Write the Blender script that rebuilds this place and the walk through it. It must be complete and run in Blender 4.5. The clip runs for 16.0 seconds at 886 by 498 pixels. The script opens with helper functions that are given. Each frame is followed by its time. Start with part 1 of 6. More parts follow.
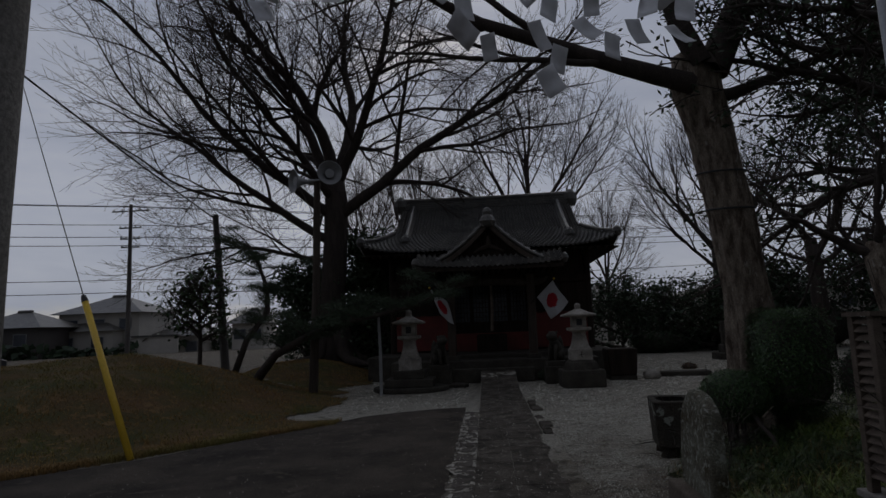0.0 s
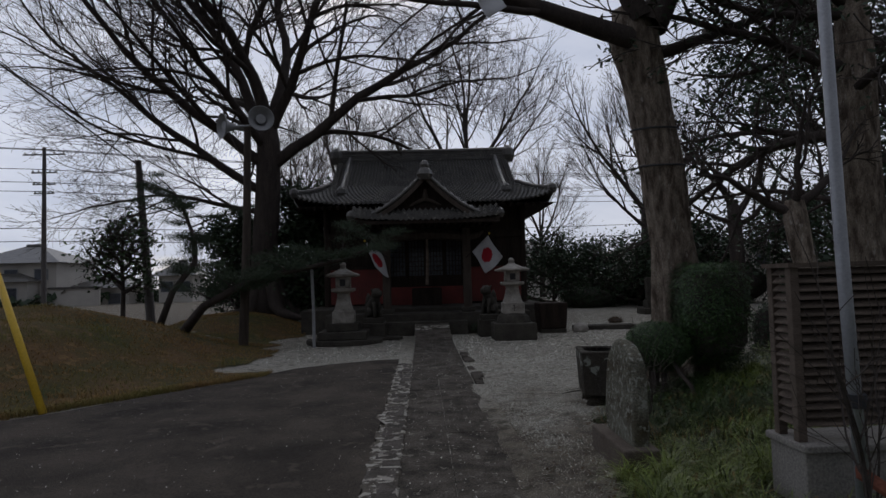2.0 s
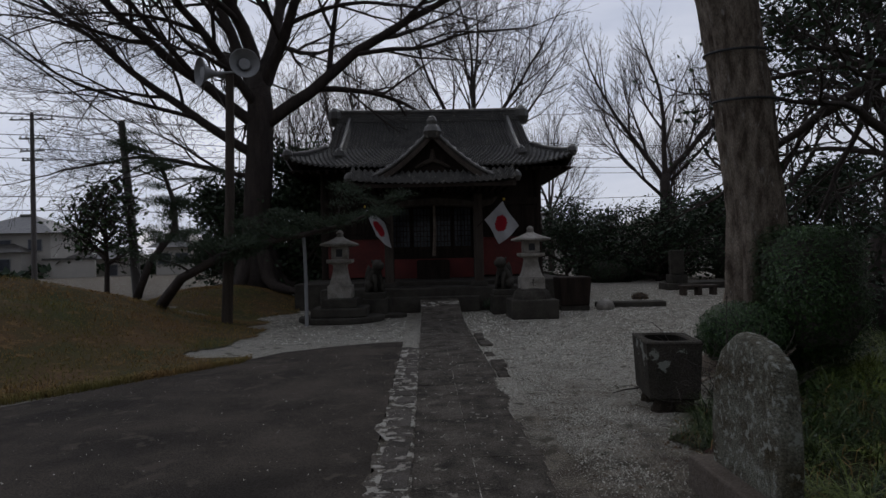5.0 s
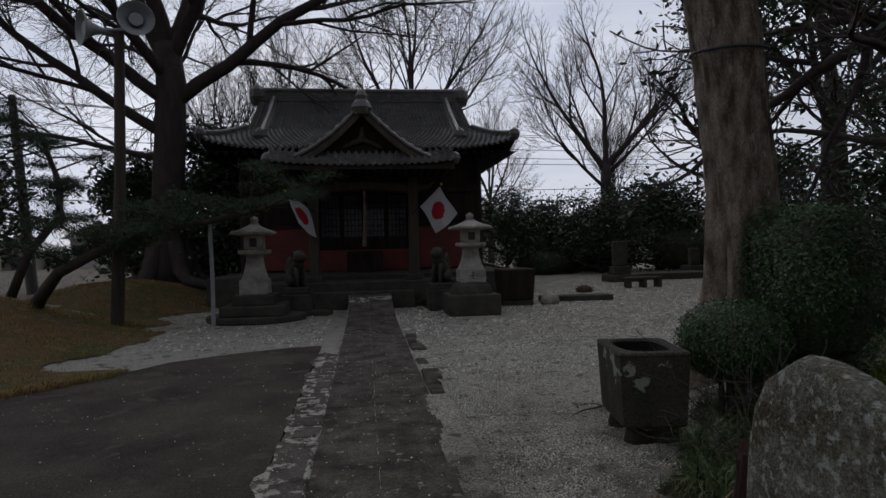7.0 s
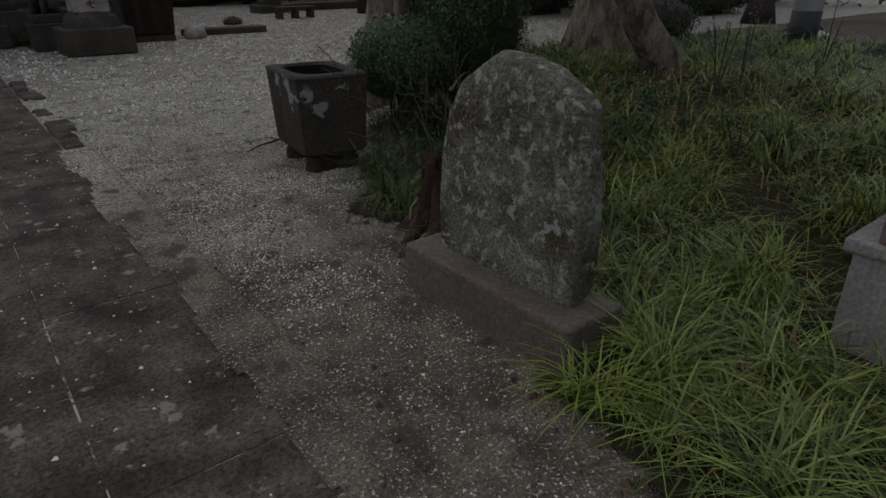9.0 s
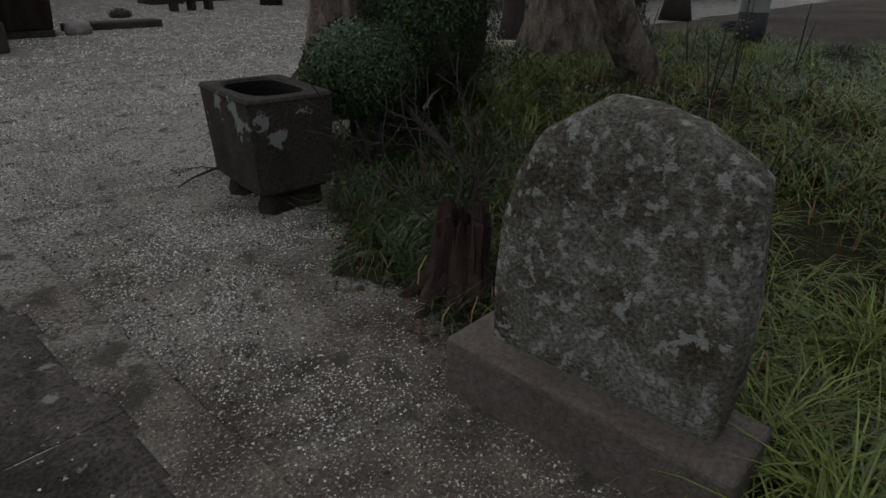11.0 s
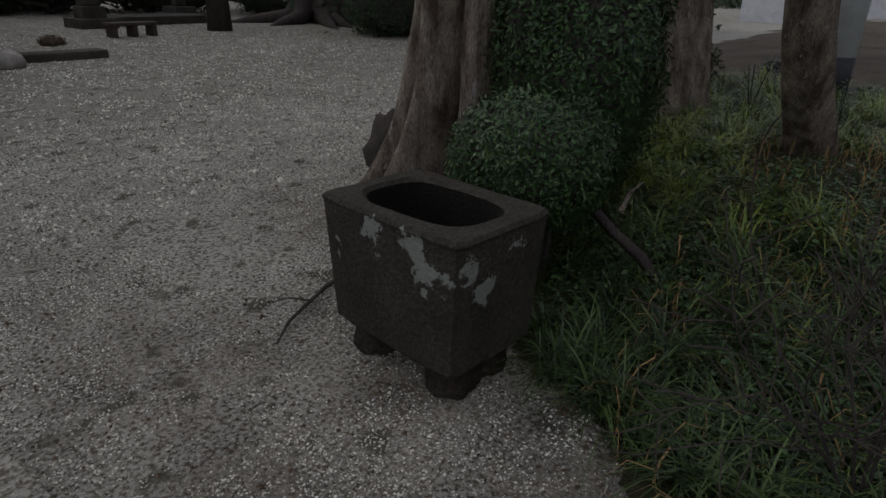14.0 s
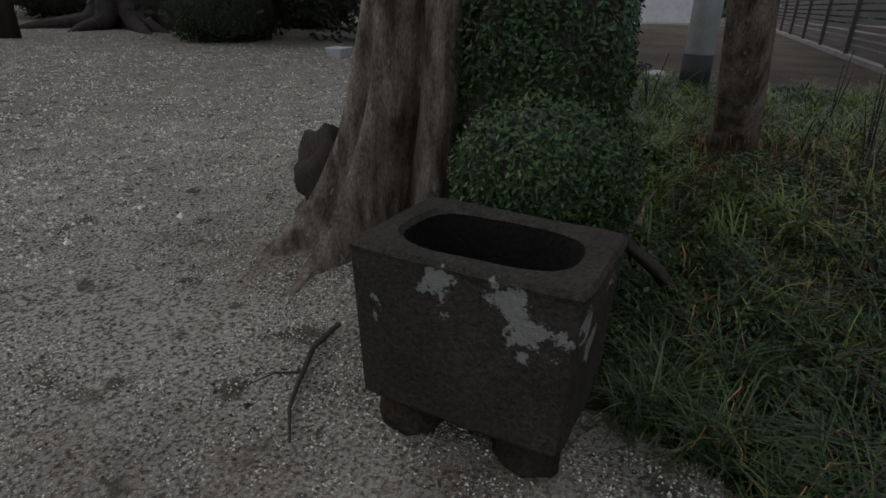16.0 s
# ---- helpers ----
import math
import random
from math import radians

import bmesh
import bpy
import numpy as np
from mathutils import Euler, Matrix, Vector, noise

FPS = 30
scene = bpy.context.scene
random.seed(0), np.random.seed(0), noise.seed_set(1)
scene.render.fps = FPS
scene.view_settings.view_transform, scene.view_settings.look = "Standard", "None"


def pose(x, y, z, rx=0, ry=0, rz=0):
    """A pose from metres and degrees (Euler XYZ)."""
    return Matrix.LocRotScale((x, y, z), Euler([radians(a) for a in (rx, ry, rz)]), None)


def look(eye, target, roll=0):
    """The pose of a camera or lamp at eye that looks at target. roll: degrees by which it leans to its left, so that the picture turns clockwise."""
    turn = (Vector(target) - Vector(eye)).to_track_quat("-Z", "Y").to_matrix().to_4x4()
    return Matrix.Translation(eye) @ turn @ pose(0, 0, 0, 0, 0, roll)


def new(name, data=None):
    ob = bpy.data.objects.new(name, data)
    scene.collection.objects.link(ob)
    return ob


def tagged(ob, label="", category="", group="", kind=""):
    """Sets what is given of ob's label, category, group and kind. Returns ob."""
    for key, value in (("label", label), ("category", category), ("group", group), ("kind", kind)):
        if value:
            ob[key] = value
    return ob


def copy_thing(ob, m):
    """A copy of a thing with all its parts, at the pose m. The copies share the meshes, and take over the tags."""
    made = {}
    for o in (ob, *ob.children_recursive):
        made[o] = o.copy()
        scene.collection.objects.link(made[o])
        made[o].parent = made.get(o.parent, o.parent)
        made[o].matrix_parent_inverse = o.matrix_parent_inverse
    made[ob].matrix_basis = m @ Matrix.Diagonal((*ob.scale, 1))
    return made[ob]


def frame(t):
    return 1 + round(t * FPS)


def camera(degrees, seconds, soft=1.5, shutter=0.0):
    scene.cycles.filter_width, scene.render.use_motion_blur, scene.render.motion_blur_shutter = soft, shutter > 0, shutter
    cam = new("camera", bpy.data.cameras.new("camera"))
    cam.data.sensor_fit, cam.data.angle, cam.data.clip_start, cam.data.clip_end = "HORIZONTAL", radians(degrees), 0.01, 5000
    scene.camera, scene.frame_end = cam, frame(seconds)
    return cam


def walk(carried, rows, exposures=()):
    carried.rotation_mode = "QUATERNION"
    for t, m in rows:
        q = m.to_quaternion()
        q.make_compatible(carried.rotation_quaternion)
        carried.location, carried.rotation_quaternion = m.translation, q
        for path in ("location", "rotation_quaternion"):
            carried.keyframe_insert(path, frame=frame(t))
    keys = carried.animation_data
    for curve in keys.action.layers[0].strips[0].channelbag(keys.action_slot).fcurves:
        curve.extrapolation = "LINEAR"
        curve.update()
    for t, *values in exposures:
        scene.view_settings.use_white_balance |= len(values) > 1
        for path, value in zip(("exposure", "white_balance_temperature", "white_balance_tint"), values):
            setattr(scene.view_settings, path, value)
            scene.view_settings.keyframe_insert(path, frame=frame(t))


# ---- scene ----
cam = camera(71.5, 16.0)
PATH = [
    (0, (-0.326, 2.066, 1.613), (-0.454, 4.046, 1.865), -2.2),
    (0.5, (-0.331, 2.079, 1.587), (-0.451, 4.075, 1.557), -2.2),
    (1, (-0.319, 2.044, 1.525), (-0.421, 4.039, 1.42), -1.9),
    (1.5, (-0.28, 2.134, 1.55), (-0.293, 4.133, 1.543), -1.9),
    (2, (-0.304, 2.2, 1.559), (-0.233, 4.196, 1.661), -1.6),
    (2.5, (-0.315, 2.359, 1.579), (-0.214, 4.355, 1.674), -1.7),
    (3, (-0.367, 2.641, 1.556), (-0.27, 4.637, 1.649), -1.3),
    (3.5, (-0.422, 2.974, 1.526), (-0.348, 4.971, 1.606), -1.1),
    (4, (-0.394, 3.334, 1.498), (-0.331, 5.333, 1.534), -1.3),
    (4.2, (-0.403, 3.466, 1.493), (-0.347, 5.465, 1.524), -1.3),
    (6.5, (-0.315, 5.215, 1.485), (-0.179, 7.211, 1.482), -1.0),
    (7, (-0.147, 5.513, 1.428), (0.105, 7.498, 1.417), -1.3),
    (7.5, (-0.003, 5.76, 1.329), (0.477, 7.697, 1.208), -0.6),
    (8, (-0.043, 5.839, 1.228), (0.725, 7.644, 0.839), 0.0),
    (8.5, (-0.159, 5.834, 1.249), (0.855, 7.384, 0.494), -0.0),
    (10.8, (-0.009, 6.665, 1.291), (1.284, 7.928, 0.435), 0.6),
    (11, (-0.031, 6.762, 1.31), (1.306, 7.982, 0.459), 0.8),
    (11.5, (0.012, 6.989, 1.325), (1.422, 8.129, 0.481), 0.9),
    (12, (0.09, 7.276, 1.364), (1.543, 8.368, 0.529), 1.0),
    (12.5, (0.089, 7.631, 1.363), (1.567, 8.707, 0.554), 1.5),
    (13, (0.058, 8.023, 1.369), (1.548, 9.086, 0.564), 2.0),
    (13.5, (0.088, 8.332, 1.387), (1.571, 9.395, 0.566), 1.5),
    (14, (0.159, 8.633, 1.376), (1.661, 9.691, 0.585), 1.9),
    (14.5, (0.181, 8.916, 1.377), (1.705, 9.932, 0.574), 1.3),
    (15, (0.216, 9.176, 1.377), (1.807, 10.087, 0.579), 1.4),
    (15.5, (0.228, 9.394, 1.352), (1.913, 10.146, 0.58), 2.6),
    (16, (0.224, 9.496, 1.302), (1.978, 10.083, 0.542), 2.4),
]
EXPOSURES = [(0.0, -1.3, 6550, 10), (0.6, -0.9, 6550, 10), (1.2, -0.48, 6550, 10), (2.0, -0.37, 6600, 10), (4.0, -0.37, 6600, 10), (7.0, -0.28, 6700, 10), (8.5, 0.05, 6850, 10), (12.0, 0.03, 6850, 10), (16.0, 0.1, 6800, 10)]
walk(cam, [(t, look(eye, target, roll)) for t, eye, target, roll in PATH], EXPOSURES)

# ---- sky and light ----
world = bpy.data.worlds.new("overcast_sky")
scene.world = world
world.use_nodes = True
wn, wl = world.node_tree.nodes, world.node_tree.links
wn.clear()
w_out, w_bg = wn.new("ShaderNodeOutputWorld"), wn.new("ShaderNodeBackground")
w_sky = wn.new("ShaderNodeTexSky")
w_sky.sky_type, w_sky.sun_disc = "NISHITA", False
w_sky.sun_elevation, w_sky.sun_rotation = radians(32), radians(-7)
w_co, w_map = wn.new("ShaderNodeTexCoord"), wn.new("ShaderNodeMapping")
w_map.inputs["Scale"].default_value = (1.0, 1.0, 3.2)
w_noise = wn.new("ShaderNodeTexNoise")
w_noise.inputs["Scale"].default_value, w_noise.inputs["Detail"].default_value = 1.7, 7.0
w_noise.inputs["Roughness"].default_value = 0.55
w_ramp = wn.new("ShaderNodeValToRGB")
w_ramp.color_ramp.elements[0].position, w_ramp.color_ramp.elements[0].color = 0.30, (3.3, 3.9, 5.4, 1)
w_ramp.color_ramp.elements[1].position, w_ramp.color_ramp.elements[1].color = 0.72, (7.6, 7.9, 9.0, 1)
w_gap = wn.new("ShaderNodeValToRGB")
w_gap.color_ramp.elements[0].position, w_gap.color_ramp.elements[0].color = 0.34, (0.45, 0.45, 0.45, 1)
w_gap.color_ramp.elements[1].position, w_gap.color_ramp.elements[1].color = 0.46, (0.95, 0.95, 0.95, 1)
w_mix = wn.new("ShaderNodeMix")
w_mix.data_type = "RGBA"
wl.new(w_co.outputs["Generated"], w_map.inputs["Vector"])
wl.new(w_map.outputs["Vector"], w_noise.inputs["Vector"])
wl.new(w_noise.outputs["Fac"], w_ramp.inputs["Fac"])
wl.new(w_noise.outputs["Fac"], w_gap.inputs["Fac"])
wl.new(w_gap.outputs["Color"], w_mix.inputs[0])
wl.new(w_sky.outputs["Color"], w_mix.inputs[6])
wl.new(w_ramp.outputs["Color"], w_mix.inputs[7])
# the veiled sun stands ahead, beyond the hall: that side of the overcast is the brighter one
w_dot, w_side = wn.new("ShaderNodeVectorMath"), wn.new("ShaderNodeMapRange")
w_dot.operation = "DOT_PRODUCT"
w_dot.inputs[1].default_value = (-0.28, 0.81, 0.51)
w_side.inputs[1].default_value, w_side.inputs[2].default_value = -0.6, 0.9
w_side.inputs[3].default_value, w_side.inputs[4].default_value = 0.42, 1.25
w_mul = wn.new("ShaderNodeVectorMath")
w_mul.operation = "SCALE"
wl.new(w_co.outputs["Generated"], w_dot.inputs[0])
wl.new(w_dot.outputs["Value"], w_side.inputs[0])
wl.new(w_mix.outputs[2], w_mul.inputs[0])
wl.new(w_side.outputs[0], w_mul.inputs["Scale"])
wl.new(w_mul.outputs["Vector"], w_bg.inputs["Color"])
w_bg.inputs["Strength"].default_value = 0.105
wl.new(w_bg.outputs["Background"], w_out.inputs["Surface"])

sun = new("sun", bpy.data.lights.new("sun", "SUN"))
sun.data.energy, sun.data.angle, sun.data.color = 0.5, radians(40), (1.0, 0.96, 0.9)
sun.matrix_world = look((10, 85, 53), (0, 0, 0))


# ---- materials ----
def mat(name, a, b, scale=3.0, fine=60.0, rough=0.85, bump=0.3, metal=0.0, c=None, c_at=0.62, c_scale=6.0, piece=0.0, stretch=(1, 1, 1), grain=0.35, bump_fine=True, laid=False):
    """Two colours mixed by a coarse and a fine noise, spots of a third, relief, and a shift from piece to piece."""
    m = bpy.data.materials.new(name)
    m.use_nodes = True
    n, l = m.node_tree.nodes, m.node_tree.links
    bs = n["Principled BSDF"]
    bs.inputs["Roughness"].default_value, bs.inputs["Metallic"].default_value = rough, metal
    bs.inputs["Specular IOR Level"].default_value = 0.15 if rough > 0.8 else 0.5
    co, mp = n.new("ShaderNodeTexCoord"), n.new("ShaderNodeMapping")
    mp.inputs["Scale"].default_value = stretch
    l.new(n.new("ShaderNodeNewGeometry").outputs["Position"] if laid else co.outputs["Object"], mp.inputs["Vector"])

    def noise_of(sc, detail, r=0.6):
        t = n.new("ShaderNodeTexNoise")
        t.inputs["Scale"].default_value, t.inputs["Detail"].default_value, t.inputs["Roughness"].default_value = sc, detail, r
        l.new(mp.outputs["Vector"], t.inputs["Vector"])
        return t.outputs["Fac"]

    def mix(f, x, y, kind="MIX"):
        t = n.new("ShaderNodeMix")
        t.data_type, t.blend_type = "RGBA", kind
        for value, slot in ((f, 0), (x, 6), (y, 7)):
            if hasattr(value, "is_linked"):
                l.new(value, t.inputs[slot])
            elif slot == 0:
                t.inputs[0].default_value = value
            else:
                t.inputs[slot].default_value = (*value, 1)
        return t.outputs[2]

    def band(x, lo, hi):
        t = n.new("ShaderNodeMapRange")
        t.inputs[1].default_value, t.inputs[2].default_value = lo, hi
        l.new(x, t.inputs[0])
        return t.outputs[0]

    big, small = noise_of(scale, 4), noise_of(fine, 3, 0.7)
    col = mix(band(big, 0.35, 0.65), a, b)
    grey = mix(band(small, 0.3, 0.7), (1 - grain,) * 3, (1 + grain,) * 3)
    col = mix(1.0, col, grey, "MULTIPLY")
    if c:
        spots = noise_of(c_scale, 6, 0.65)
        col = mix(band(spots, c_at, c_at + 0.05), col, c)
    if piece:
        info = n.new("ShaderNodeObjectInfo")
        shade = mix(info.outputs["Random"], (1 - piece,) * 3, (1 + piece,) * 3)
        col = mix(1.0, col, shade, "MULTIPLY")
    l.new(col, bs.inputs["Base Color"])
    if bump:
        bp = n.new("ShaderNodeBump")
        bp.inputs["Strength"].default_value, bp.inputs["Distance"].default_value = bump, 0.02
        l.new(small if bump_fine else big, bp.inputs["Height"])
        l.new(bp.outputs["Normal"], bs.inputs["Normal"])
    return m


def leaf_mat(name, a, b, rough=0.55, patch=None, scale=0.7):
    """Leaves or blades: a shift of colour from one to the next, some light through them."""
    m = bpy.data.materials.new(name)
    m.use_nodes = True
    n, l = m.node_tree.nodes, m.node_tree.links
    bs = n["Principled BSDF"]
    g = n.new("ShaderNodeNewGeometry")
    r = n.new("ShaderNodeValToRGB")
    r.color_ramp.elements[0].color, r.color_ramp.elements[1].color = (*a, 1), (*b, 1)
    l.new(g.outputs["Random Per Island"], r.inputs["Fac"])
    col = r.outputs["Color"]
    if patch:
        co, t, mr, mx = n.new("ShaderNodeTexCoord"), n.new("ShaderNodeTexNoise"), n.new("ShaderNodeMapRange"), n.new("ShaderNodeMix")
        t.inputs["Scale"].default_value, t.inputs["Detail"].default_value = scale, 3.0
        mr.inputs[1].default_value, mr.inputs[2].default_value, mr.inputs[4].default_value = 0.46, 0.62, 0.8
        mx.data_type = "RGBA"
        l.new(co.outputs["Object"], t.inputs["Vector"])
        l.new(t.outputs["Fac"], mr.inputs[0])
        l.new(mr.outputs[0], mx.inputs[0])
        l.new(col, mx.inputs[6])
        mx.inputs[7].default_value = (*patch, 1)
        col = mx.outputs[2]
    l.new(col, bs.inputs["Base Color"])
    bs.inputs["Roughness"].default_value, bs.inputs["Specular IOR Level"].default_value = rough, 0.3
    return m


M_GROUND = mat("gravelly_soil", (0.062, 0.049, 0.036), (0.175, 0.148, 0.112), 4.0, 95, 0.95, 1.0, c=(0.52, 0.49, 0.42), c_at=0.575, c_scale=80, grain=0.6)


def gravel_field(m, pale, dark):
    """Pale crushed stone mixed over the yard, graded along y to lighten the ground beyond the trough, with small dark
    mossy spots.
    """
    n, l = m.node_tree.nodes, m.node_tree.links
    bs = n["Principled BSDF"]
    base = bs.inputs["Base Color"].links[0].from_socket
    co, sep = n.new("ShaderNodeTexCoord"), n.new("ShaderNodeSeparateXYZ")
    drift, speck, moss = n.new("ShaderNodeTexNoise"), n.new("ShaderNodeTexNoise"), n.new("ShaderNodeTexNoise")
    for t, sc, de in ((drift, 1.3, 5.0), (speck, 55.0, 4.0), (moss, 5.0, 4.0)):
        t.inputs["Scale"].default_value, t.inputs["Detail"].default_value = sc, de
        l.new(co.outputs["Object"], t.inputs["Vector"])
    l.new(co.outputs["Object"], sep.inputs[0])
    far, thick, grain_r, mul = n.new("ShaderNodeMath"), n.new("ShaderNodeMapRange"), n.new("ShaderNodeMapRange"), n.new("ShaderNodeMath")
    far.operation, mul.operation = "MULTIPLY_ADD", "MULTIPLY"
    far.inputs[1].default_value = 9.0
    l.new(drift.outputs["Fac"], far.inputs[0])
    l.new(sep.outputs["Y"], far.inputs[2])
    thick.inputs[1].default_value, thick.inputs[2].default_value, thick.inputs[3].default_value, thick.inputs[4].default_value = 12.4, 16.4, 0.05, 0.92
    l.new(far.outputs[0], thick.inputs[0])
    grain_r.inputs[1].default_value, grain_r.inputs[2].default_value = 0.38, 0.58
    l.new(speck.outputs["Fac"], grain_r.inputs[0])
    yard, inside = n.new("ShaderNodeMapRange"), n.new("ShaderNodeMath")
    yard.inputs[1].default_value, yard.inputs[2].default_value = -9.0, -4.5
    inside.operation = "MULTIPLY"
    # Eases the pale mix down to 0.62 from y 13 to 17.5.
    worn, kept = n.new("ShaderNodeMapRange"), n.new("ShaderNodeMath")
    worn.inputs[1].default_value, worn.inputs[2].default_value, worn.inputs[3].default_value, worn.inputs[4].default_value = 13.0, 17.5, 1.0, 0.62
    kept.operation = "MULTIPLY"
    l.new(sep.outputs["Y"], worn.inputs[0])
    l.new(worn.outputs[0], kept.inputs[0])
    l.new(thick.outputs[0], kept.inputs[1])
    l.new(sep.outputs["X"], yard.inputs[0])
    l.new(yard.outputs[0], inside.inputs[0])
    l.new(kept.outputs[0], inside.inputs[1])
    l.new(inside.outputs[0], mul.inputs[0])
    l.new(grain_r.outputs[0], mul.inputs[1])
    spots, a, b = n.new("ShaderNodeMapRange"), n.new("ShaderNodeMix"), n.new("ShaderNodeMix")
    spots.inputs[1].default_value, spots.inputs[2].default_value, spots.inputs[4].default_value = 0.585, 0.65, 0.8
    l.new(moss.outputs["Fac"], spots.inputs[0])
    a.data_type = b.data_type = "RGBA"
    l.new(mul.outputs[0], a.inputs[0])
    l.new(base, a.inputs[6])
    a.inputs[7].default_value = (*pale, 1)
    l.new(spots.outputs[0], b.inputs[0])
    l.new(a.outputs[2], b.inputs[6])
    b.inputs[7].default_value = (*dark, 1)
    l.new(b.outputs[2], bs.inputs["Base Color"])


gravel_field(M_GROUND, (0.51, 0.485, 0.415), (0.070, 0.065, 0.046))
M_ASPHALT = mat("worn_asphalt", (0.036, 0.030, 0.024), (0.086, 0.071, 0.056), 0.9, 80, 0.92, 0.9, c=(0.088, 0.073, 0.058), c_at=0.57, c_scale=3.2, grain=0.65)
M_SLAB = mat("paving_concrete", (0.040, 0.034, 0.027), (0.125, 0.108, 0.088), 3.2, 70, 0.92, 1.0, c=(0.25, 0.23, 0.19), c_at=0.61, c_scale=10, piece=0.07, grain=0.6, laid=True)
M_EDGE = mat("edging_stone", (0.060, 0.052, 0.043), (0.12, 0.105, 0.09), 5.0, 60, 0.9, 0.8, c=(0.34, 0.31, 0.265), c_at=0.56, c_scale=6, piece=0.16, grain=0.5, laid=True)
M_MORTAR = mat("crumbled_pale_mortar", (0.060, 0.052, 0.042), (0.15, 0.13, 0.105), 6.0, 90, 0.95, 1.0, c=(0.46, 0.43, 0.37), c_at=0.50, c_scale=9, grain=0.5)
M_MOUND = mat("dry_grass_soil", (0.105, 0.062, 0.030), (0.048, 0.052, 0.018), 0.9, 25, 0.95, 0.6, c=(0.16, 0.10, 0.045), c_at=0.57, c_scale=4)
M_LANE = mat("lane_earth", (0.060, 0.048, 0.034), (0.105, 0.086, 0.064), 0.7, 30, 0.95, 0.7)
# Soil colour lowered to hold the shade under the weeds.
M_LAWN = mat("shade_darkened_soil", (0.024, 0.020, 0.012), (0.034, 0.038, 0.015), 0.8, 25, 0.95, 0.6)
M_LICHEN = mat("lichened_stone", (0.200, 0.197, 0.158), (0.072, 0.059, 0.036), 4.5, 75, 0.9, 1.0, c=(0.31, 0.315, 0.27), c_at=0.545, c_scale=20, grain=0.65)


def lichen_patched(name, a, b, pale, patches):
    """Dark stone with pale crusts of lichen that grow round given places, ragged at their edges."""
    m = mat(name, a, b, 3.5, 60, 0.85, 0.8, grain=0.5)
    n, l = m.node_tree.nodes, m.node_tree.links
    bs = n["Principled BSDF"]
    base = bs.inputs["Base Color"].links[0].from_socket
    co, wob = n.new("ShaderNodeTexCoord"), n.new("ShaderNodeTexNoise")
    wob.inputs["Scale"].default_value, wob.inputs["Detail"].default_value, wob.inputs["Roughness"].default_value = 16.0, 6.0, 0.68
    l.new(co.outputs["Object"], wob.inputs["Vector"])
    near = None
    for centre, r in patches:
        d, sub = n.new("ShaderNodeVectorMath"), n.new("ShaderNodeMath")
        d.operation, sub.operation = "DISTANCE", "SUBTRACT"
        d.inputs[1].default_value = centre
        sub.inputs[1].default_value = r
        l.new(co.outputs["Object"], d.inputs[0])
        l.new(d.outputs["Value"], sub.inputs[0])
        if near is None:
            near = sub.outputs[0]
        else:
            least = n.new("ShaderNodeMath")
            least.operation = "MINIMUM"
            l.new(near, least.inputs[0])
            l.new(sub.outputs[0], least.inputs[1])
            near = least.outputs[0]
    push, edge, mx = n.new("ShaderNodeMath"), n.new("ShaderNodeMapRange"), n.new("ShaderNodeMix")
    push.operation = "MULTIPLY_ADD"
    push.inputs[1].default_value = 0.30
    l.new(wob.outputs["Fac"], push.inputs[0])
    l.new(near, push.inputs[2])
    edge.inputs[1].default_value, edge.inputs[2].default_value = 0.158, 0.148
    edge.inputs[3].default_value, edge.inputs[4].default_value = 0.0, 0.9
    l.new(push.outputs[0], edge.inputs[0])
    mx.data_type = "RGBA"
    l.new(edge.outputs[0], mx.inputs[0])
    l.new(base, mx.inputs[6])
    mx.inputs[7].default_value = (*pale, 1)
    l.new(mx.outputs[2], bs.inputs["Base Color"])
    return m


M_TROUGH = lichen_patched("trough_stone", (0.034, 0.031, 0.024), (0.056, 0.048, 0.038), (0.25, 0.26, 0.225),
                          [((-0.26, -0.17, 0.58), 0.05), ((-0.26, -0.21, 0.50), 0.045), ((-0.26, -0.20, 0.43), 0.02), ((-0.26, 0.06, 0.59), 0.035), ((-0.26, 0.02, 0.53), 0.012), ((-0.26, -0.305, 0.50), 0.022),
                           ((-0.17, -0.355, 0.53), 0.04), ((-0.11, -0.355, 0.45), 0.045), ((0.06, -0.355, 0.57), 0.03), ((-0.26, 0.24, 0.47), 0.012)])
M_FOOT = mat("earthy_footing_stone", (0.026, 0.021, 0.015), (0.055, 0.044, 0.032), 6.0, 50, 0.95, 1.0, grain=0.5)
M_PLINTH = mat("plinth_concrete", (0.10, 0.080, 0.064), (0.13, 0.108, 0.088), 3.0, 60, 0.9, 0.4)
M_GRANITE = mat("pale_granite", (0.40, 0.37, 0.325), (0.20, 0.18, 0.155), 4.0, 80, 0.85, 0.4)
M_DARKSTONE = mat("mossy_dark_stone", (0.045, 0.040, 0.033), (0.075, 0.068, 0.056), 3.0, 40, 0.95, 0.7)
# Pale spots paint in sky highlights on the tiles, besides their weathering.
M_TILE = mat("weathered_tile_painted_glints", (0.048, 0.044, 0.039), (0.100, 0.092, 0.080), 2.2, 30, 0.42, 0.2, c=(0.22, 0.205, 0.17), c_at=0.59, c_scale=9)
M_DARKWOOD = mat("dark_old_timber", (0.020, 0.014, 0.011), (0.036, 0.026, 0.02), 2.0, 40, 0.85, 0.4, stretch=(4, 4, 0.6))
M_PILLAR = mat("weathered_timber", (0.050, 0.039, 0.031), (0.08, 0.064, 0.052), 2.0, 50, 0.85, 0.4, stretch=(5, 5, 0.5))
M_RED = mat("faded_red_paint", (0.16, 0.023, 0.017), (0.10, 0.019, 0.014), 1.5, 40, 0.7, 0.2)
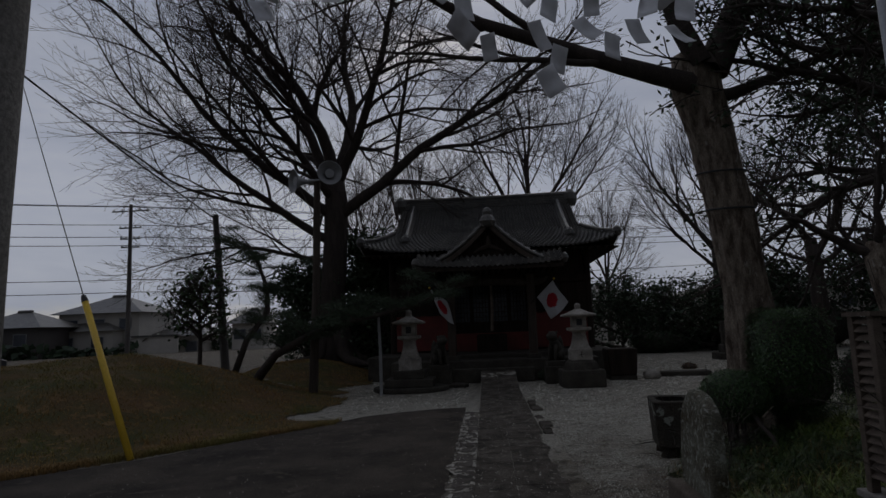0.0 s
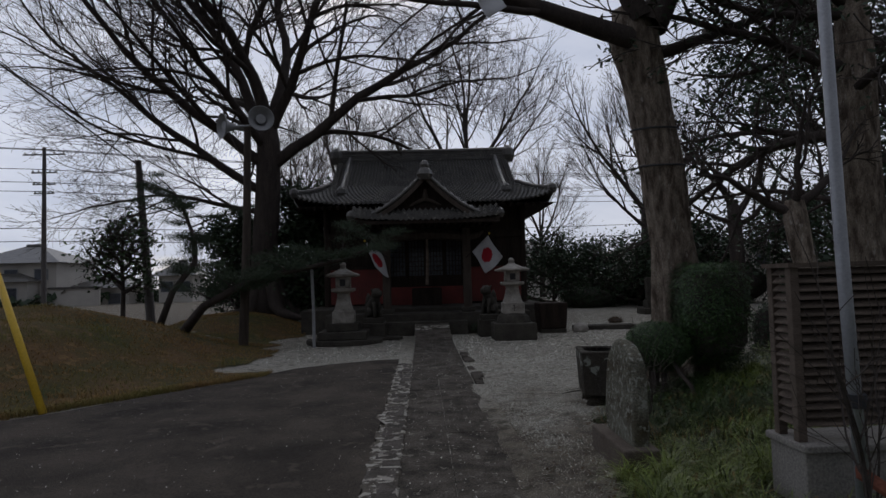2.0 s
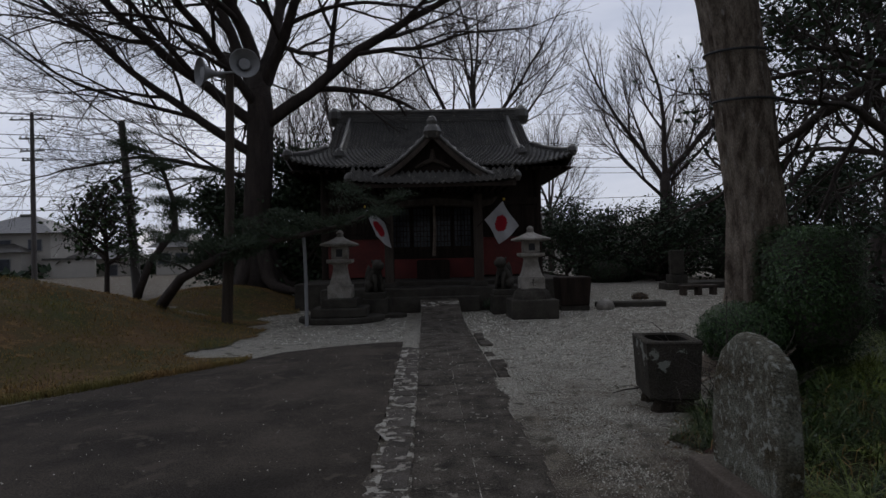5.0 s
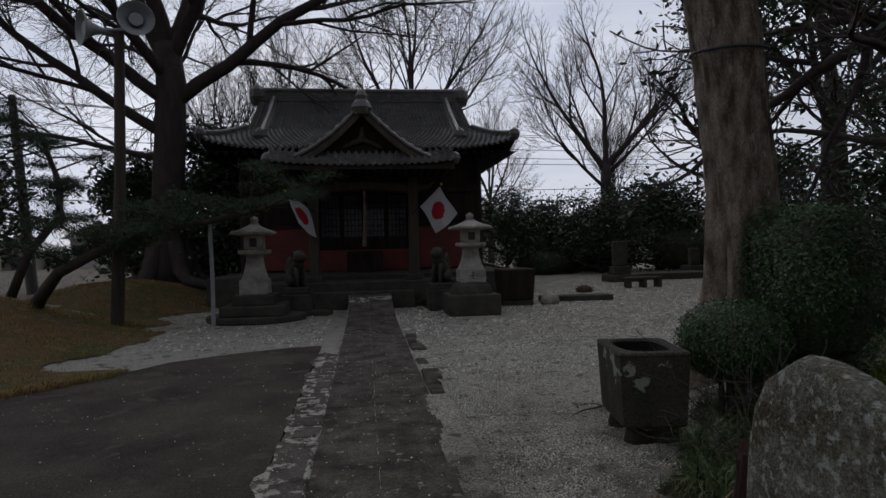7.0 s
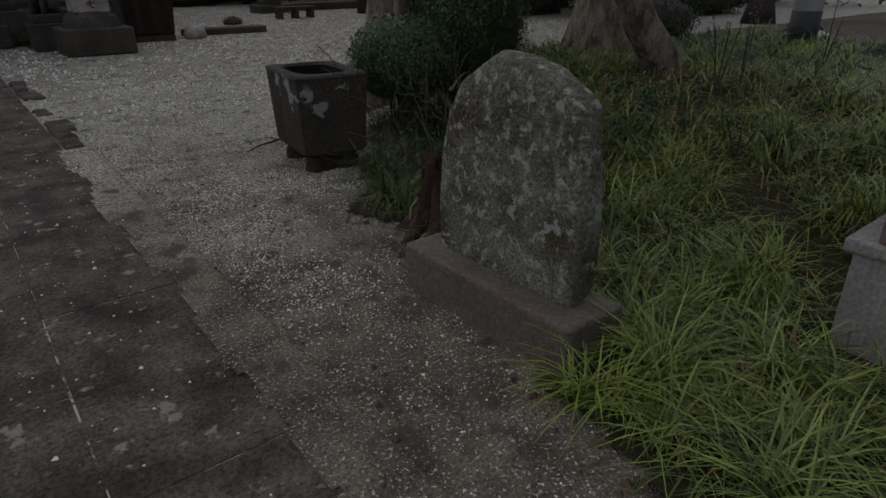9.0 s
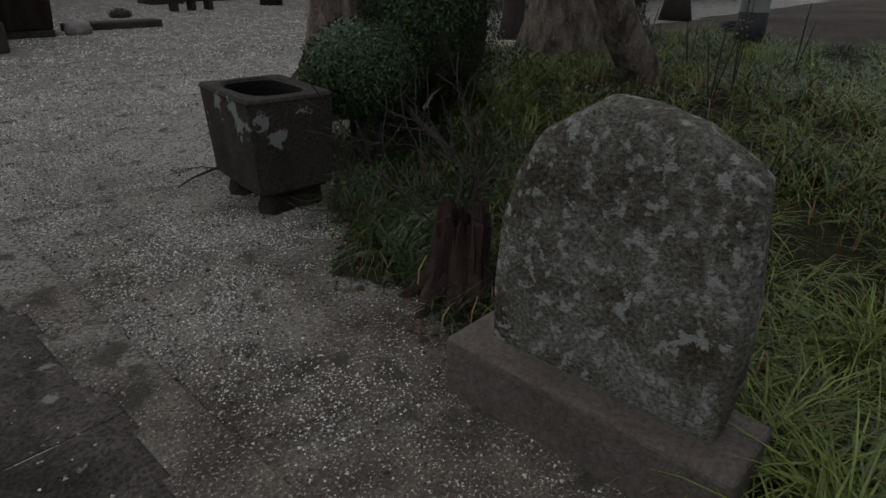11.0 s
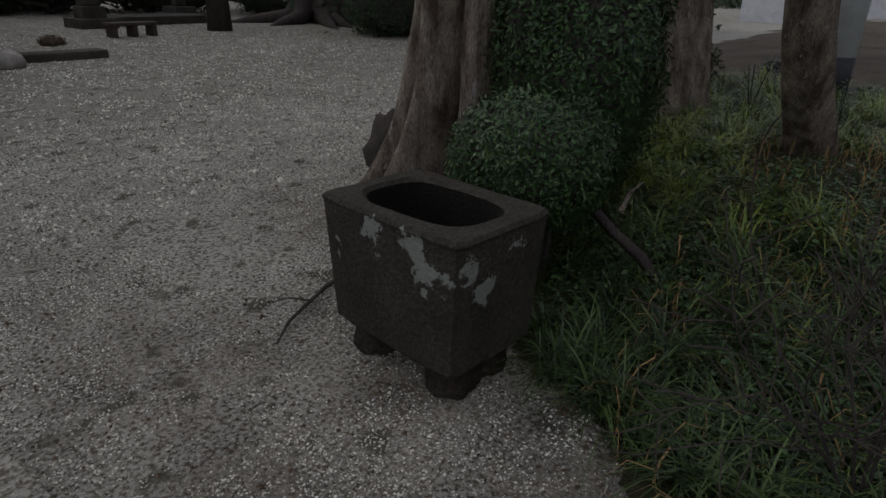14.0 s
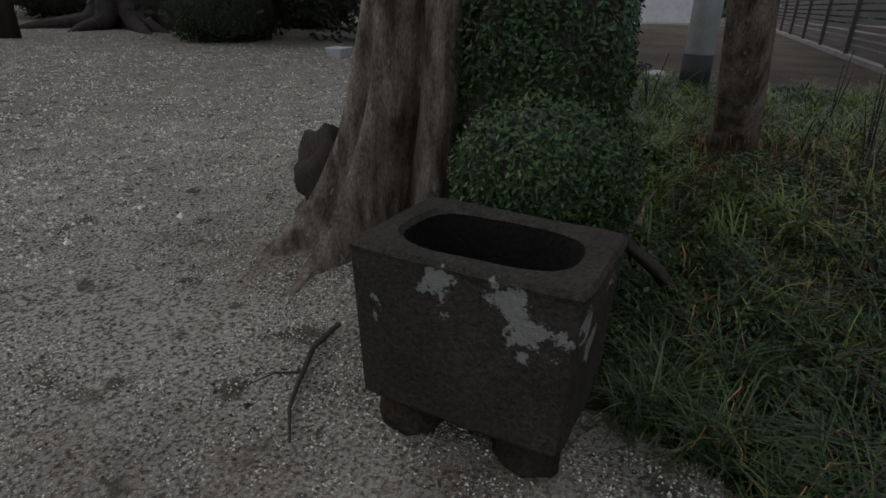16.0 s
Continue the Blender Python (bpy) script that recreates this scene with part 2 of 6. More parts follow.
M_PANE = mat("dim_window_glass", (0.05, 0.055, 0.065), (0.08, 0.085, 0.10), 1.0, 10, 0.15, 0.0)
M_PAPER = mat("white_paper", (0.78, 0.78, 0.80), (0.70, 0.70, 0.72), 3.0, 30, 0.8, 0.1, grain=0.06)
M_CLOTH = mat("white_flag_cloth", (0.54, 0.53, 0.53), (0.44, 0.43, 0.43), 3.0, 60, 0.9, 0.1, grain=0.06)
M_REDCLOTH = mat("red_flag_cloth", (0.40, 0.025, 0.035), (0.32, 0.02, 0.03), 3.0, 60, 0.9, 0.1, grain=0.1)
M_BARK = mat("grey_brown_bark", (0.30, 0.248, 0.195), (0.082, 0.061, 0.046), 4.0, 42, 0.95, 1.0, stretch=(2.8, 2.8, 0.9), c=(0.34, 0.305, 0.265), c_at=0.605, c_scale=7, grain=0.5)
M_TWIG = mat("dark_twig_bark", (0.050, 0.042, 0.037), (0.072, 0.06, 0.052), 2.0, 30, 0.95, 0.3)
M_STUMP = mat("rotting_wood", (0.10, 0.058, 0.045), (0.045, 0.03, 0.025), 3.0, 40, 0.95, 0.9, stretch=(6, 6, 0.6), c=(0.20, 0.16, 0.14), c_at=0.64)
# Near-black stone: the shade inside the trough is put into this colour.
M_HOLLOW_SHADE = mat("hollow_shade_stone", (0.007, 0.006, 0.005), (0.013, 0.011, 0.008), 4.0, 60, 0.95, 0.5)
M_LEAF = leaf_mat("evergreen_leaf", (0.008, 0.022, 0.006), (0.066, 0.122, 0.038), 0.38)
M_LEAFDARK = leaf_mat("dark_evergreen_leaf", (0.020, 0.036, 0.018), (0.042, 0.066, 0.030))
M_NEEDLE = leaf_mat("pine_needle", (0.016, 0.030, 0.013), (0.040, 0.056, 0.025), 0.7)
M_BLADE = leaf_mat("green_blade", (0.010, 0.022, 0.004), (0.22, 0.275, 0.065), 0.34, (0.17, 0.215, 0.035), 0.8)
# A dark species, its colour lowered further for the tree shade.
M_SEDGE = leaf_mat("shade_darkened_sedge_blade", (0.007, 0.018, 0.006), (0.080, 0.122, 0.034), 0.36)
M_BLADEDRY = leaf_mat("straw_blade", (0.33, 0.20, 0.085), (0.14, 0.10, 0.040), 0.8)
M_TURF = leaf_mat("turf_blade", (0.33, 0.20, 0.070), (0.12, 0.072, 0.026), 0.85, (0.135, 0.145, 0.035), 0.6)
M_PEBBLE = leaf_mat("crushed_stone", (0.10, 0.088, 0.064), (0.90, 0.86, 0.74), 0.9)
M_LITTER = leaf_mat("fallen_leaf", (0.055, 0.038, 0.024), (0.15, 0.10, 0.06), 0.9)
M_YELLOW = mat("yellow_plastic", (0.68, 0.45, 0.03), (0.60, 0.38, 0.03), 3.0, 40, 0.5, 0.1, grain=0.12)
M_STEEL = mat("galvanised_steel", (0.42, 0.43, 0.45), (0.34, 0.35, 0.37), 2.0, 60, 0.5, 0.1, metal=0.5, grain=0.12)
M_GREYPAINT = mat("grey_painted_metal", (0.28, 0.28, 0.28), (0.21, 0.21, 0.21), 3.0, 60, 0.6, 0.1, grain=0.12)
M_WHITEPAINT = mat("white_paint", (0.62, 0.62, 0.62), (0.50, 0.50, 0.50), 3.0, 60, 0.7, 0.1, grain=0.12)
M_BLACK = mat("black_rubber", (0.02, 0.02, 0.022), (0.03, 0.03, 0.033), 3.0, 60, 0.7, 0.2)
M_CONCRETE = mat("light_concrete", (0.27, 0.25, 0.225), (0.20, 0.185, 0.165), 2.0, 60, 0.9, 0.3)
M_WIRE = mat("black_cable", (0.015, 0.015, 0.016), (0.02, 0.02, 0.022), 3.0, 30, 0.6, 0.0)
M_PLASTER = mat("house_plaster", (0.50, 0.47, 0.42), (0.42, 0.39, 0.35), 0.4, 20, 0.9, 0.1, grain=0.1)
M_SLATS = mat("weathered_slats", (0.15, 0.118, 0.094), (0.09, 0.07, 0.056), 2.0, 50, 0.9, 0.4, stretch=(1, 4, 4), piece=0.15)
M_FENCE = mat("brown_fence_steel", (0.07, 0.06, 0.055), (0.09, 0.078, 0.07), 0.7, 30, 0.6, 0.1)
M_RUST = mat("rust_red_board", (0.22, 0.08, 0.05), (0.16, 0.06, 0.04), 3.0, 40, 0.9, 0.3)
M_CARPAINT = mat("dark_car_paint", (0.03, 0.03, 0.034), (0.035, 0.035, 0.04), 1.0, 20, 0.3, 0.0, grain=0.05)


# ---- mesh helpers ----
class Build:
    """Collects vertices and faces for one mesh."""

    def __init__(self):
        self.v, self.f = [], []

    def add(self, verts, faces):
        k = len(self.v)
        self.v.extend(tuple(p) for p in verts)
        self.f.extend(tuple(i + k for i in q) for q in faces)
        return self

    def box(self, x0, x1, y0, y1, z0, z1, inset=0.0):
        i = inset
        return self.add([(x0, y0, z0), (x1, y0, z0), (x1, y1, z0), (x0, y1, z0), (x0 + i, y0 + i, z1), (x1 - i, y0 + i, z1), (x1 - i, y1 - i, z1), (x0 + i, y1 - i, z1)],
                        [(0, 3, 2, 1), (4, 5, 6, 7), (0, 1, 5, 4), (1, 2, 6, 5), (2, 3, 7, 6), (3, 0, 4, 7)])

    def rbox(self, x0, x1, y0, y1, z0, z1, r=0.02, seg=2):
        bm = bmesh.new()
        bmesh.ops.create_cube(bm, size=1)
        for q in bm.verts:
            q.co = ((x0 + x1) / 2 + q.co.x * (x1 - x0), (y0 + y1) / 2 + q.co.y * (y1 - y0), (z0 + z1) / 2 + q.co.z * (z1 - z0))
        bmesh.ops.bevel(bm, geom=bm.edges[:], offset=r, segments=seg, affect="EDGES", profile=0.5)
        bm.verts.index_update()
        self.add([q.co for q in bm.verts], [[q.index for q in f.verts] for f in bm.faces])
        bm.free()
        return self

    def tube(self, pts, radii, sides=8, caps=True, lumpy=0.0):
        pts = [Vector(p) for p in pts]
        if not hasattr(radii, "__len__"):
            radii = [radii] * len(pts)
        k, n = len(self.v), len(pts)
        side = None
        for i, p in enumerate(pts):
            d = (pts[min(i + 1, n - 1)] - pts[max(i - 1, 0)]).normalized()
            if side is None:
                side = d.orthogonal().normalized()
            side = (side - d * side.dot(d))
            side = side.normalized() if side.length > 1e-6 else d.orthogonal().normalized()
            up = d.cross(side)
            for j in range(sides):
                a = 2 * math.pi * j / sides
                w = radii[i]
                if lumpy:
                    w *= 1 + lumpy * (noise.noise(Vector((math.cos(a) * 1.6, math.sin(a) * 1.6, p.z * 0.9 + p.x * 0.3))) + 0.4 * math.sin(a * 5 + p.z))
                self.v.append(tuple(p + (side * math.cos(a) + up * math.sin(a)) * w))
        for i in range(n - 1):
            for j in range(sides):
                a, b = k + i * sides + j, k + i * sides + (j + 1) % sides
                self.f.append((a, b, b + sides, a + sides))
        if caps:
            self.f.append(tuple(k + j for j in reversed(range(sides))))
            self.f.append(tuple(k + (n - 1) * sides + j for j in range(sides)))
        return self

    def lathe(self, prof, sides=16, c=(0, 0, 0), square=False, turn=0.0):
        k = len(self.v)
        for r, z in prof:
            for j in range(sides):
                a = 2 * math.pi * (j + 0.5) / sides + turn
                self.v.append((c[0] + r * math.cos(a), c[1] + r * math.sin(a), c[2] + z))
        for i in range(len(prof) - 1):
            for j in range(sides):
                a, b = k + i * sides + j, k + i * sides + (j + 1) % sides
                self.f.append((a, b, b + sides, a + sides))
        self.f.append(tuple(k + j for j in reversed(range(sides))))
        self.f.append(tuple(k + (len(prof) - 1) * sides + j for j in range(sides)))
        return self

    def sheet(self, rows, thick=None):
        """A grid of rows of points."""
        k, w = len(self.v), len(rows[0])
        for row in rows:
            self.v.extend(tuple(p) for p in row)
        for i in range(len(rows) - 1):
            for j in range(w - 1):
                a = k + i * w + j
                self.f.append((a, a + 1, a + w + 1, a + w))
        return self

    def poly(self, pts, z0, z1):
        """An upright prism over a plan outline."""
        n = len(pts)
        self.add([(*p, z0) for p in pts] + [(*p, z1) for p in pts], [tuple(range(n, 2 * n)), tuple(reversed(range(n)))] + [(i, (i + 1) % n, n + (i + 1) % n, n + i) for i in range(n)])
        return self

    def mesh(self, name, material, smooth=False):
        me = bpy.data.meshes.new(name)
        me.from_pydata(self.v, [], self.f)
        me.materials.append(material)
        if smooth:
            me.polygons.foreach_set("use_smooth", [True] * len(me.polygons))
        me.update()
        return me


def part(name, b, material, parent=None, label="", smooth=False):
    ob = new(name, b.mesh(name, material, smooth))
    if parent:
        ob.parent = parent
    if label:
        ob["label"] = label
    return ob


def thing(name, x, y, z, label, category, group="", rz=0.0):
    ob = new(name)
    ob.matrix_world = pose(x, y, z, 0, 0, rz)
    return tagged(ob, label, category, group)


def thicken(ob, t, offset=-1.0):
    s = ob.modifiers.new("thickness", "SOLIDIFY")
    s.thickness, s.offset = t, offset
    return ob


def bevelled(ob, w=0.01, seg=2):
    s = ob.modifiers.new("worn_edges", "BEVEL")
    s.width, s.segments, s.limit_method = w, seg, "ANGLE"
    return ob


def step(a, b, x):
    x = min(max((x - a) / (b - a), 0), 1)
    return x * x * (3 - 2 * x)


def height(x, y):
    """The lie of the land: a grassy mound, and a bank that rises under the grove."""
    e = math.hypot((x + 9.6) / 5.9, (y - 15.6) / 7.2)
    h = 1.22 * (1 - step(0.15, 1.0, e)) * (0.92 + 0.16 * noise.noise(Vector((x * 0.5, y * 0.5, 0))))
    h += 0.44 * step(1.9, 4.9, x) * (1 - step(10.0, 14.0, y))
    h = max(h, 0.62 * (1 - step(0.2, 1.0, math.hypot((x + 6.6) / 2.9, (y - 22.6) / 5.4))))
    return h


rnd = random.Random(7)

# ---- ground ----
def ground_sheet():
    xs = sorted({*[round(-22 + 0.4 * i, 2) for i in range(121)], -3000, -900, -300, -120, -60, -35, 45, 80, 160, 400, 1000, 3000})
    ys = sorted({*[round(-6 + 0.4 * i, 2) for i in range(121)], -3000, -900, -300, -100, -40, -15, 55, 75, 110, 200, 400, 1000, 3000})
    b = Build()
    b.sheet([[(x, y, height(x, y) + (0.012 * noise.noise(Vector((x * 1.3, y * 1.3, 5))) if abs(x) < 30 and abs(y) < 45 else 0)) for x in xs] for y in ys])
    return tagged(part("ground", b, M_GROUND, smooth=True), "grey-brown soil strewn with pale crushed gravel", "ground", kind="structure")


def cover(name, inside, x0, x1, y0, y1, cell, lift, material, label, category):
    """A skin over part of the ground, with a ragged edge."""
    b, keep = Build(), {}
    nx, ny = int((x1 - x0) / cell), int((y1 - y0) / cell)

    def vert(i, j):
        if (i, j) not in keep:
            x, y = x0 + i * cell, y0 + j * cell
            keep[i, j] = len(b.v)
            b.v.append((x, y, height(x, y) + lift))
        return keep[i, j]
    for j in range(ny):
        for i in range(nx):
            x, y = x0 + (i + 0.5) * cell, y0 + (j + 0.5) * cell
            if inside(x, y):
                b.f.append((vert(i, j), vert(i + 1, j), vert(i + 1, j + 1), vert(i, j + 1)))
    return tagged(part(name, b, material, smooth=True), label, category, kind="structure")


def ragged(x, y, s=1.5, a=0.25):
    return a * noise.noise(Vector((x * s, y * s, 3)))


def on_mound(x, y):
    e = math.hypot((x + 9.6) / 5.9, (y - 15.6) / 7.2) + ragged(x, y, 1.1, 0.10)
    kerb_y = 11.15 + (x + 4.41) * 1.15
    return e < 0.99 or math.hypot((x + 6.6) / 2.9, (y - 22.6) / 5.4) + ragged(x, y, 1.1, 0.1) < 0.98 or (e < 1.25 and y < 13.4 and y > kerb_y + 0.12)


def verge_x(y):
    """Where the weeds of the grove begin."""
    return float(np.interp(y, [-5, 5, 5.9, 7, 8.1, 8.8, 9.2, 9.6, 10.2, 11.3, 12.2, 30], [0.9, 0.9, 0.95, 1.2, 1.45, 1.55, 1.9, 2.15, 2.5, 4.2, 6.0, 7.5]))


def on_lawn(x, y):
    return x > verge_x(y) + ragged(x, y, 2.2, 0.18) and y < 12.0 and x < 8.6


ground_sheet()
cover("mound_turf", on_mound, -16, -3, 7.5, 28.5, 0.1, 0.018, M_MOUND, "grassy mound with dry brown and green turf", "grass mound")
cover("verge", on_lawn, 0.6, 9, -4, 12.2, 0.045, 0.016, M_LAWN, "earth under weeds and long grass, darkened for their shade", "grass verge")

cover("lane", lambda x, y: x > 8.5 + ragged(x, y, 0.8, 0.3) and y < 13 + ragged(x, y, 0.5, 0.8), 8, 34, -4, 14, 0.25, 0.016, M_LANE, "bare brown earth lane beyond the grove", "lane")

road_line = [(-0.8, -14), (-0.8, 14.55), (-1.2, 14.5), (-1.9, 14.2), (-2.64, 13.7), (-3.12, 12.9), (-3.7, 12.0), (-4.41, 11.05), (-5.0, 10.2), (-5.74, 9.5), (-7.5, 7.9), (-10, 6.4), (-16, 4.2), (-40, 0), (-40, -14)]
b = Build()
b.poly([(x, y) for x, y in road_line], -0.05, 0.022)
tagged(part("road", b, M_ASPHALT), "dark worn asphalt drive with scattered pale grit", "road", kind="structure")

# ---- shrine ----
AX = -0.15


def roof_slope(rows_n, cols, surf, name, parent, label=""):
    """A tiled slope: rounded tile columns and stepped courses, from surf(u, v) with u across and v up."""
    b, rows = Build(), []
    for i in range(rows_n):
        for v, lift in ((i / rows_n, 0.075), ((i + 0.97) / rows_n, 0.0)):
            row = []
            for c in range(cols * 4 + 1):
                p = surf(c / (cols * 4), v)
                w = (0.062, 0.012, -0.03, 0.004)[c % 4]
                row.append((p[0], p[1], p[2] + w + lift))
            rows.append(row)
    b.sheet(rows)
    ob = part(name, b, M_TILE, parent, label)
    return thicken(ob, 0.07)


def ridge_bar(name, pts, w, h, parent, label="", courses=3):
    """A ridge of stacked flat tiles with a round cap."""
    cap = part(name, Build().tube([Vector(p) + Vector((0, 0, h * 0.82)) for p in pts], w * 0.28, 8), M_TILE, parent, label)
    for k in range(courses):
        part("ridge_course", band_strip(pts, w * (1.0 - 0.16 * k), h * 0.75 * k / courses, h * 0.75 * (k + 0.8) / courses), M_TILE, cap)
    return cap


def band_strip(pts, w, z0, z1):
    """A bar of rectangular section along a line, in one piece."""
    b, n = Build(), len(pts)
    for i, p in enumerate(pts):
        d = Vector(pts[min(i + 1, n - 1)]) - Vector(pts[max(i - 1, 0)])
        o = Vector((-d.y, d.x, 0)).normalized() * w / 2
        p = Vector(p)
        b.v.extend(tuple(q) for q in (p - o + Vector((0, 0, z0)), p + o + Vector((0, 0, z0)), p + o + Vector((0, 0, z1)), p - o + Vector((0, 0, z1))))
    for i in range(n - 1):
        for j in range(4):
            a, c = i * 4 + j, i * 4 + (j + 1) % 4
            b.f.append((a, c, c + 4, a + 4))
    b.f += [(3, 2, 1, 0), tuple(range(4 * n - 4, 4 * n))]
    return b


def shrine():
    s = thing("shrine_hall", AX, 20.0, 0, "old wooden shrine hall, red wainscot, hip-and-gable tiled roof", "shrine")
    W, FY, BY, WT = 3.45, 4.0, 9.8, 4.35
    # stone podium in two steps
    bevelled(part("podium", Build().box(-3.9, 3.9, 1.3, 10.4, 0, 0.74), M_DARKSTONE, s, "dark stone podium"), 0.03)
    bevelled(part("podium_step", Build().box(-3.0, 3.0, 0.2, 1.3, 0, 0.62), M_DARKSTONE, s, "mossy stone porch step"), 0.03)
    bevelled(part("stair", Build().box(-1.15, 1.15, -0.12, 0.2, 0, 0.40), M_DARKSTONE, s, "worn stone entrance step"), 0.03)
    # body walls, with the doorway open through the front one
    part("wall", Build().box(-W, -1.35, FY, FY + 0.14, 0.74, WT).box(1.35, W, FY, FY + 0.14, 0.74, WT).box(-1.35, 1.35, FY, FY + 0.14, 3.05, WT), M_DARKWOOD, s)
    part("wall", Build().box(-W, -W + 0.14, FY + 0.14, BY, 0.74, WT), M_DARKWOOD, s)
    part("wall", Build().box(W - 0.14, W, FY + 0.14, BY, 0.74, WT), M_DARKWOOD, s)
    part("wall", Build().box(-W + 0.14, W - 0.14, BY - 0.14, BY, 0.74, WT), M_DARKWOOD, s)
    part("floor_boards", Build().box(-W + 0.14, W - 0.14, FY + 0.14, BY - 0.14, 0.745, 0.9), M_DARKWOOD, s)
    for sx in (-1, 1):
        x0, x1 = sorted((sx * 1.5, sx * (W - 0.1)))
        bevelled(part("wainscot", Build().box(x0, x1, FY - 0.06, FY, 0.8, 2.02), M_RED, s, "faded red painted wainscot"), 0.01)
        part("rail", Build().box(x0, x1, FY - 0.10, FY, 2.02, 2.14), M_DARKWOOD, s)
        b = Build().box(x0, x1, FY - 0.05, FY, 2.18, 3.3)
        part("upper_panel", b, M_DARKWOOD, s)
        for k in range(7):
            xx = x0 + (x1 - x0) * (k + 0.5) / 7
            part("batten", Build().box(xx - 0.02, xx + 0.02, FY - 0.075, FY - 0.05, 2.2, 3.28), M_DARKWOOD, s)
        part("side_wainscot", Build().box(sx * W - 0.05, sx * W + 0.05, FY + 0.2, BY - 0.2, 0.8, 2.02), M_RED, s)
        for yy in (FY + 0.02, FY + 2.9, BY - 0.1):
            part("corner_post", Build().tube([(sx * W, yy, 0.74), (sx * W, yy, WT)], 0.13, 10), M_DARKWOOD, s)
        part("door_post", Build().box(sx * 1.42 - 0.1, sx * 1.42 + 0.1, FY - 0.12, FY + 0.16, 0.74, 3.3), M_DARKWOOD, s)
    bevelled(part("threshold", Build().box(-1.32, 1.32, FY - 0.12, FY + 0.2, 0.74, 1.36), M_RED, s, "faded red riser board"), 0.01)
    part("lintel", Build().box(-W, W, FY - 0.12, FY, 3.05, 3.28), M_DARKWOOD, s)
    # lattice doors with dim panes
    for k in range(4):
        x0 = -1.32 + 0.66 * k
        d = part("lattice_door", Build().box(x0 + 0.01, x0 + 0.07, FY - 0.04, FY + 0.02, 1.36, 3.05).box(x0 + 0.59, x0 + 0.65, FY - 0.04, FY + 0.02, 1.36, 3.05)
                 .box(x0 + 0.07, x0 + 0.59, FY - 0.04, FY + 0.02, 1.36, 1.75).box(x0 + 0.07, x0 + 0.59, FY - 0.04, FY + 0.02, 2.97, 3.05), M_DARKWOOD, s, "dark lattice sliding door")
        for i in range(4):
            part("muntin", Build().box(x0 + 0.16 + 0.11 * i, x0 + 0.18 + 0.11 * i, FY - 0.035, FY + 0.01, 1.75, 2.97), M_DARKWOOD, d)
        for j in range(6):
            part("crossbar", Build().box(x0 + 0.07, x0 + 0.59, FY - 0.03, FY + 0.008, 1.9 + 0.17 * j, 1.92 + 0.17 * j), M_DARKWOOD, d)
        part("pane", Build().box(x0 + 0.07, x0 + 0.59, FY + 0.012, FY + 0.018, 1.75, 2.97), M_PANE, d, "dim glass pane")
    # main roof
    EY0, EY1, EX, RY, RX, EZ, RZ = 2.85, 10.95, 4.42, 6.9, 3.35, 4.2, 6.45

    def lift(x):
        return 0.30 * max(0.0, (abs(x) - 2.6) / (EX - 2.6)) ** 2.2

    def front(u, v, sgn=1):
        half = EX - (EX - RX) * min(1.0, v / 0.42)
        x = (2 * u - 1) * half
        y = EY0 + (RY - EY0) * v if sgn > 0 else EY1 - (EY1 - RY) * v
        z = EZ + (RZ - EZ) * (0.72 * v + 0.28 * v * v) + lift(x) * (1 - v) ** 2
        return (x, y, z)
    roof_slope(22, 54, front, "roof_slope", s, "weathered grey tiled roof slope")
    roof_slope(22, 54, lambda u, v: front(1 - u, v, -1), "roof_slope", s)
    for sx in (-1, 1):
        def hip(u, v):
            vv = v * 0.42
            y0 = EY0 + (RY - EY0) * vv
            y1 = EY1 - (EY1 - RY) * vv
            y = y0 + (y1 - y0) * (u if sx > 0 else 1 - u)
            x = sx * (EX - (EX - RX) * v)
            e = max(0.0, (abs(y - 6.9) - 2.4) / (4.05 - 2.4)) ** 2.2
            return (x, y, EZ + (RZ - EZ) * (0.72 * vv + 0.28 * vv * vv) + 0.30 * e * (1 - v) ** 2)
        roof_slope(9, 46, hip, "hip_slope", s)
        gz = EZ + (RZ - EZ) * (0.72 * 0.42 + 0.28 * 0.42 ** 2)
        gy = EY0 + (RY - EY0) * 0.42
        g = Build().add([(sx * 3.2, gy, gz), (sx * 3.2, 13.8 - gy, gz), (sx * 3.2, RY, RZ), (sx * 3.1, gy, gz), (sx * 3.1, 13.8 - gy, gz), (sx * 3.1, RY, RZ)],
                        [(0, 1, 2), (3, 5, 4), (0, 2, 5, 3), (1, 4, 5, 2), (0, 3, 4, 1)])
        part("gable_board", g, M_DARKWOOD, s)
        pts = [front(0.5 + sx * 0.5 * (2.9 / (EX - (EX - RX) * min(1, v / 0.42))), v) for v in (0.96, 0.75, 0.55, 0.36, 0.22)]
        ridge_bar("descending_ridge", pts, 0.26, 0.24, s)
        part("ridge_end_tile", Build().lathe([(0.13, -0.05), (0.2, 0.1), (0.16, 0.26), (0.05, 0.36)], 8, pts[-1]), M_TILE, s)
        pts = [front(0.5 + sx * 0.5, v) for v in (0.40, 0.3, 0.2, 0.1, 0.02)]
        ridge_bar("hip_ridge", pts, 0.24, 0.2, s)
        part("ridge_end_tile", Build().lathe([(0.11, -0.05), (0.17, 0.1), (0.14, 0.22), (0.04, 0.3)], 8, pts[-1]), M_TILE, s)
        pts = [front(0.5 + sx * 0.5, v, -1) for v in (0.40, 0.3, 0.2, 0.1, 0.02)]
        ridge_bar("hip_ridge", pts, 0.24, 0.2, s)
        part("ridge_end_tile", Build().lathe([(0.2, -0.15), (0.3, 0.1), (0.26, 0.36), (0.1, 0.52)], 8, (sx * 3.45, RY, RZ)), M_TILE, s)
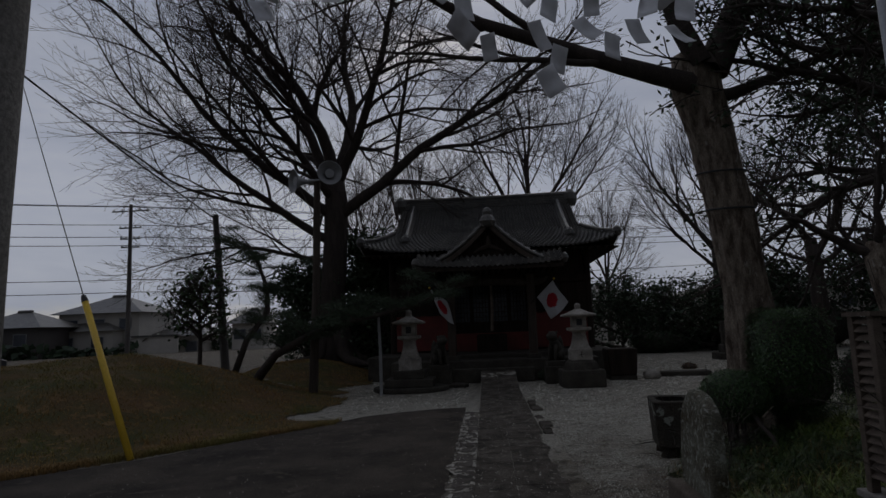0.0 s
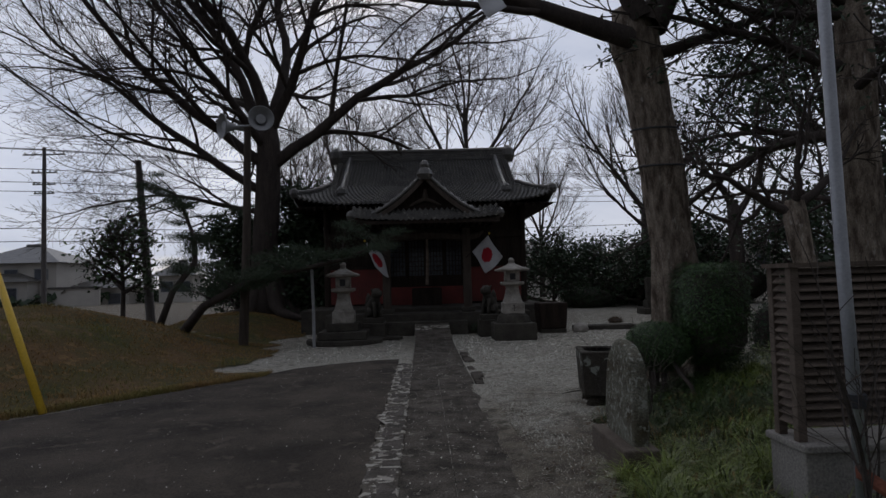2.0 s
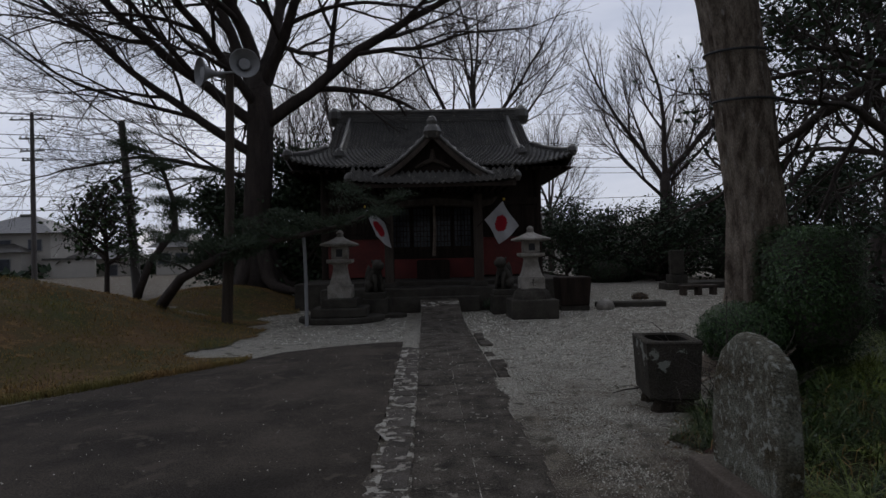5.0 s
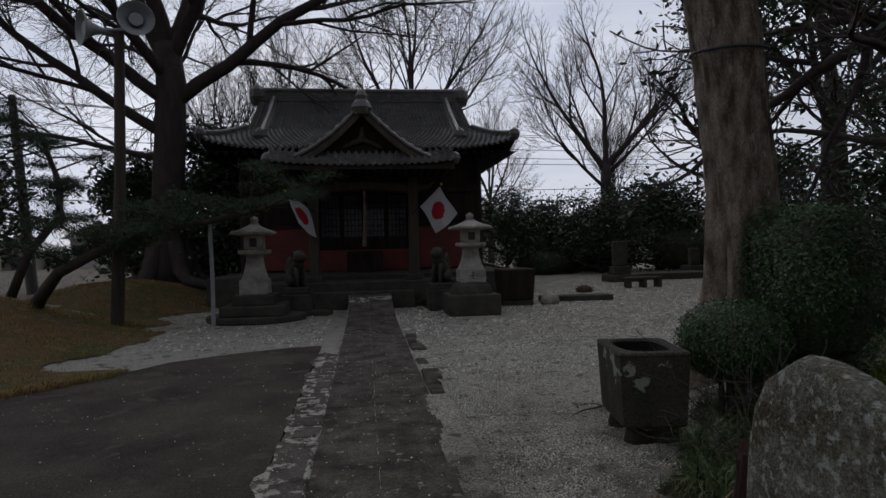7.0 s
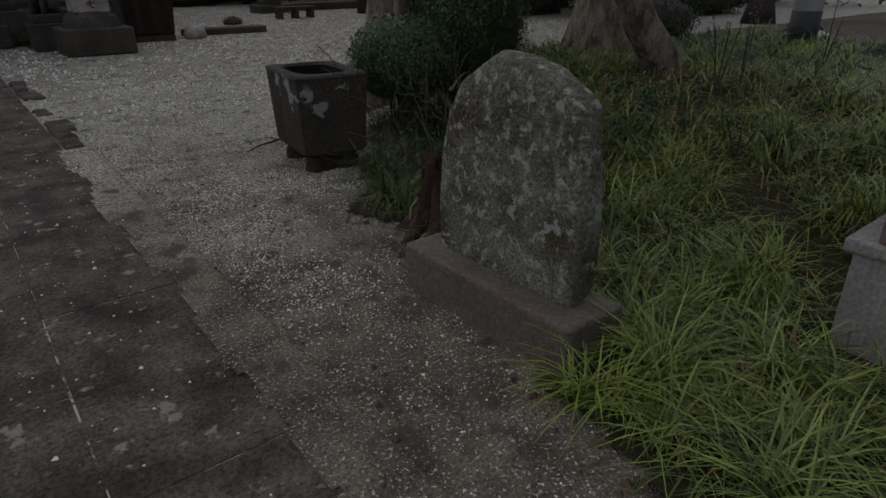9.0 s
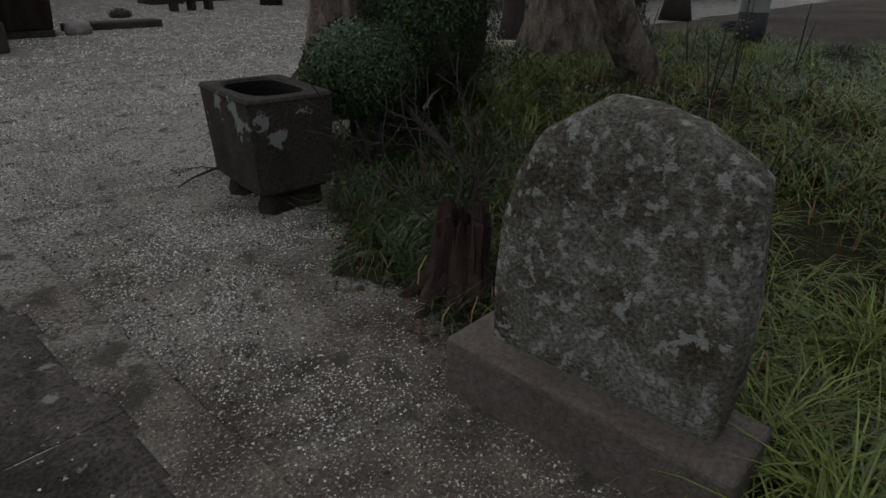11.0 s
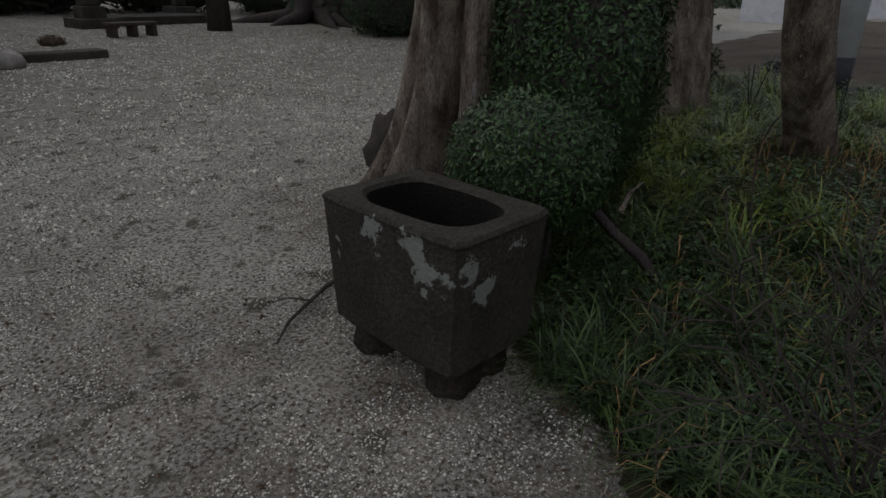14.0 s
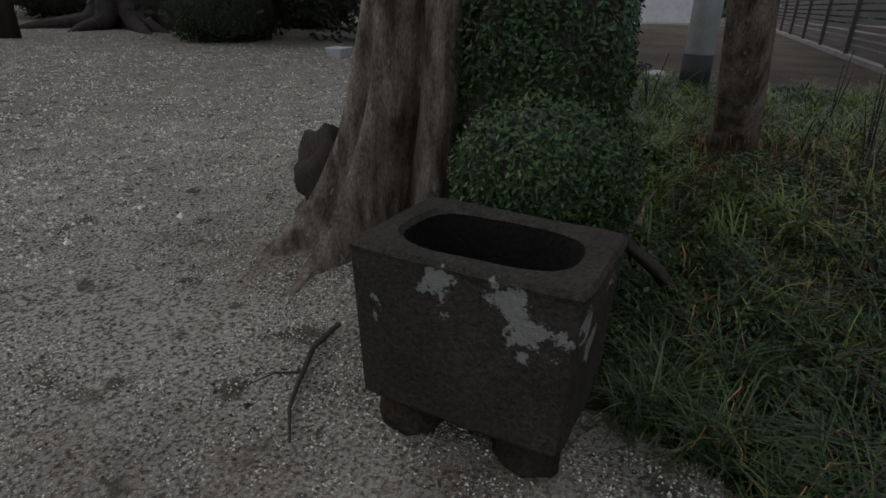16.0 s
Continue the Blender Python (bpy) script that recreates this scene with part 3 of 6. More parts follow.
    ridge_bar("main_ridge", [(-3.5, RY, RZ - 0.03), (-2, RY, RZ - 0.05), (0, RY, RZ - 0.06), (2, RY, RZ - 0.05), (3.5, RY, RZ - 0.03)], 0.42, 0.46, s, "stacked tile main ridge", 4)
    # eaves underside, boarded, with rafters
    part("soffit", Build().add([(-EX, EY0, EZ - 0.1), (EX, EY0, EZ - 0.1), (W, FY, WT), (-W, FY, WT)], [(0, 1, 2, 3)])
         .add([(-EX, EY1, EZ - 0.1), (EX, EY1, EZ - 0.1), (W, BY, WT), (-W, BY, WT)], [(3, 2, 1, 0)])
         .add([(EX, EY0, EZ - 0.1), (EX, EY1, EZ - 0.1), (W, BY, WT), (W, FY, WT)], [(0, 1, 2, 3)])
         .add([(-EX, EY0, EZ - 0.1), (-EX, EY1, EZ - 0.1), (-W, BY, WT), (-W, FY, WT)], [(3, 2, 1, 0)]), M_DARKWOOD, s)
    for k in range(34):
        x = -4.2 + 8.4 * k / 33
        part("rafter", Build().add([(x - 0.04, EY0 + 0.05, EZ - 0.17), (x + 0.04, EY0 + 0.05, EZ - 0.17), (x + 0.04, FY + 0.1, WT - 0.08), (x - 0.04, FY + 0.1, WT - 0.08),
                                    (x - 0.04, EY0 + 0.05, EZ - 0.07), (x + 0.04, EY0 + 0.05, EZ - 0.07), (x + 0.04, FY + 0.1, WT + 0.02), (x - 0.04, FY + 0.1, WT + 0.02)],
                                   [(0, 3, 2, 1), (4, 5, 6, 7), (0, 1, 5, 4), (1, 2, 6, 5), (2, 3, 7, 6), (3, 0, 4, 7)]), M_DARKWOOD, s)
    # porch: pillars, beam, curved gable roof
    for sx in (-1, 1):
        bevelled(part("pillar", Build().box(sx * 1.2 - 0.12, sx * 1.2 + 0.12, 0.48, 0.72, 0.74, 3.1), M_PILLAR, s, "square weathered porch pillar"), 0.02)
        bevelled(part("pillar_base", Build().box(sx * 1.2 - 0.2, sx * 1.2 + 0.2, 0.40, 0.80, 0.62, 0.76), M_DARKSTONE, s), 0.02)
        part("tie_beam", Build().tube([(sx * 1.2, 0.6, 2.85), (sx * 1.25, 2.2, 3.2), (sx * 1.3, 4.0, 3.25)], 0.11, 6), M_DARKWOOD, s)
        part("beam_nose", Build().tube([(sx * 1.3, 0.6, 2.86), (sx * 1.55, 0.6, 2.9), (sx * 1.72, 0.6, 3.02)], [0.13, 0.1, 0.04], 6), M_PILLAR, s)
        part("bracket", Build().box(sx * 1.2 - 0.2, sx * 1.2 + 0.2, 0.45, 0.75, 3.1, 3.2).box(sx * 1.2 - 0.34, sx * 1.2 + 0.34, 0.5, 0.7, 3.2, 3.3), M_DARKWOOD, s)
    part("porch_beam", Build().tube([(-1.2, 0.6, 2.84), (-0.6, 0.6, 2.92), (0, 0.6, 2.95), (0.6, 0.6, 2.92), (1.2, 0.6, 2.84)], [0.13, 0.15, 0.16, 0.15, 0.13], 6), M_PILLAR, s)
    part("frog_leg_strut", Build().add([(-0.5, 0.56, 3.1), (-0.2, 0.56, 3.12), (0, 0.56, 3.2), (0.2, 0.56, 3.12), (0.5, 0.56, 3.1), (0, 0.56, 3.42), (-0.5, 0.64, 3.1), (-0.2, 0.64, 3.12), (0, 0.64, 3.2), (0.2, 0.64, 3.12), (0.5, 0.64, 3.1), (0, 0.64, 3.42)],
                                       [(0, 1, 5), (1, 2, 5), (2, 3, 5), (3, 4, 5), (6, 11, 7), (7, 11, 8), (8, 11, 9), (9, 11, 10), (0, 5, 11, 6), (4, 10, 11, 5)]), M_DARKWOOD, s)

    def gable_z(x):
        a = abs(x) / 2.08
        return 4.62 - 1.32 * (1 - (1 - min(a, 1)) ** 1.75) + 0.16 * max(0.0, a - 0.75) ** 2 * 8

    for sx in (-1, 1):
        def side(u, v):
            x = sx * 2.08 * (1 - v)
            y = (-0.35 + (3.9 + 0.35) * u) if sx < 0 else (3.9 - (3.9 + 0.35) * u)
            y = max(y, -0.35 + 0.12 * (1 - v))
            return (x, y, gable_z(x))
        roof_slope(11, 22, side, "porch_roof_slope", s, "curved tiled porch roof")
        pts = [(sx * 2.1 * k / 8, -0.42, gable_z(2.1 * k / 8) - 0.09) for k in range(9)]
        b = band_strip(pts, 0.08, -0.1, 0.06)
        part("bargeboard", b, M_PILLAR, s, "weathered curved bargeboard")
        b = Build()
        for off in (0.0, 0.2):
            b.tube([(sx * 2.12 * k / 10, -0.4 + off, gable_z(2.12 * k / 10) + 0.05) for k in range(11)], 0.05, 8)
        part("verge_tile_roll", b, M_TILE, s)
        part("ridge_end_tile", Build().lathe([(0.09, -0.08), (0.14, 0.04), (0.11, 0.14), (0.03, 0.2)], 8, (sx * 2.12, -0.35, gable_z(2.1) + 0.02)), M_TILE, s)
    ridge_bar("porch_ridge", [(0, -0.4, 4.6), (0, 1.5, 4.62), (0, 4.2, 4.7)], 0.28, 0.26, s)
    part("gable_ornament", Build().lathe([(0.16, -0.12), (0.25, 0.03), (0.20, 0.14), (0.13, 0.22), (0.15, 0.30), (0.10, 0.40), (0.03, 0.45)], 10, (0, -0.42, 4.55)), M_TILE, s, "moulded ridge-end tile ornament")
    # pediment and the small roof strip under it
    g = Build()
    xs = [-1.2 + 0.2 * k for k in range(13)]
    g.add([(x, -0.12, 3.5) for x in xs] + [(x, -0.12, max(3.52, gable_z(x) - 0.14)) for x in xs], [(i, i + 1, i + 14, i + 13) for i in range(12)])
    thicken(part("pediment", g, M_DARKWOOD, s), 0.06)
    part("pediment_carving", Build().tube([(-0.45, -0.16, 3.72), (-0.2, -0.17, 3.84), (0, -0.17, 3.92), (0.2, -0.17, 3.84), (0.45, -0.16, 3.72)], [0.03, 0.06, 0.07, 0.06, 0.03], 6)
         .tube([(0, -0.17, 3.95), (0, -0.18, 4.2)], [0.09, 0.04], 6), M_PILLAR, s)
    roof_slope(4, 26, lambda u, v: (-2.05 + 4.1 * u, -0.62 + 0.62 * v, 3.28 + 0.34 * v + 0.1 * abs(2 * u - 1) ** 3), "pent_roof", s, "tiled strip below the pediment")
    part("pent_fascia", Build().box(-2.0, 2.0, -0.58, -0.5, 3.18, 3.27).box(-1.95, 1.95, -0.5, 3.9, 3.22, 3.26), M_DARKWOOD, s)
    for k in range(22):
        x = -1.9 + 3.8 * k / 21
        part("porch_rafter", Build().box(x - 0.03, x + 0.03, -0.5, 0.9, 3.13, 3.22), M_DARKWOOD, s)
    # bell rope and offertory box
    part("bell_rope", Build().tube([(0.02, 0.62, 2.85), (0.03, 0.62, 2.2), (0.0, 0.62, 1.45)], [0.035, 0.045, 0.05], 8), M_SLATS, s, "worn twisted bell rope")
    bx = part("offertory_box", Build().box(-0.5, 0.5, 2.9, 3.4, 0.74, 1.3), M_DARKWOOD, s)
    for k in range(6):
        part("slat", Build().box(-0.46, 0.46, 2.94 + 0.08 * k, 2.98 + 0.08 * k, 1.3, 1.33), M_DARKWOOD, bx)
    return s


shrine()


def flag(name, foot, tip, hang, label):
    """A flag on a slanting pole: it hangs from the pole's upper length, in soft folds."""
    foot, tip, hang = Vector(foot), Vector(tip), Vector(hang)
    f = thing(name, *foot, label, "flag", "flags on the porch")
    d = tip - foot
    part("pole", Build().tube([-d * 0.35, d * 0.5, d * 1.06], 0.014, 8), M_DARKWOOD, f, "thin bamboo pole")
    part("finial", Build().lathe([(0.012, -0.03), (0.03, -0.01), (0.03, 0.02), (0.01, 0.035)], 10, d * 1.08), M_YELLOW, f)
    n = 24

    def at(u, v):
        fold = 0.05 * v * math.sin(7.0 * u + 2.0 * v)
        p = d * (0.02 + 0.98 * u) + (hang - tip) * v
        return p + Vector((0.02 * math.sin(5 * v + 3 * u), fold, -0.05 * v * math.sin(u * math.pi)))
    white, red = Build(), Build()
    for i in range(n):
        for j in range(n):
            q = [at((i + a) / n, (j + c) / n) for a, c in ((0, 0), (1, 0), (1, 1), (0, 1))]
            rr = math.hypot(((i + 0.5) / n - 0.5) * 1.0, ((j + 0.5) / n - 0.5) * 1.25)
            (red if rr < 0.30 else white).add(q, [(0, 1, 2, 3)])
    thicken(part("cloth", white, M_CLOTH, f, "white flag cloth", True), 0.004)
    thicken(part("disc", red, M_REDCLOTH, f, "plain red disc", True), 0.004)
    return f


flag("flag", (1.18, 20.28, 2.38), (1.66, 20.12, 2.86), (2.06, 20.12, 2.20), "white flag with a red disc, on a slanting pole")
flag("flag", (-1.46, 20.28, 2.40), (-1.9, 20.1, 2.74), (-1.68, 20.14, 2.02), "drooping white flag with a red disc, on a slanting pole")


def lantern(x, y, tall, label, rough):
    s = thing("stone_lantern", x, y, 0, label, "stone lantern", "lanterns before the hall")
    if rough:
        bevelled(part("foundation_block", Build().box(-0.53, 0.53, -0.5, 0.5, 0, 0.43), M_DARKSTONE, s, "dark square foundation block"), 0.03)
        b = Build()
        b.lathe([(0.46, 0.42), (0.44, 0.5), (0.40, 0.6), (0.30, 0.68)], 10)
        part("boulder", b, M_DARKSTONE, s)
        z = 0.66
    else:
        pts = [(0.98 * math.cos(a) * (1 + 0.06 * math.sin(3 * a)), 0.75 * math.sin(a) * (1 + 0.05 * math.cos(5 * a))) for a in [2 * math.pi * k / 20 for k in range(20)]]
        bevelled(part("footing_slab", Build().poly(pts, 0, 0.13), M_DARKSTONE, s, "flat rounded footing slab"), 0.03)
        bevelled(part("foundation_block", Build().box(-0.62, 0.62, -0.5, 0.5, 0.13, 0.34), M_DARKSTONE, s), 0.03)
        bevelled(part("foundation_step", Build().box(-0.4, 0.4, -0.4, 0.4, 0.34, 0.54), M_DARKSTONE, s), 0.02)
        z = 0.54
    k = (tall - z) / 1.45
    q = math.pi / 4

    def sq(prof):
        return Build().lathe([(r * 1.414, z + zz * k) for r, zz in prof], 4, turn=0.0)
    bevelled(part("base_cube", sq([(0.27, 0), (0.27, 0.28)]), M_GRANITE, s), 0.015)
    part("shaft", sq([(0.235, 0.285), (0.20, 0.38), (0.165, 0.52), (0.145, 0.66), (0.15, 0.715)]), M_GRANITE, s)
    bevelled(part("platform", sq([(0.17, 0.715), (0.28, 0.755), (0.28, 0.825)]), M_GRANITE, s), 0.01)
    fb = part("fire_box", Build().box(-0.18, 0.18, -0.18, 0.18, z + 0.83 * k, z + 1.10 * k), M_GRANITE, s)
    bevelled(fb, 0.01)
    # No opening is cut: a thin black plate paints its shade.
    for yy in (-1, 1):
        part("fire_window", Build().box(-0.07, 0.07, yy * 0.182 - 0.004, yy * 0.182 + 0.004, z + 0.88 * k, z + 1.04 * k), M_BLACK, fb, "flat black plate painted as the shaded window opening")
    bevelled(part("cap", sq([(0.30, 1.095), (0.40, 1.115), (0.395, 1.155), (0.24, 1.21), (0.13, 1.265), (0.08, 1.30)]), M_GRANITE, s, "flared stone cap"), 0.012)
    part("finial", Build().lathe([(r, z + zz * k) for r, zz in ((0.07, 1.29), (0.09, 1.32), (0.06, 1.345), (0.085, 1.375), (0.07, 1.42), (0.015, 1.45))], 14), M_GRANITE, s, smooth=True)
    if rough:
        # a single incised character, too worn to read: a few strokes
        cb = part("inscription", Build().box(-0.03, 0.03, -0.276, -0.27, z + 0.2 * k, z + 0.215 * k).box(-0.06, 0.06, -0.276, -0.27, z + 0.14 * k, z + 0.155 * k).box(-0.008, 0.008, -0.276, -0.27, z + 0.07 * k, z + 0.22 * k)
                  .box(0.02, 0.06, -0.276, -0.27, z + 0.07 * k, z + 0.085 * k), M_DARKSTONE, s, "worn dark incised strokes")
    return s


lantern(-2.34, 18.25, 2.10, "pale granite lantern on a rounded dark footing slab", False)
lantern(2.03, 18.15, 2.10, "pale granite lantern on a square dark block", True)


def guardian(x, y, flip):
    """A small seated guardian statue on its plinth, one plain mesh each."""
    p = thing("statue_plinth", x, y, 0, "squat dark stone plinth beside the path", "plinth", "plinths")
    bevelled(part("plinth_block", Build().box(-0.30, 0.30, -0.38, 0.38, 0, 0.46), M_DARKSTONE, p), 0.02)
    bevelled(part("plinth_top", Build().box(-0.25, 0.25, -0.32, 0.32, 0.46, 0.60), M_DARKSTONE, p), 0.02)
    b = Build()
    b.tube([(0, 0.22, 0.0), (0, 0.2, 0.18), (0, 0.08, 0.36), (0, -0.05, 0.50), (0, -0.1, 0.58)], [0.17, 0.18, 0.16, 0.13, 0.1], 12)
    b.tube([(0, -0.02, 0.56), (0, -0.12, 0.66), (0, -0.24, 0.64), (0, -0.30, 0.6)], [0.11, 0.15, 0.11, 0.06], 12)
    for sx in (-1, 1):
        b.tube([(sx * 0.09, -0.16, 0.0), (sx * 0.09, -0.14, 0.25), (sx * 0.07, -0.08, 0.42)], [0.05, 0.045, 0.06], 8)
        b.tube([(sx * 0.14, 0.12, 0.02), (sx * 0.15, -0.02, 0.12), (sx * 0.12, 0.12, 0.25)], [0.07, 0.08, 0.07], 8)
        b.tube([(sx * 0.09, -0.06, 0.72), (sx * 0.13, -0.04, 0.8)], [0.05, 0.01], 6)
    b.tube([(0, 0.26, 0.15), (0, 0.36, 0.35), (0, 0.30, 0.55), (0, 0.34, 0.66)], [0.06, 0.09, 0.08, 0.01], 8)
    st = part("guardian_statue", b, M_DARKSTONE, smooth=True)
    st.matrix_world = pose(x, y, 0.6, 0, 0, flip)
    tagged(st, "small weathered stone guardian beast seated on its plinth", "statue", "guardian statues")


guardian(-1.62, 19.2, 35)
guardian(1.52, 19.3, -35)
bevelled(tagged(part("stepping_slab", Build().poly([(-1.75, 18.75), (-0.95, 18.7), (-0.85, 19.0), (-1.1, 19.35), (-1.8, 19.3)], 0, 0.09), M_DARKSTONE), "flat dark stepping slab beside the path", "stone slab"), 0.02)

# ---- near things ----
def inscribed_stone():
    s = thing("inscribed_stone", 1.38, 7.43, 0, "upright lichen-spotted memorial stone on a concrete plinth", "memorial stone")
    bevelled(part("plinth", Build().box(-0.16, 0.13, -0.46, 0.46, -0.03, 0.205), M_PLINTH, s, "brown concrete plinth"), 0.018, 3)
    outline = [(-0.36, 0.20), (-0.375, 0.35), (-0.37, 0.55), (-0.345, 0.74), (-0.325, 0.87), (-0.29, 0.90), (-0.17, 0.965), (-0.04, 0.995), (0.06, 1.0), (0.12, 0.965), (0.235, 0.89), (0.30, 0.78), (0.345, 0.62), (0.36, 0.40), (0.35, 0.20)]
    n = 12
    b, rings = Build(), []
    # front face swells a little, back is rougher; edges chipped
    for depth, shrink in ((-0.055, 0.94), (-0.045, 1.0), (0.0, 1.02), (0.06, 1.01), (0.085, 0.93)):
        ring = []
        for y, z in outline:
            j = 0.012 * noise.noise(Vector((y * 7, z * 7, depth * 30)))
            ring.append((depth + 0.012 * (z - 0.2) + j, y * shrink + j, 0.2 + (z - 0.2) * (shrink if z > 0.21 else 1)))
        rings.append(ring)
    k = len(outline)
    for r in rings:
        b.v.extend(r)
    for i in range(len(rings) - 1):
        for j in range(k):
            a, c = i * k + j, i * k + (j + 1) % k
            b.f.append((a, a + k, c + k, c))
    b.f.append(tuple(range(k)))
    b.f.append(tuple((len(rings) - 1) * k + j for j in reversed(range(k))))
    bevelled(part("slab", b, M_LICHEN, s, "grey-green slab with pale lichen patches"), 0.012, 3)


inscribed_stone()


def trough():
    a, bb, c = Vector((1.69, 10.30)), Vector((1.60, 9.645)), Vector((2.075, 9.49))
    mid = (a + c) / 2
    ang = math.degrees(math.atan2((a - bb).y, (a - bb).x)) - 90
    t = thing("stone_trough", mid.x, mid.y, 0, "dark stone water trough with an oval basin and lichen patches", "water trough", rz=ang)
    hw, hl, z0, z1 = 0.26, 0.355, 0.118, 0.65
    n = 40

    def ring(kx, ky, z, p):
        out = []
        for i in range(n):
            w = 2 * math.pi * i / n
            cx, cy = math.cos(w), math.sin(w)
            q = (abs(cx) ** p + abs(cy) ** p) ** (-1 / p)
            out.append((kx * cx * q, ky * cy * q, z))
        return out
    b = Build()
    rings = [ring(hw - 0.045, hl - 0.045, z0, 14), ring(hw - 0.03, hl - 0.03, z0 + 0.02, 18), ring(hw - 0.005, hl - 0.005, z1 - 0.03, 18), ring(hw, hl, z1 - 0.015, 18), ring(hw - 0.012, hl - 0.012, z1, 16),
             ring(hw - 0.065, hl - 0.075, z1 + 0.004, 3.2), ring(hw - 0.08, hl - 0.09, z1 - 0.012, 3.0), ring(hw - 0.095, hl - 0.11, z1 - 0.12, 2.8), ring(hw - 0.10, hl - 0.12, z1 - 0.30, 2.6), ring(hw - 0.14, hl - 0.17, z1 - 0.44, 2.4)]
    for i, r in enumerate(rings):
        b.v.extend((x + 0.006 * noise.noise(Vector((x * 9, y * 9, z * 9))), y + 0.006 * noise.noise(Vector((x * 9 + 5, y * 9, z * 9))), z + (0.006 * noise.noise(Vector((x * 6, y * 6, 1))) if i > 2 else 0)) for x, y, z in r)
    for i in range(len(rings) - 1):
        for j in range(n):
            p, q = i * n + j, i * n + (j + 1) % n
            b.f.append((p, q, q + n, p + n))
    b.f.append(tuple(reversed(range(n))))
    # The inside is split off so it can carry its painted shade.
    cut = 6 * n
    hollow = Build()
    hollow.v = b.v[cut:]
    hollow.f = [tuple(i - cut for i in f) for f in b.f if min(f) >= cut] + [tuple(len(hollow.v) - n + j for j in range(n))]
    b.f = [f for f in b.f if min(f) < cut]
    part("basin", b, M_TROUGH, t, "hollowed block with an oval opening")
    part("hollow", hollow, M_HOLLOW_SHADE, t, "oval hollow, its shade painted near black", True)
    for x, y, r in ((-0.08, -0.2, 0.085), (0.1, -0.19, 0.08), (-0.09, 0.2, 0.09), (0.1, 0.2, 0.08)):
        b = Build().lathe([(r * 1.3, -0.03), (r * 1.25, 0.03), (r * 1.1, 0.08), (r * 0.9, 0.125)], 12, (x, y, 0), turn=x * 9)
        b.v = [tuple(V(p) + V((1, 1, 0.4)) * (0.06 * noise.noise(V(p) * 9))) for p in b.v]
        part("foot_stone", b, M_FOOT, t, "rough dark footing stone", True)


V = Vector
trough()


def stump():
    """A hollow rotted stump: a ring of upright splinters round a dark core, on root toes."""
    s = thing("tree_stump", 1.72, 8.27, 0, "jagged rotting tree stump beside the weeds", "tree stump")
    n, zs = 56, [-0.03, 0.03, 0.09, 0.16, 0.23, 0.30, 0.36]

    def wall(a, z, k):
        ridge = 0.16 * math.sin(a * 7 + 2 * z) + 0.10 * math.sin(a * 13 - z * 5) + 0.20 * noise.noise(Vector((math.cos(a) * 1.7, math.sin(a) * 1.7, z * 3)))
        return (0.098 + 0.10 * math.exp(-max(z, 0) / 0.07)) * (1 + ridge) * k
    b = Build()
    tops = [0.34 + 0.13 * noise.noise(Vector((math.cos(2 * math.pi * j / n) * 2.4, math.sin(2 * math.pi * j / n) * 2.4, 7))) + 0.035 * math.sin(j * 1.9) for j in range(n)]
    rows = []
    for z in zs:
        rows.append([(wall(2 * math.pi * j / n, z, 1) * math.cos(2 * math.pi * j / n) + 0.05 * max(z, 0), wall(2 * math.pi * j / n, z, 1) * math.sin(2 * math.pi * j / n), z if z < 0.03 else 0.03 + (z - 0.03) / 0.33 * (tops[j] - 0.03)) for j in range(n)])
    for k, zz in ((0.62, 0.0), (0.5, -0.12), (0.3, -0.2)):
        rows.append([(wall(2 * math.pi * j / n, 0.3, k) * math.cos(2 * math.pi * j / n) + 0.02, wall(2 * math.pi * j / n, 0.3, k) * math.sin(2 * math.pi * j / n), tops[j] + zz) for j in range(n)])
    b.sheet([r + r[:1] for r in rows])
    part("stump_wood", b, M_STUMP, s, "", False)
    rng = random.Random(3)
    for k in range(9):
        a = k * 0.7 + rng.uniform(-0.15, 0.15)
        h = rng.uniform(0.30, 0.46)
        c, q = math.cos(a), math.sin(a)
        part("splinter", Build().tube([(0.09 * c, 0.09 * q, 0.05), (0.095 * c + 0.01, 0.095 * q, h * 0.6), (0.08 * c + 0.03, 0.08 * q, h)], [0.026, 0.02, 0.004], 5, True, 0.3), M_STUMP, s)
    for k in range(6):
        a = k * 1.05 + rng.uniform(-0.2, 0.2)
        part("root", Build().tube([(0.07 * math.cos(a), 0.07 * math.sin(a), 0.13), (0.16 * math.cos(a), 0.16 * math.sin(a), 0.04), (0.27 * math.cos(a + 0.2), 0.27 * math.sin(a + 0.2), -0.03)], [0.05, 0.036, 0.012], 7, True, 0.2), M_STUMP, s)


stump()


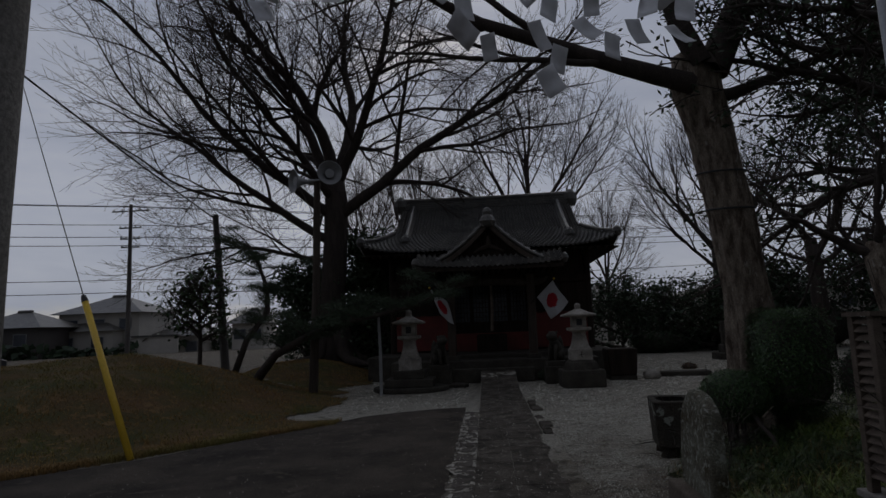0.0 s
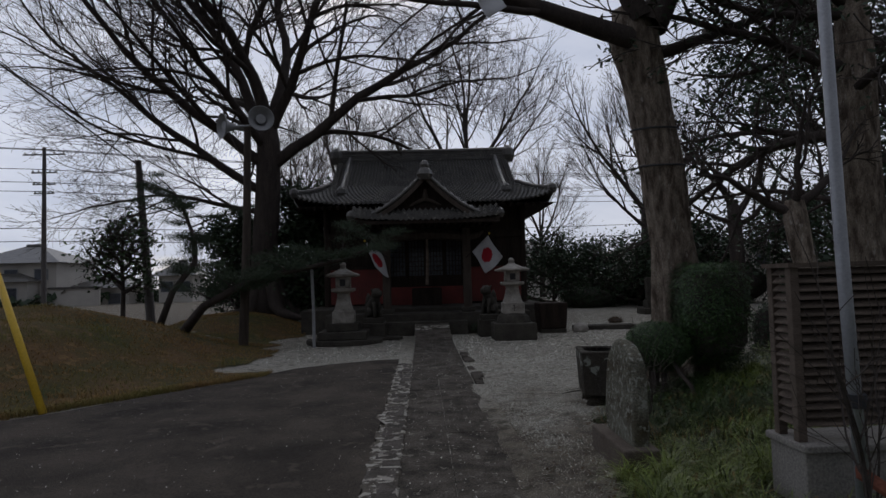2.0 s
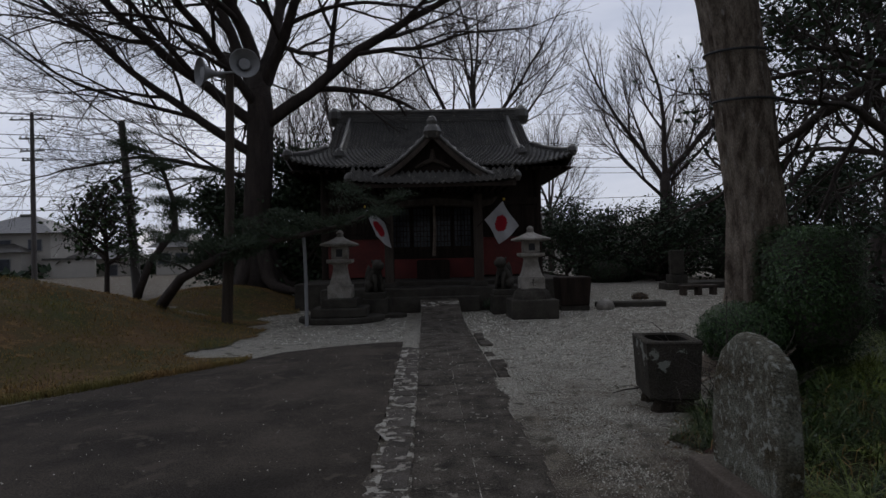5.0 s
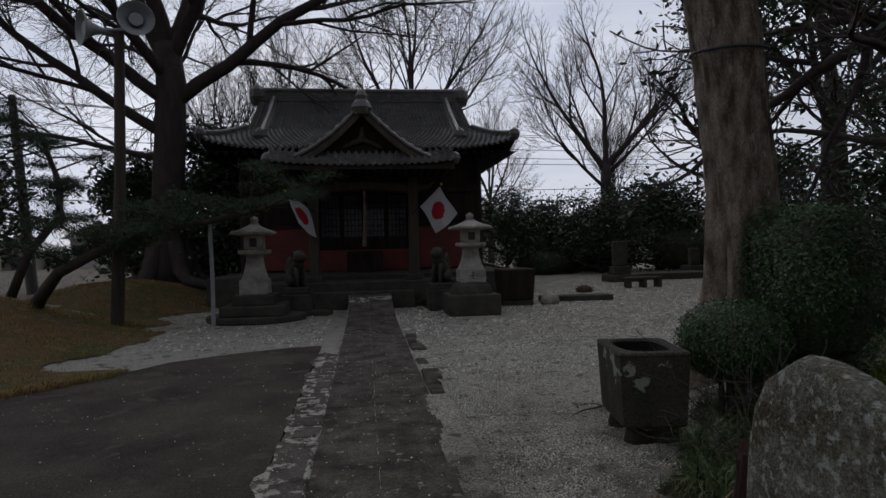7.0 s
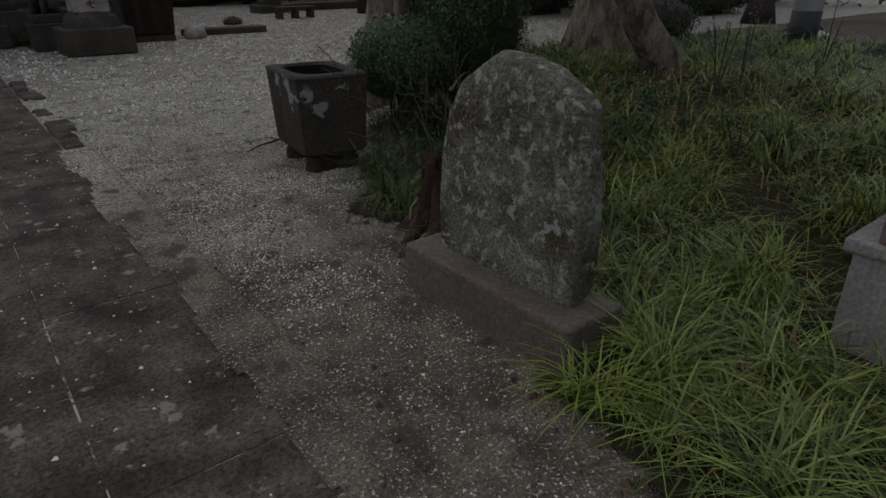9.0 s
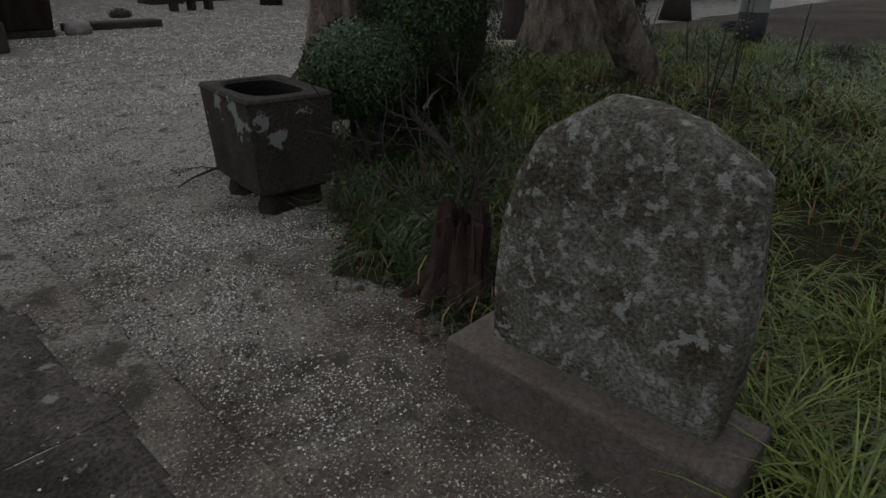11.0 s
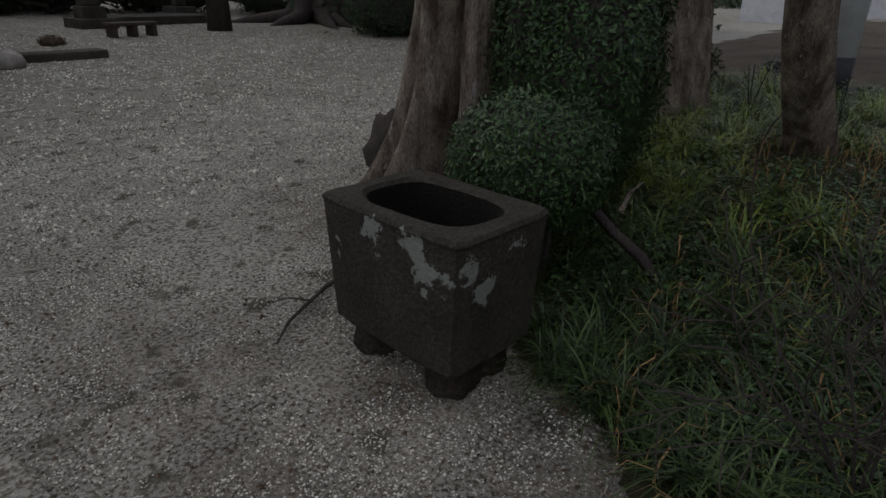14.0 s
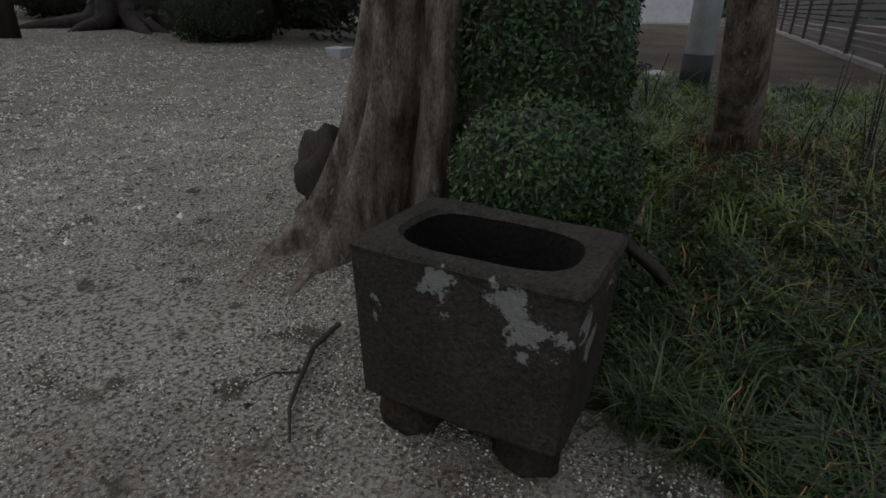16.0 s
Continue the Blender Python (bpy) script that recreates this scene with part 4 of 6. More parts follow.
def board():
    s = thing("louvred_board", 2.12, 6.18, 0, "weathered louvred panel on posts over a concrete footing", "notice board")
    bevelled(part("footing", Build().box(0.0, 1.25, -0.06, 0.34, 0, 0.39).box(-0.02, 1.28, -0.09, 0.37, 0.39, 0.44), M_CONCRETE, s, "pale concrete footing"), 0.01)
    for x in (0.0, 1.1):
        for y in (0.0, 0.22):
            bevelled(part("post", Build().box(x, x + 0.06, y, y + 0.06, 0.44, 1.58), M_SLATS, s), 0.006)
    part("top_rail", Build().box(-0.02, 1.18, -0.02, 0.30, 1.58, 1.61), M_SLATS, s)
    for k in range(19):
        z = 0.54 + 0.055 * k
        sl = Build().add([(0.06, -0.005, z), (1.1, -0.005, z), (1.1, 0.04, z + 0.035), (0.06, 0.04, z + 0.035), (0.06, -0.005, z + 0.008), (1.1, -0.005, z + 0.008), (1.1, 0.04, z + 0.043), (0.06, 0.04, z + 0.043)],
                         [(0, 3, 2, 1), (4, 5, 6, 7), (0, 1, 5, 4), (1, 2, 6, 5), (2, 3, 7, 6), (3, 0, 4, 7)])
        part("slat", sl, M_SLATS, s)
        sd = Build().add([(0.005, 0.06, z), (0.005, 0.22, z), (0.04, 0.22, z + 0.035), (0.04, 0.06, z + 0.035), (0.005, 0.06, z + 0.008), (0.005, 0.22, z + 0.008), (0.04, 0.22, z + 0.043), (0.04, 0.06, z + 0.043)],
                         [(0, 3, 2, 1), (4, 5, 6, 7), (0, 1, 5, 4), (1, 2, 6, 5), (2, 3, 7, 6), (3, 0, 4, 7)])
        part("side_slat", sd, M_SLATS, s)
    part("backing", Build().box(0.06, 1.1, 0.10, 0.12, 0.54, 1.57), M_DARKWOOD, s)


board()
pl = thing("metal_pole", 2.295, 5.9, 0, "tall thin grey steel pole beside the louvred board", "pole")
part("shaft", Build().tube([(0.04, 0, -0.05), (-0.01, 0.0, 1.6), (-0.03, 0, 3.2), (-0.07, 0, 5.6)], [0.040, 0.038, 0.036, 0.032], 14), M_STEEL, pl, smooth=True)
part("collar", Build().lathe([(0.06, 0.72), (0.06, 0.80)], 14, (0.02, 0, 0)), M_BLACK, pl, "dark band clamp")
rb = thing("leaning_plank", 2.16, 5.72, 0.0, "rust-red plank leaning beside the concrete footing", "plank")
part("plank_board", Build().add([(0, 0, 0.36), (0.02, 0.03, 0.42), (0.5, -0.3, 0.03), (0.48, -0.33, -0.03), (0.03, -0.02, 0.36), (0.05, 0.01, 0.42), (0.53, -0.32, 0.03), (0.51, -0.35, -0.03)],
                                 [(0, 3, 2, 1), (4, 5, 6, 7), (0, 1, 5, 4), (1, 2, 6, 5), (2, 3, 7, 6), (3, 0, 4, 7)]), M_RUST, rb)


V2 = lambda p: Vector((p[0], p[1]))


def torii():
    s = thing("torii_gate", AX - 0.05, 4.0, 0, "grey concrete torii gate over the paved path", "torii gate")
    for sx in (-1, 1):
        part("pillar", Build().tube([(sx * 1.92, 0, -0.05), (sx * 1.86, 0, 2.0), (sx * 1.78, 0, 3.7)], [0.135, 0.125, 0.115], 20), M_CONCRETE, s, "round concrete pillar", True)
        bevelled(part("pillar_foot", Build().lathe([(0.2, 0), (0.2, 0.2), (0.16, 0.25)], 20, (sx * 1.92, 0, 0)), M_CONCRETE, s), 0.01)
    bevelled(part("tie_beam", Build().box(-2.1, 2.1, -0.07, 0.07, 3.0, 3.2), M_CONCRETE, s), 0.01)
    bevelled(part("lintel", Build().box(-2.5, 2.5, -0.14, 0.14, 3.7, 3.88), M_CONCRETE, s), 0.02)
    bevelled(part("top_beam", Build().add([(-2.7, -0.18, 3.95), (2.7, -0.18, 3.95), (2.7, 0.18, 3.95), (-2.7, 0.18, 3.95), (-2.8, -0.2, 4.15), (2.8, -0.2, 4.15), (2.8, 0.2, 4.15), (-2.8, 0.2, 4.15), (0, -0.18, 3.88), (0, 0.18, 3.88), (0, -0.2, 4.06), (0, 0.2, 4.06)],
                                          [(0, 8, 10, 4), (8, 1, 5, 10), (3, 7, 11, 9), (9, 11, 6, 2), (4, 10, 11, 7), (10, 5, 6, 11), (0, 3, 9, 8), (8, 9, 2, 1), (0, 4, 7, 3), (1, 2, 6, 5)]), M_CONCRETE, s), 0.015)
    part("tablet", Build().box(-0.2, 0.2, -0.1, -0.06, 3.2, 3.7), M_CONCRETE, s)
    r = thing("straw_rope", AX - 0.05, 3.86, 3.06, "twisted straw rope hung across the gate", "rope")
    b = Build()
    for ph in (0, 2.1, 4.2):
        b.tube([(x, 0.02 * math.cos(x * 30 + ph), -0.10 * (1 - (x / 1.75) ** 2) + 0.02 * math.sin(x * 30 + ph)) for x in [-1.75 + 3.5 * k / 140 for k in range(141)]], 0.022, 6)
    part("twisted_strands", b, M_BLADEDRY, r)
    rng = random.Random(14)
    for (x0, x1, z1), n in (((-0.80, -0.77, 2.60), 5), ((-0.58, -0.55, 2.63), 5), ((-0.37, -0.08, 2.42), 8), ((0.02, 0.13, 2.30), 9), ((0.08, 0.28, 2.39), 8), ((0.36, 0.40, 2.45), 7), ((0.42, 0.52, 2.42), 7)):
        z0 = 2.965
        p = thing("paper_streamer", AX - 0.05 + x0, 3.86, z0, "white zigzag folded paper streamer hanging from the rope", "paper streamer", "paper streamers")
        for k in range(n):
            f0, f1 = k / n, (k + 1.05) / n
            dx, dz, off = x1 - x0, z1 - z0, 0.034 * (1 if k % 2 else -1)
            a = V2((dx * f0 + off, dz * f0))
            c = V2((dx * f1 + off * 0.2, dz * f1))
            side = V2((c.y - a.y, a.x - c.x)).normalized() * -rng.uniform(0.022, 0.032)
            ya, yc, tw = rng.uniform(-0.03, 0.03), rng.uniform(-0.03, 0.03), rng.uniform(-0.03, 0.03)
            rows = []
            for q in range(4):
                f = q / 3
                m = a.lerp(c, f)
                bow = 0.012 * math.sin(f * math.pi)
                rows.append([(m.x - side.x, ya + (yc - ya) * f + tw + bow, m.y - side.y), (m.x, ya + (yc - ya) * f + bow * 2, m.y), (m.x + side.x, ya + (yc - ya) * f - tw + bow, m.y + side.y)])
            thicken(part("paper_fold", Build().sheet(rows), M_PAPER, p, "", True), 0.002)


torii()

# guy wire with its yellow cover, and the prop of the pine
yb, yt = Vector((-5.18, 10.3, 0.05)), Vector((-6.3, 10.9, 2.24))
gw = thing("guy_wire", *yb, "steel guy wire with a yellow plastic cover, anchored in the turf", "guy wire")
yd = yt - yb
part("cover_tube", Build().tube([-yd * 0.02, yd * 0.5, yd * 0.98], [0.048, 0.048, 0.048], 12), M_YELLOW, gw, "yellow plastic cover", True)
part("cover_cap", Build().tube([yd * 0.975, yd * 1.02], [0.052, 0.035], 12), M_BLACK, gw)
part("wire", Build().tube([yd, yd * 4.6], 0.008, 5), M_WIRE, gw)

wp = thing("prop_post", -2.98, 17.45, 0, "thin pale post propping the long pine limb", "post")
part("shaft", Build().tube([(0, 0, -0.05), (0, 0, 1.0), (-0.03, 0, 1.98)], 0.038, 10), M_GREYPAINT, wp, "pale weathered shaft")
part("crosspiece", Build().box(-0.16, 0.10, -0.05, 0.05, 1.98, 2.04), M_DARKWOOD, wp)

# loudspeaker pole
lp = thing("loudspeaker_pole", -4.62, 17.6, 0.35, "wooden pole carrying two grey horn loudspeakers", "loudspeaker pole")
part("shaft", Build().tube([(-0.12, 0, -0.4), (0, 0, 2.5), (0.05, 0, 5.2)], [0.12, 0.1, 0.085], 12), M_PILLAR, lp, "dark wooden shaft")
part("bracket", Build().tube([(-0.30, -0.06, 5.16), (0.42, -0.1, 5.22)], 0.03, 8), M_GREYPAINT, lp)
for (cx, cy, cz), dv in (((-0.22, -0.08, 5.16), Vector((-0.78, -0.62, -0.04))), ((0.38, -0.12, 5.27), Vector((0.35, -0.93, 0.02)))):
    dv = dv.normalized()
    c0 = Vector((cx, cy, cz))
    sp = part("horn", Build().tube([c0 - dv * 0.1, c0 + dv * 0.02, c0 + dv * 0.16, c0 + dv * 0.27, c0 + dv * 0.34, c0 + dv * 0.36], [0.06, 0.065, 0.12, 0.20, 0.31, 0.315], 20, False), M_GREYPAINT, lp, "grey flared horn", True)
    thicken(sp, 0.012)
    part("driver", Build().tube([c0 - dv * 0.22, c0 - dv * 0.2, c0 - dv * 0.05], [0.05, 0.085, 0.075], 14), M_GREYPAINT, sp)
    part("throat_cone", Build().tube([c0 + dv * 0.1, c0 + dv * 0.30], [0.04, 0.12], 14), M_GREYPAINT, sp)


# ---- trees ----
def grow(b, p, d, length, r, level, rng, leaves, opt, limb=None):
    """One branch as a bending tapered tube, and its side branches."""
    nseg = opt["segs"][min(level, len(opt["segs"]) - 1)]
    pts, radii, q, dd = [Vector(p)], [r], Vector(p), Vector(d).normalized()
    end = r * (0.55 if level < opt["levels"] - 1 else 0.35)
    for i in range(nseg):
        w = opt["wander"]
        dd = (dd + Vector((rng.uniform(-w, w), rng.uniform(-w, w), rng.uniform(-w, w) + opt["rise"][min(level, len(opt["rise"]) - 1)] / nseg))).normalized()
        q = q + dd * (length / nseg)
        pts.append(q.copy())
        radii.append(max(opt["thin"], r + (end - r) * (i + 1) / nseg))
    target = b if level < opt["trunk_levels"] else leaves["twigs"]
    sides = 8 if r > 0.09 else 6 if r > 0.035 else 4 if r > 0.015 else 3
    target.tube(pts, radii, sides, False)
    if level >= opt["levels"]:
        leaves["tips"].append((pts[-1], dd))
        return
    kids = opt["kids"][min(level, len(opt["kids"]) - 1)]
    roll = rng.uniform(0, 6.28)
    for k in range(kids):
        f = opt["from"] + (1 - opt["from"]) * (k + rng.uniform(0.2, 0.8)) / kids
        i = min(int(f * nseg), nseg - 1)
        at = pts[i].lerp(pts[i + 1], f * nseg - i)
        axis = (pts[i + 1] - pts[i]).normalized()
        roll += 2.4 + rng.uniform(-0.4, 0.4)
        o = axis.orthogonal().normalized()
        o.rotate(Matrix.Rotation(roll, 3, axis))
        ang = radians(rng.uniform(*opt["angle"]))
        kd = axis * math.cos(ang) + o * math.sin(ang)
        grow(b, at, kd, length * rng.uniform(*opt["shorter"]) * (1.15 - 0.45 * f), max(opt["thin"], radii[i] * rng.uniform(0.42, 0.6)), level + 1, rng, leaves, opt)
    grow(b, pts[-1], dd, length * opt["on"], radii[-1] * 0.95, level + 1, rng, leaves, opt)


BARE = dict(levels=5, trunk_levels=2, segs=[6, 5, 4, 3, 2, 1], wander=0.13, rise=[0.10, 0.16, 0.2, 0.22, 0.2], kids=[4, 4, 4, 3, 3], angle=(24, 48), shorter=(0.55, 0.75), on=0.62, thin=0.007, **{"from": 0.25})


def tree(name, x, y, z, label, trunk, limbs, opt, seed, bark, roots=0, leaf=None, leaf_n=0, leaf_size=0.1, leaf_spread=0.4, sides=16, lumpy=0.08, group=""):
    """trunk: rows of (x, y, z, radius) from the base; limbs: rows of (start, way, length, radius)."""
    t = thing(name, x, y, z, label, "tree", group)
    rng = random.Random(seed)
    b = Build()
    b.tube([p[:3] for p in trunk], [p[3] for p in trunk], sides, True, lumpy)
    for k in range(roots):
        a = 2 * math.pi * k / roots + rng.uniform(-0.25, 0.25)
        r0, ln = trunk[0][3], rng.uniform(0.7, 1.25) * trunk[0][3] * 2.2
        pts = [(r0 * 0.55 * math.cos(a), r0 * 0.55 * math.sin(a), 0.9 * r0 * 2), (r0 * 0.95 * math.cos(a), r0 * 0.95 * math.sin(a), 0.42), (r0 * 1.35 * math.cos(a + 0.06), r0 * 1.35 * math.sin(a + 0.06), 0.14),
               ((r0 + ln * 0.65) * math.cos(a + 0.12), (r0 + ln * 0.65) * math.sin(a + 0.12), 0.03), ((r0 + ln) * math.cos(a + 0.16), (r0 + ln) * math.sin(a + 0.16), -0.05)]
        b.tube(pts, [r0 * 0.42, r0 * 0.36, r0 * 0.27, r0 * 0.16, 0.02], 9, False, 0.1)
    part("trunk", b, bark, t, "", True)
    extra = {"twigs": Build(), "tips": []}
    for p, d, ln, r in limbs:
        wood = Build()
        grow(wood, p, d, ln, r, 0, rng, extra, opt)
        part("limb", wood, M_BARKDARK, t, "", True)
    if extra["twigs"].f:
        tagged(part("twig_mass", extra["twigs"], M_TWIG, t), kind="stuff")
    if leaf:
        lb = Build()
        for k in range(leaf_n):
            p, d = rng.choice(extra["tips"])
            c = p + Vector((rng.gauss(0, leaf_spread), rng.gauss(0, leaf_spread), rng.gauss(0, leaf_spread * 0.6)))
            u = Vector((rng.gauss(0, 1), rng.gauss(0, 1), rng.gauss(0, 0.6))).normalized()
            w = u.orthogonal().normalized()
            w.rotate(Matrix.Rotation(rng.uniform(0, 6.28), 3, u))
            s = leaf_size * rng.uniform(0.6, 1.3)
            lb.add([c - u * s, c + w * s * 0.45, c + u * s, c - w * s * 0.45], [(0, 1, 2, 3)])
        tagged(part("crown", lb, leaf, t), kind="stuff")
    return t


M_BARKDARK = mat("dark_limb_bark", (0.070, 0.056, 0.048), (0.045, 0.037, 0.033), 2.0, 30, 0.95, 0.5, stretch=(3, 3, 0.8))
V = Vector
# the great spreading tree beyond the mound
ZO = {**BARE, "levels": 5, "kids": [5, 4, 4, 3, 2], "rise": [0.0, 0.02, -0.05, 0.0, 0.1], "thin": 0.0055, "wander": 0.18}
tree("bare_spreading_tree", -6.1, 25.3, 0.4, "huge leafless spreading tree beyond the grassy mound", [(-0.1, 0, -0.3, 0.72), (-0.05, 0, 0.8, 0.56), (0, 0, 2.5, 0.48), (0.1, 0, 4.5, 0.45), (0.2, 0, 6.2, 0.44), (0.1, 0, 7.4, 0.36)],
     [((0.0, 0, 4.6), (-0.85, -0.15, 0.42), 6.0, 0.17), ((0.1, 0, 5.6), (-0.8, -0.3, 0.62), 6.2, 0.2), ((0.1, 0, 6.6), (-0.55, 0.2, 0.85), 5.4, 0.24), ((0.1, 0, 7.2), (-0.2, -0.2, 1), 5.2, 0.26),
      ((0.15, 0, 7.2), (0.15, 0.2, 1), 5.2, 0.26), ((0.2, 0, 6.8), (0.55, -0.2, 0.8), 5.2, 0.22), ((0.25, 0, 5.6), (0.8, -0.15, 0.62), 6.2, 0.24), ((0.1, 0.1, 6.0), (-0.1, 0.8, 0.7), 4.8, 0.18),
      ((0.0, -0.2, 6.4), (-0.3, -0.75, 0.75), 4.6, 0.17), ((0, 0, 3.9), (-0.9, 0.1, 0.2), 3.8, 0.1)], ZO, 3, M_BARKDARK, 6)

# the leaning old tree beside the trough
RO = {**BARE, "levels": 5, "kids": [3, 3, 3, 3, 2], "rise": [0.05, 0.0, -0.05, -0.05, 0.0], "thin": 0.004, "wander": 0.16}
BT = (3.32, 10.70)
LEANING = [(0.0, 0, 0.5, 0.16), (-0.05, -0.05, 0.8, 0.16), (-0.10, -0.08, 1.8, 0.16), (-0.26, -0.15, 3.0, 0.16), (-0.46, -0.22, 4.1, 0.16), (-0.64, -0.3, 4.75, 0.3), (-0.68, -0.32, 5.2, 0.25)]
old_tree = tree("leaning_bare_tree", *BT, 0, "old leaning bare tree with buttress roots, ringed by wire", LEANING,
     [((-0.72, -0.5, 4.72), (-0.95, -0.05, 0.16), 3.0, 0.15), ((-0.6, -0.5, 5.0), (-0.55, 0.1, 0.9), 3.6, 0.16), ((-0.45, -0.45, 4.9), (0.45, 0.1, 1.0), 3.0, 0.22), ((-0.5, -0.4, 4.5), (0.7, 0.5, 0.5), 3.0, 0.09)], RO, 11, M_BARK, sides=8, lumpy=0.0)


def flared_trunk(parent):
    """A fluted trunk that spreads into buttress roots and runs out in surface roots."""
    b, n = Build(), 96
    lobes = [(0.35, 0.7), (1.15, 0.6), (1.85, 0.8), (2.42, 1.0), (2.82, 0.85), (3.72, 0.55), (4.55, 0.5), (5.6, 0.6)]
    zs = [-0.12, -0.02, 0.05, 0.12, 0.2] + [0.28 + 0.12 * k for k in range(38)] + [4.85]
    for z in zs:
        cx, cy = (float(np.interp(z, [p[2] for p in LEANING], [p[k] for p in LEANING])) for k in (0, 1))
        for j in range(n):
            a = 2 * math.pi * j / n
            f = sum(w * math.exp(-((math.atan2(math.sin(a - c), math.cos(a - c))) / 0.20) ** 2) for c, w in lobes)
            a_in = (0.13 * math.exp(-((a - 3.24 - 0.1 * z) / 0.11) ** 2) + 0.05 * math.exp(-((a - 2.63) / 0.07) ** 2)) * (1 - step(0.5, 2.4, z))
            r = 0.27 + 0.03 * step(0.9, 0.0, z) + 0.26 * f * math.exp(-max(z, 0) / 0.22) + 0.42 * f * math.exp(-max(z, 0) / 0.72) - a_in
            r += 0.020 * math.sin(a * 5 + z * 0.7) + 0.012 * math.sin(a * 11 + 1.3 * z) + 0.03 * noise.noise(V((math.cos(a) * 3, math.sin(a) * 3, z * 1.6))) + 0.014 * noise.noise(V((math.cos(a) * 9, math.sin(a) * 9, z * 5)))
            r += 0.05 * step(4.0, 4.8, z)
            b.v.append((cx + r * math.cos(a), cy + r * math.sin(a), z))
    for i in range(len(zs) - 1):
        for j in range(n):
            p, q = i * n + j, i * n + (j + 1) % n
            b.f.append((p, q, q + n, p + n))
    part("buttressed_trunk", b, M_BARK, parent, "fluted grey-brown trunk with buttress roots", True)
    rng = random.Random(12)
    for c, w in lobes:
        for k in (-0.12, 0.16):
            a = c + k
            ln = 0.25 + 0.3 * w * rng.random()
            part("surface_root", Build().tube([(0.45 * math.cos(a), 0.45 * math.sin(a), 0.06), (0.68 * math.cos(a + k), 0.68 * math.sin(a + k), 0.04), ((0.68 + ln * 0.6) * math.cos(a + k * 2), (0.68 + ln * 0.6) * math.sin(a + k * 2), 0.01),
                                               ((0.68 + ln) * math.cos(a + k * 1.5), (0.68 + ln) * math.sin(a + k * 1.5), -0.03)], [0.075, 0.05, 0.03, 0.012], 8, False, 0.15), M_BARK, parent, "", True)
    knob = Build()
    knob.lathe([(0.19 * math.cos(t), 0.24 * math.sin(t)) for t in [-1.45 + 2.9 * k / 12 for k in range(13)]], 20, (-0.14, 0.47, 0.33))
    knob.v = [tuple(V(p) + (V(p) - V((-0.14, 0.47, 0.33))) * (0.55 * noise.noise(V(p) * 7) + 0.25 * noise.noise(V(p) * 16))) for p in knob.v]
    part("root_knob", knob, M_BARKDARK, parent, "dark rotten burl on the root flare", True)


flared_trunk(old_tree)
for zz, cx, cy, rr in ((3.55, 2.96, 10.51, 0.315), (3.05, 3.05, 10.54, 0.315)):
    w = part("wire_band", Build().tube([(rr * math.cos(a), rr * math.sin(a), 0.03 * math.sin(a)) for a in [2 * math.pi * k / 24 for k in range(25)]], 0.014, 6, False), M_WIRE)
    w.matrix_world = pose(cx, cy, zz)
    tagged(w, "dark wire ring tied round the leaning trunk", "wire")

# bare trees behind the hall and to its side
FAR = {**BARE, "levels": 5, "kids": [4, 4, 3, 2, 2], "rise": [0.25, 0.3, 0.3, 0.2, 0.1], "angle": (20, 40), "thin": 0.007}
VASE = [((0, 0, 5.2), (-0.55, 0.1, 0.85), 4.6, 0.17), ((0, 0, 5.4), (0.5, 0, 0.9), 4.6, 0.17), ((0, 0, 5.5), (0.05, 0.4, 1), 4.8, 0.16), ((0, 0, 5.0), (0.75, -0.3, 0.6), 4.0, 0.13), ((0, 0, 4.8), (-0.8, -0.2, 0.6), 4.0, 0.13), ((0, 0, 5.5), (0.0, -0.3, 1), 4.8, 0.15)]
POST = [(0, 0, -0.2, 0.42), (0.03, 0, 1, 0.32), (0, 0, 3, 0.27), (0, 0, 5.5, 0.24)]
back = tree("bare_tree", 3.0, 42, 0, "leafless tree rising behind the hall roof", [(a, c, z * 1.35, r) for a, c, z, r in POST], [((a[0], a[1], a[2] * 1.35), d, ln * 1.2, r) for a, d, ln, r in VASE], FAR, 21, M_BARKDARK, group="bare trees round the precinct")
tree("bare_tree", 12.0, 35.5, 0, "leafless forked tree at the back of the precinct", [(0, 0, -0.2, 0.42), (0.0, 0, 2, 0.30), (0.1, 0, 4, 0.28), (0.1, 0, 5.4, 0.25)],
     [((0.1, 0, 5.2), (0.5, 0, 0.9), 4.0, 0.17), ((0.1, 0, 5.0), (-0.65, 0.1, 0.75), 4.2, 0.16), ((0.1, 0, 5.4), (0, 0.2, 1), 4.4, 0.16), ((0, 0, 4.2), (-0.8, -0.2, 0.5), 3.4, 0.1), ((0, 0, 4.8), (0.8, -0.2, 0.55), 3.4, 0.1)], FAR, 22, M_BARKDARK, group="bare trees round the precinct")
for k, (x, y, turn, sc) in enumerate(((-4.5, 44, 40, 0.8), (-9.5, 48, 130, 0.75), (9.5, 52, 200, 0.66), (17.5, 48, 75, 0.6))):
    c = copy_thing(back, pose(x, y, 0, 0, 0, turn))
    c.scale = (sc, sc, sc)
    c["label"] = "leafless tree in the row behind the hall"
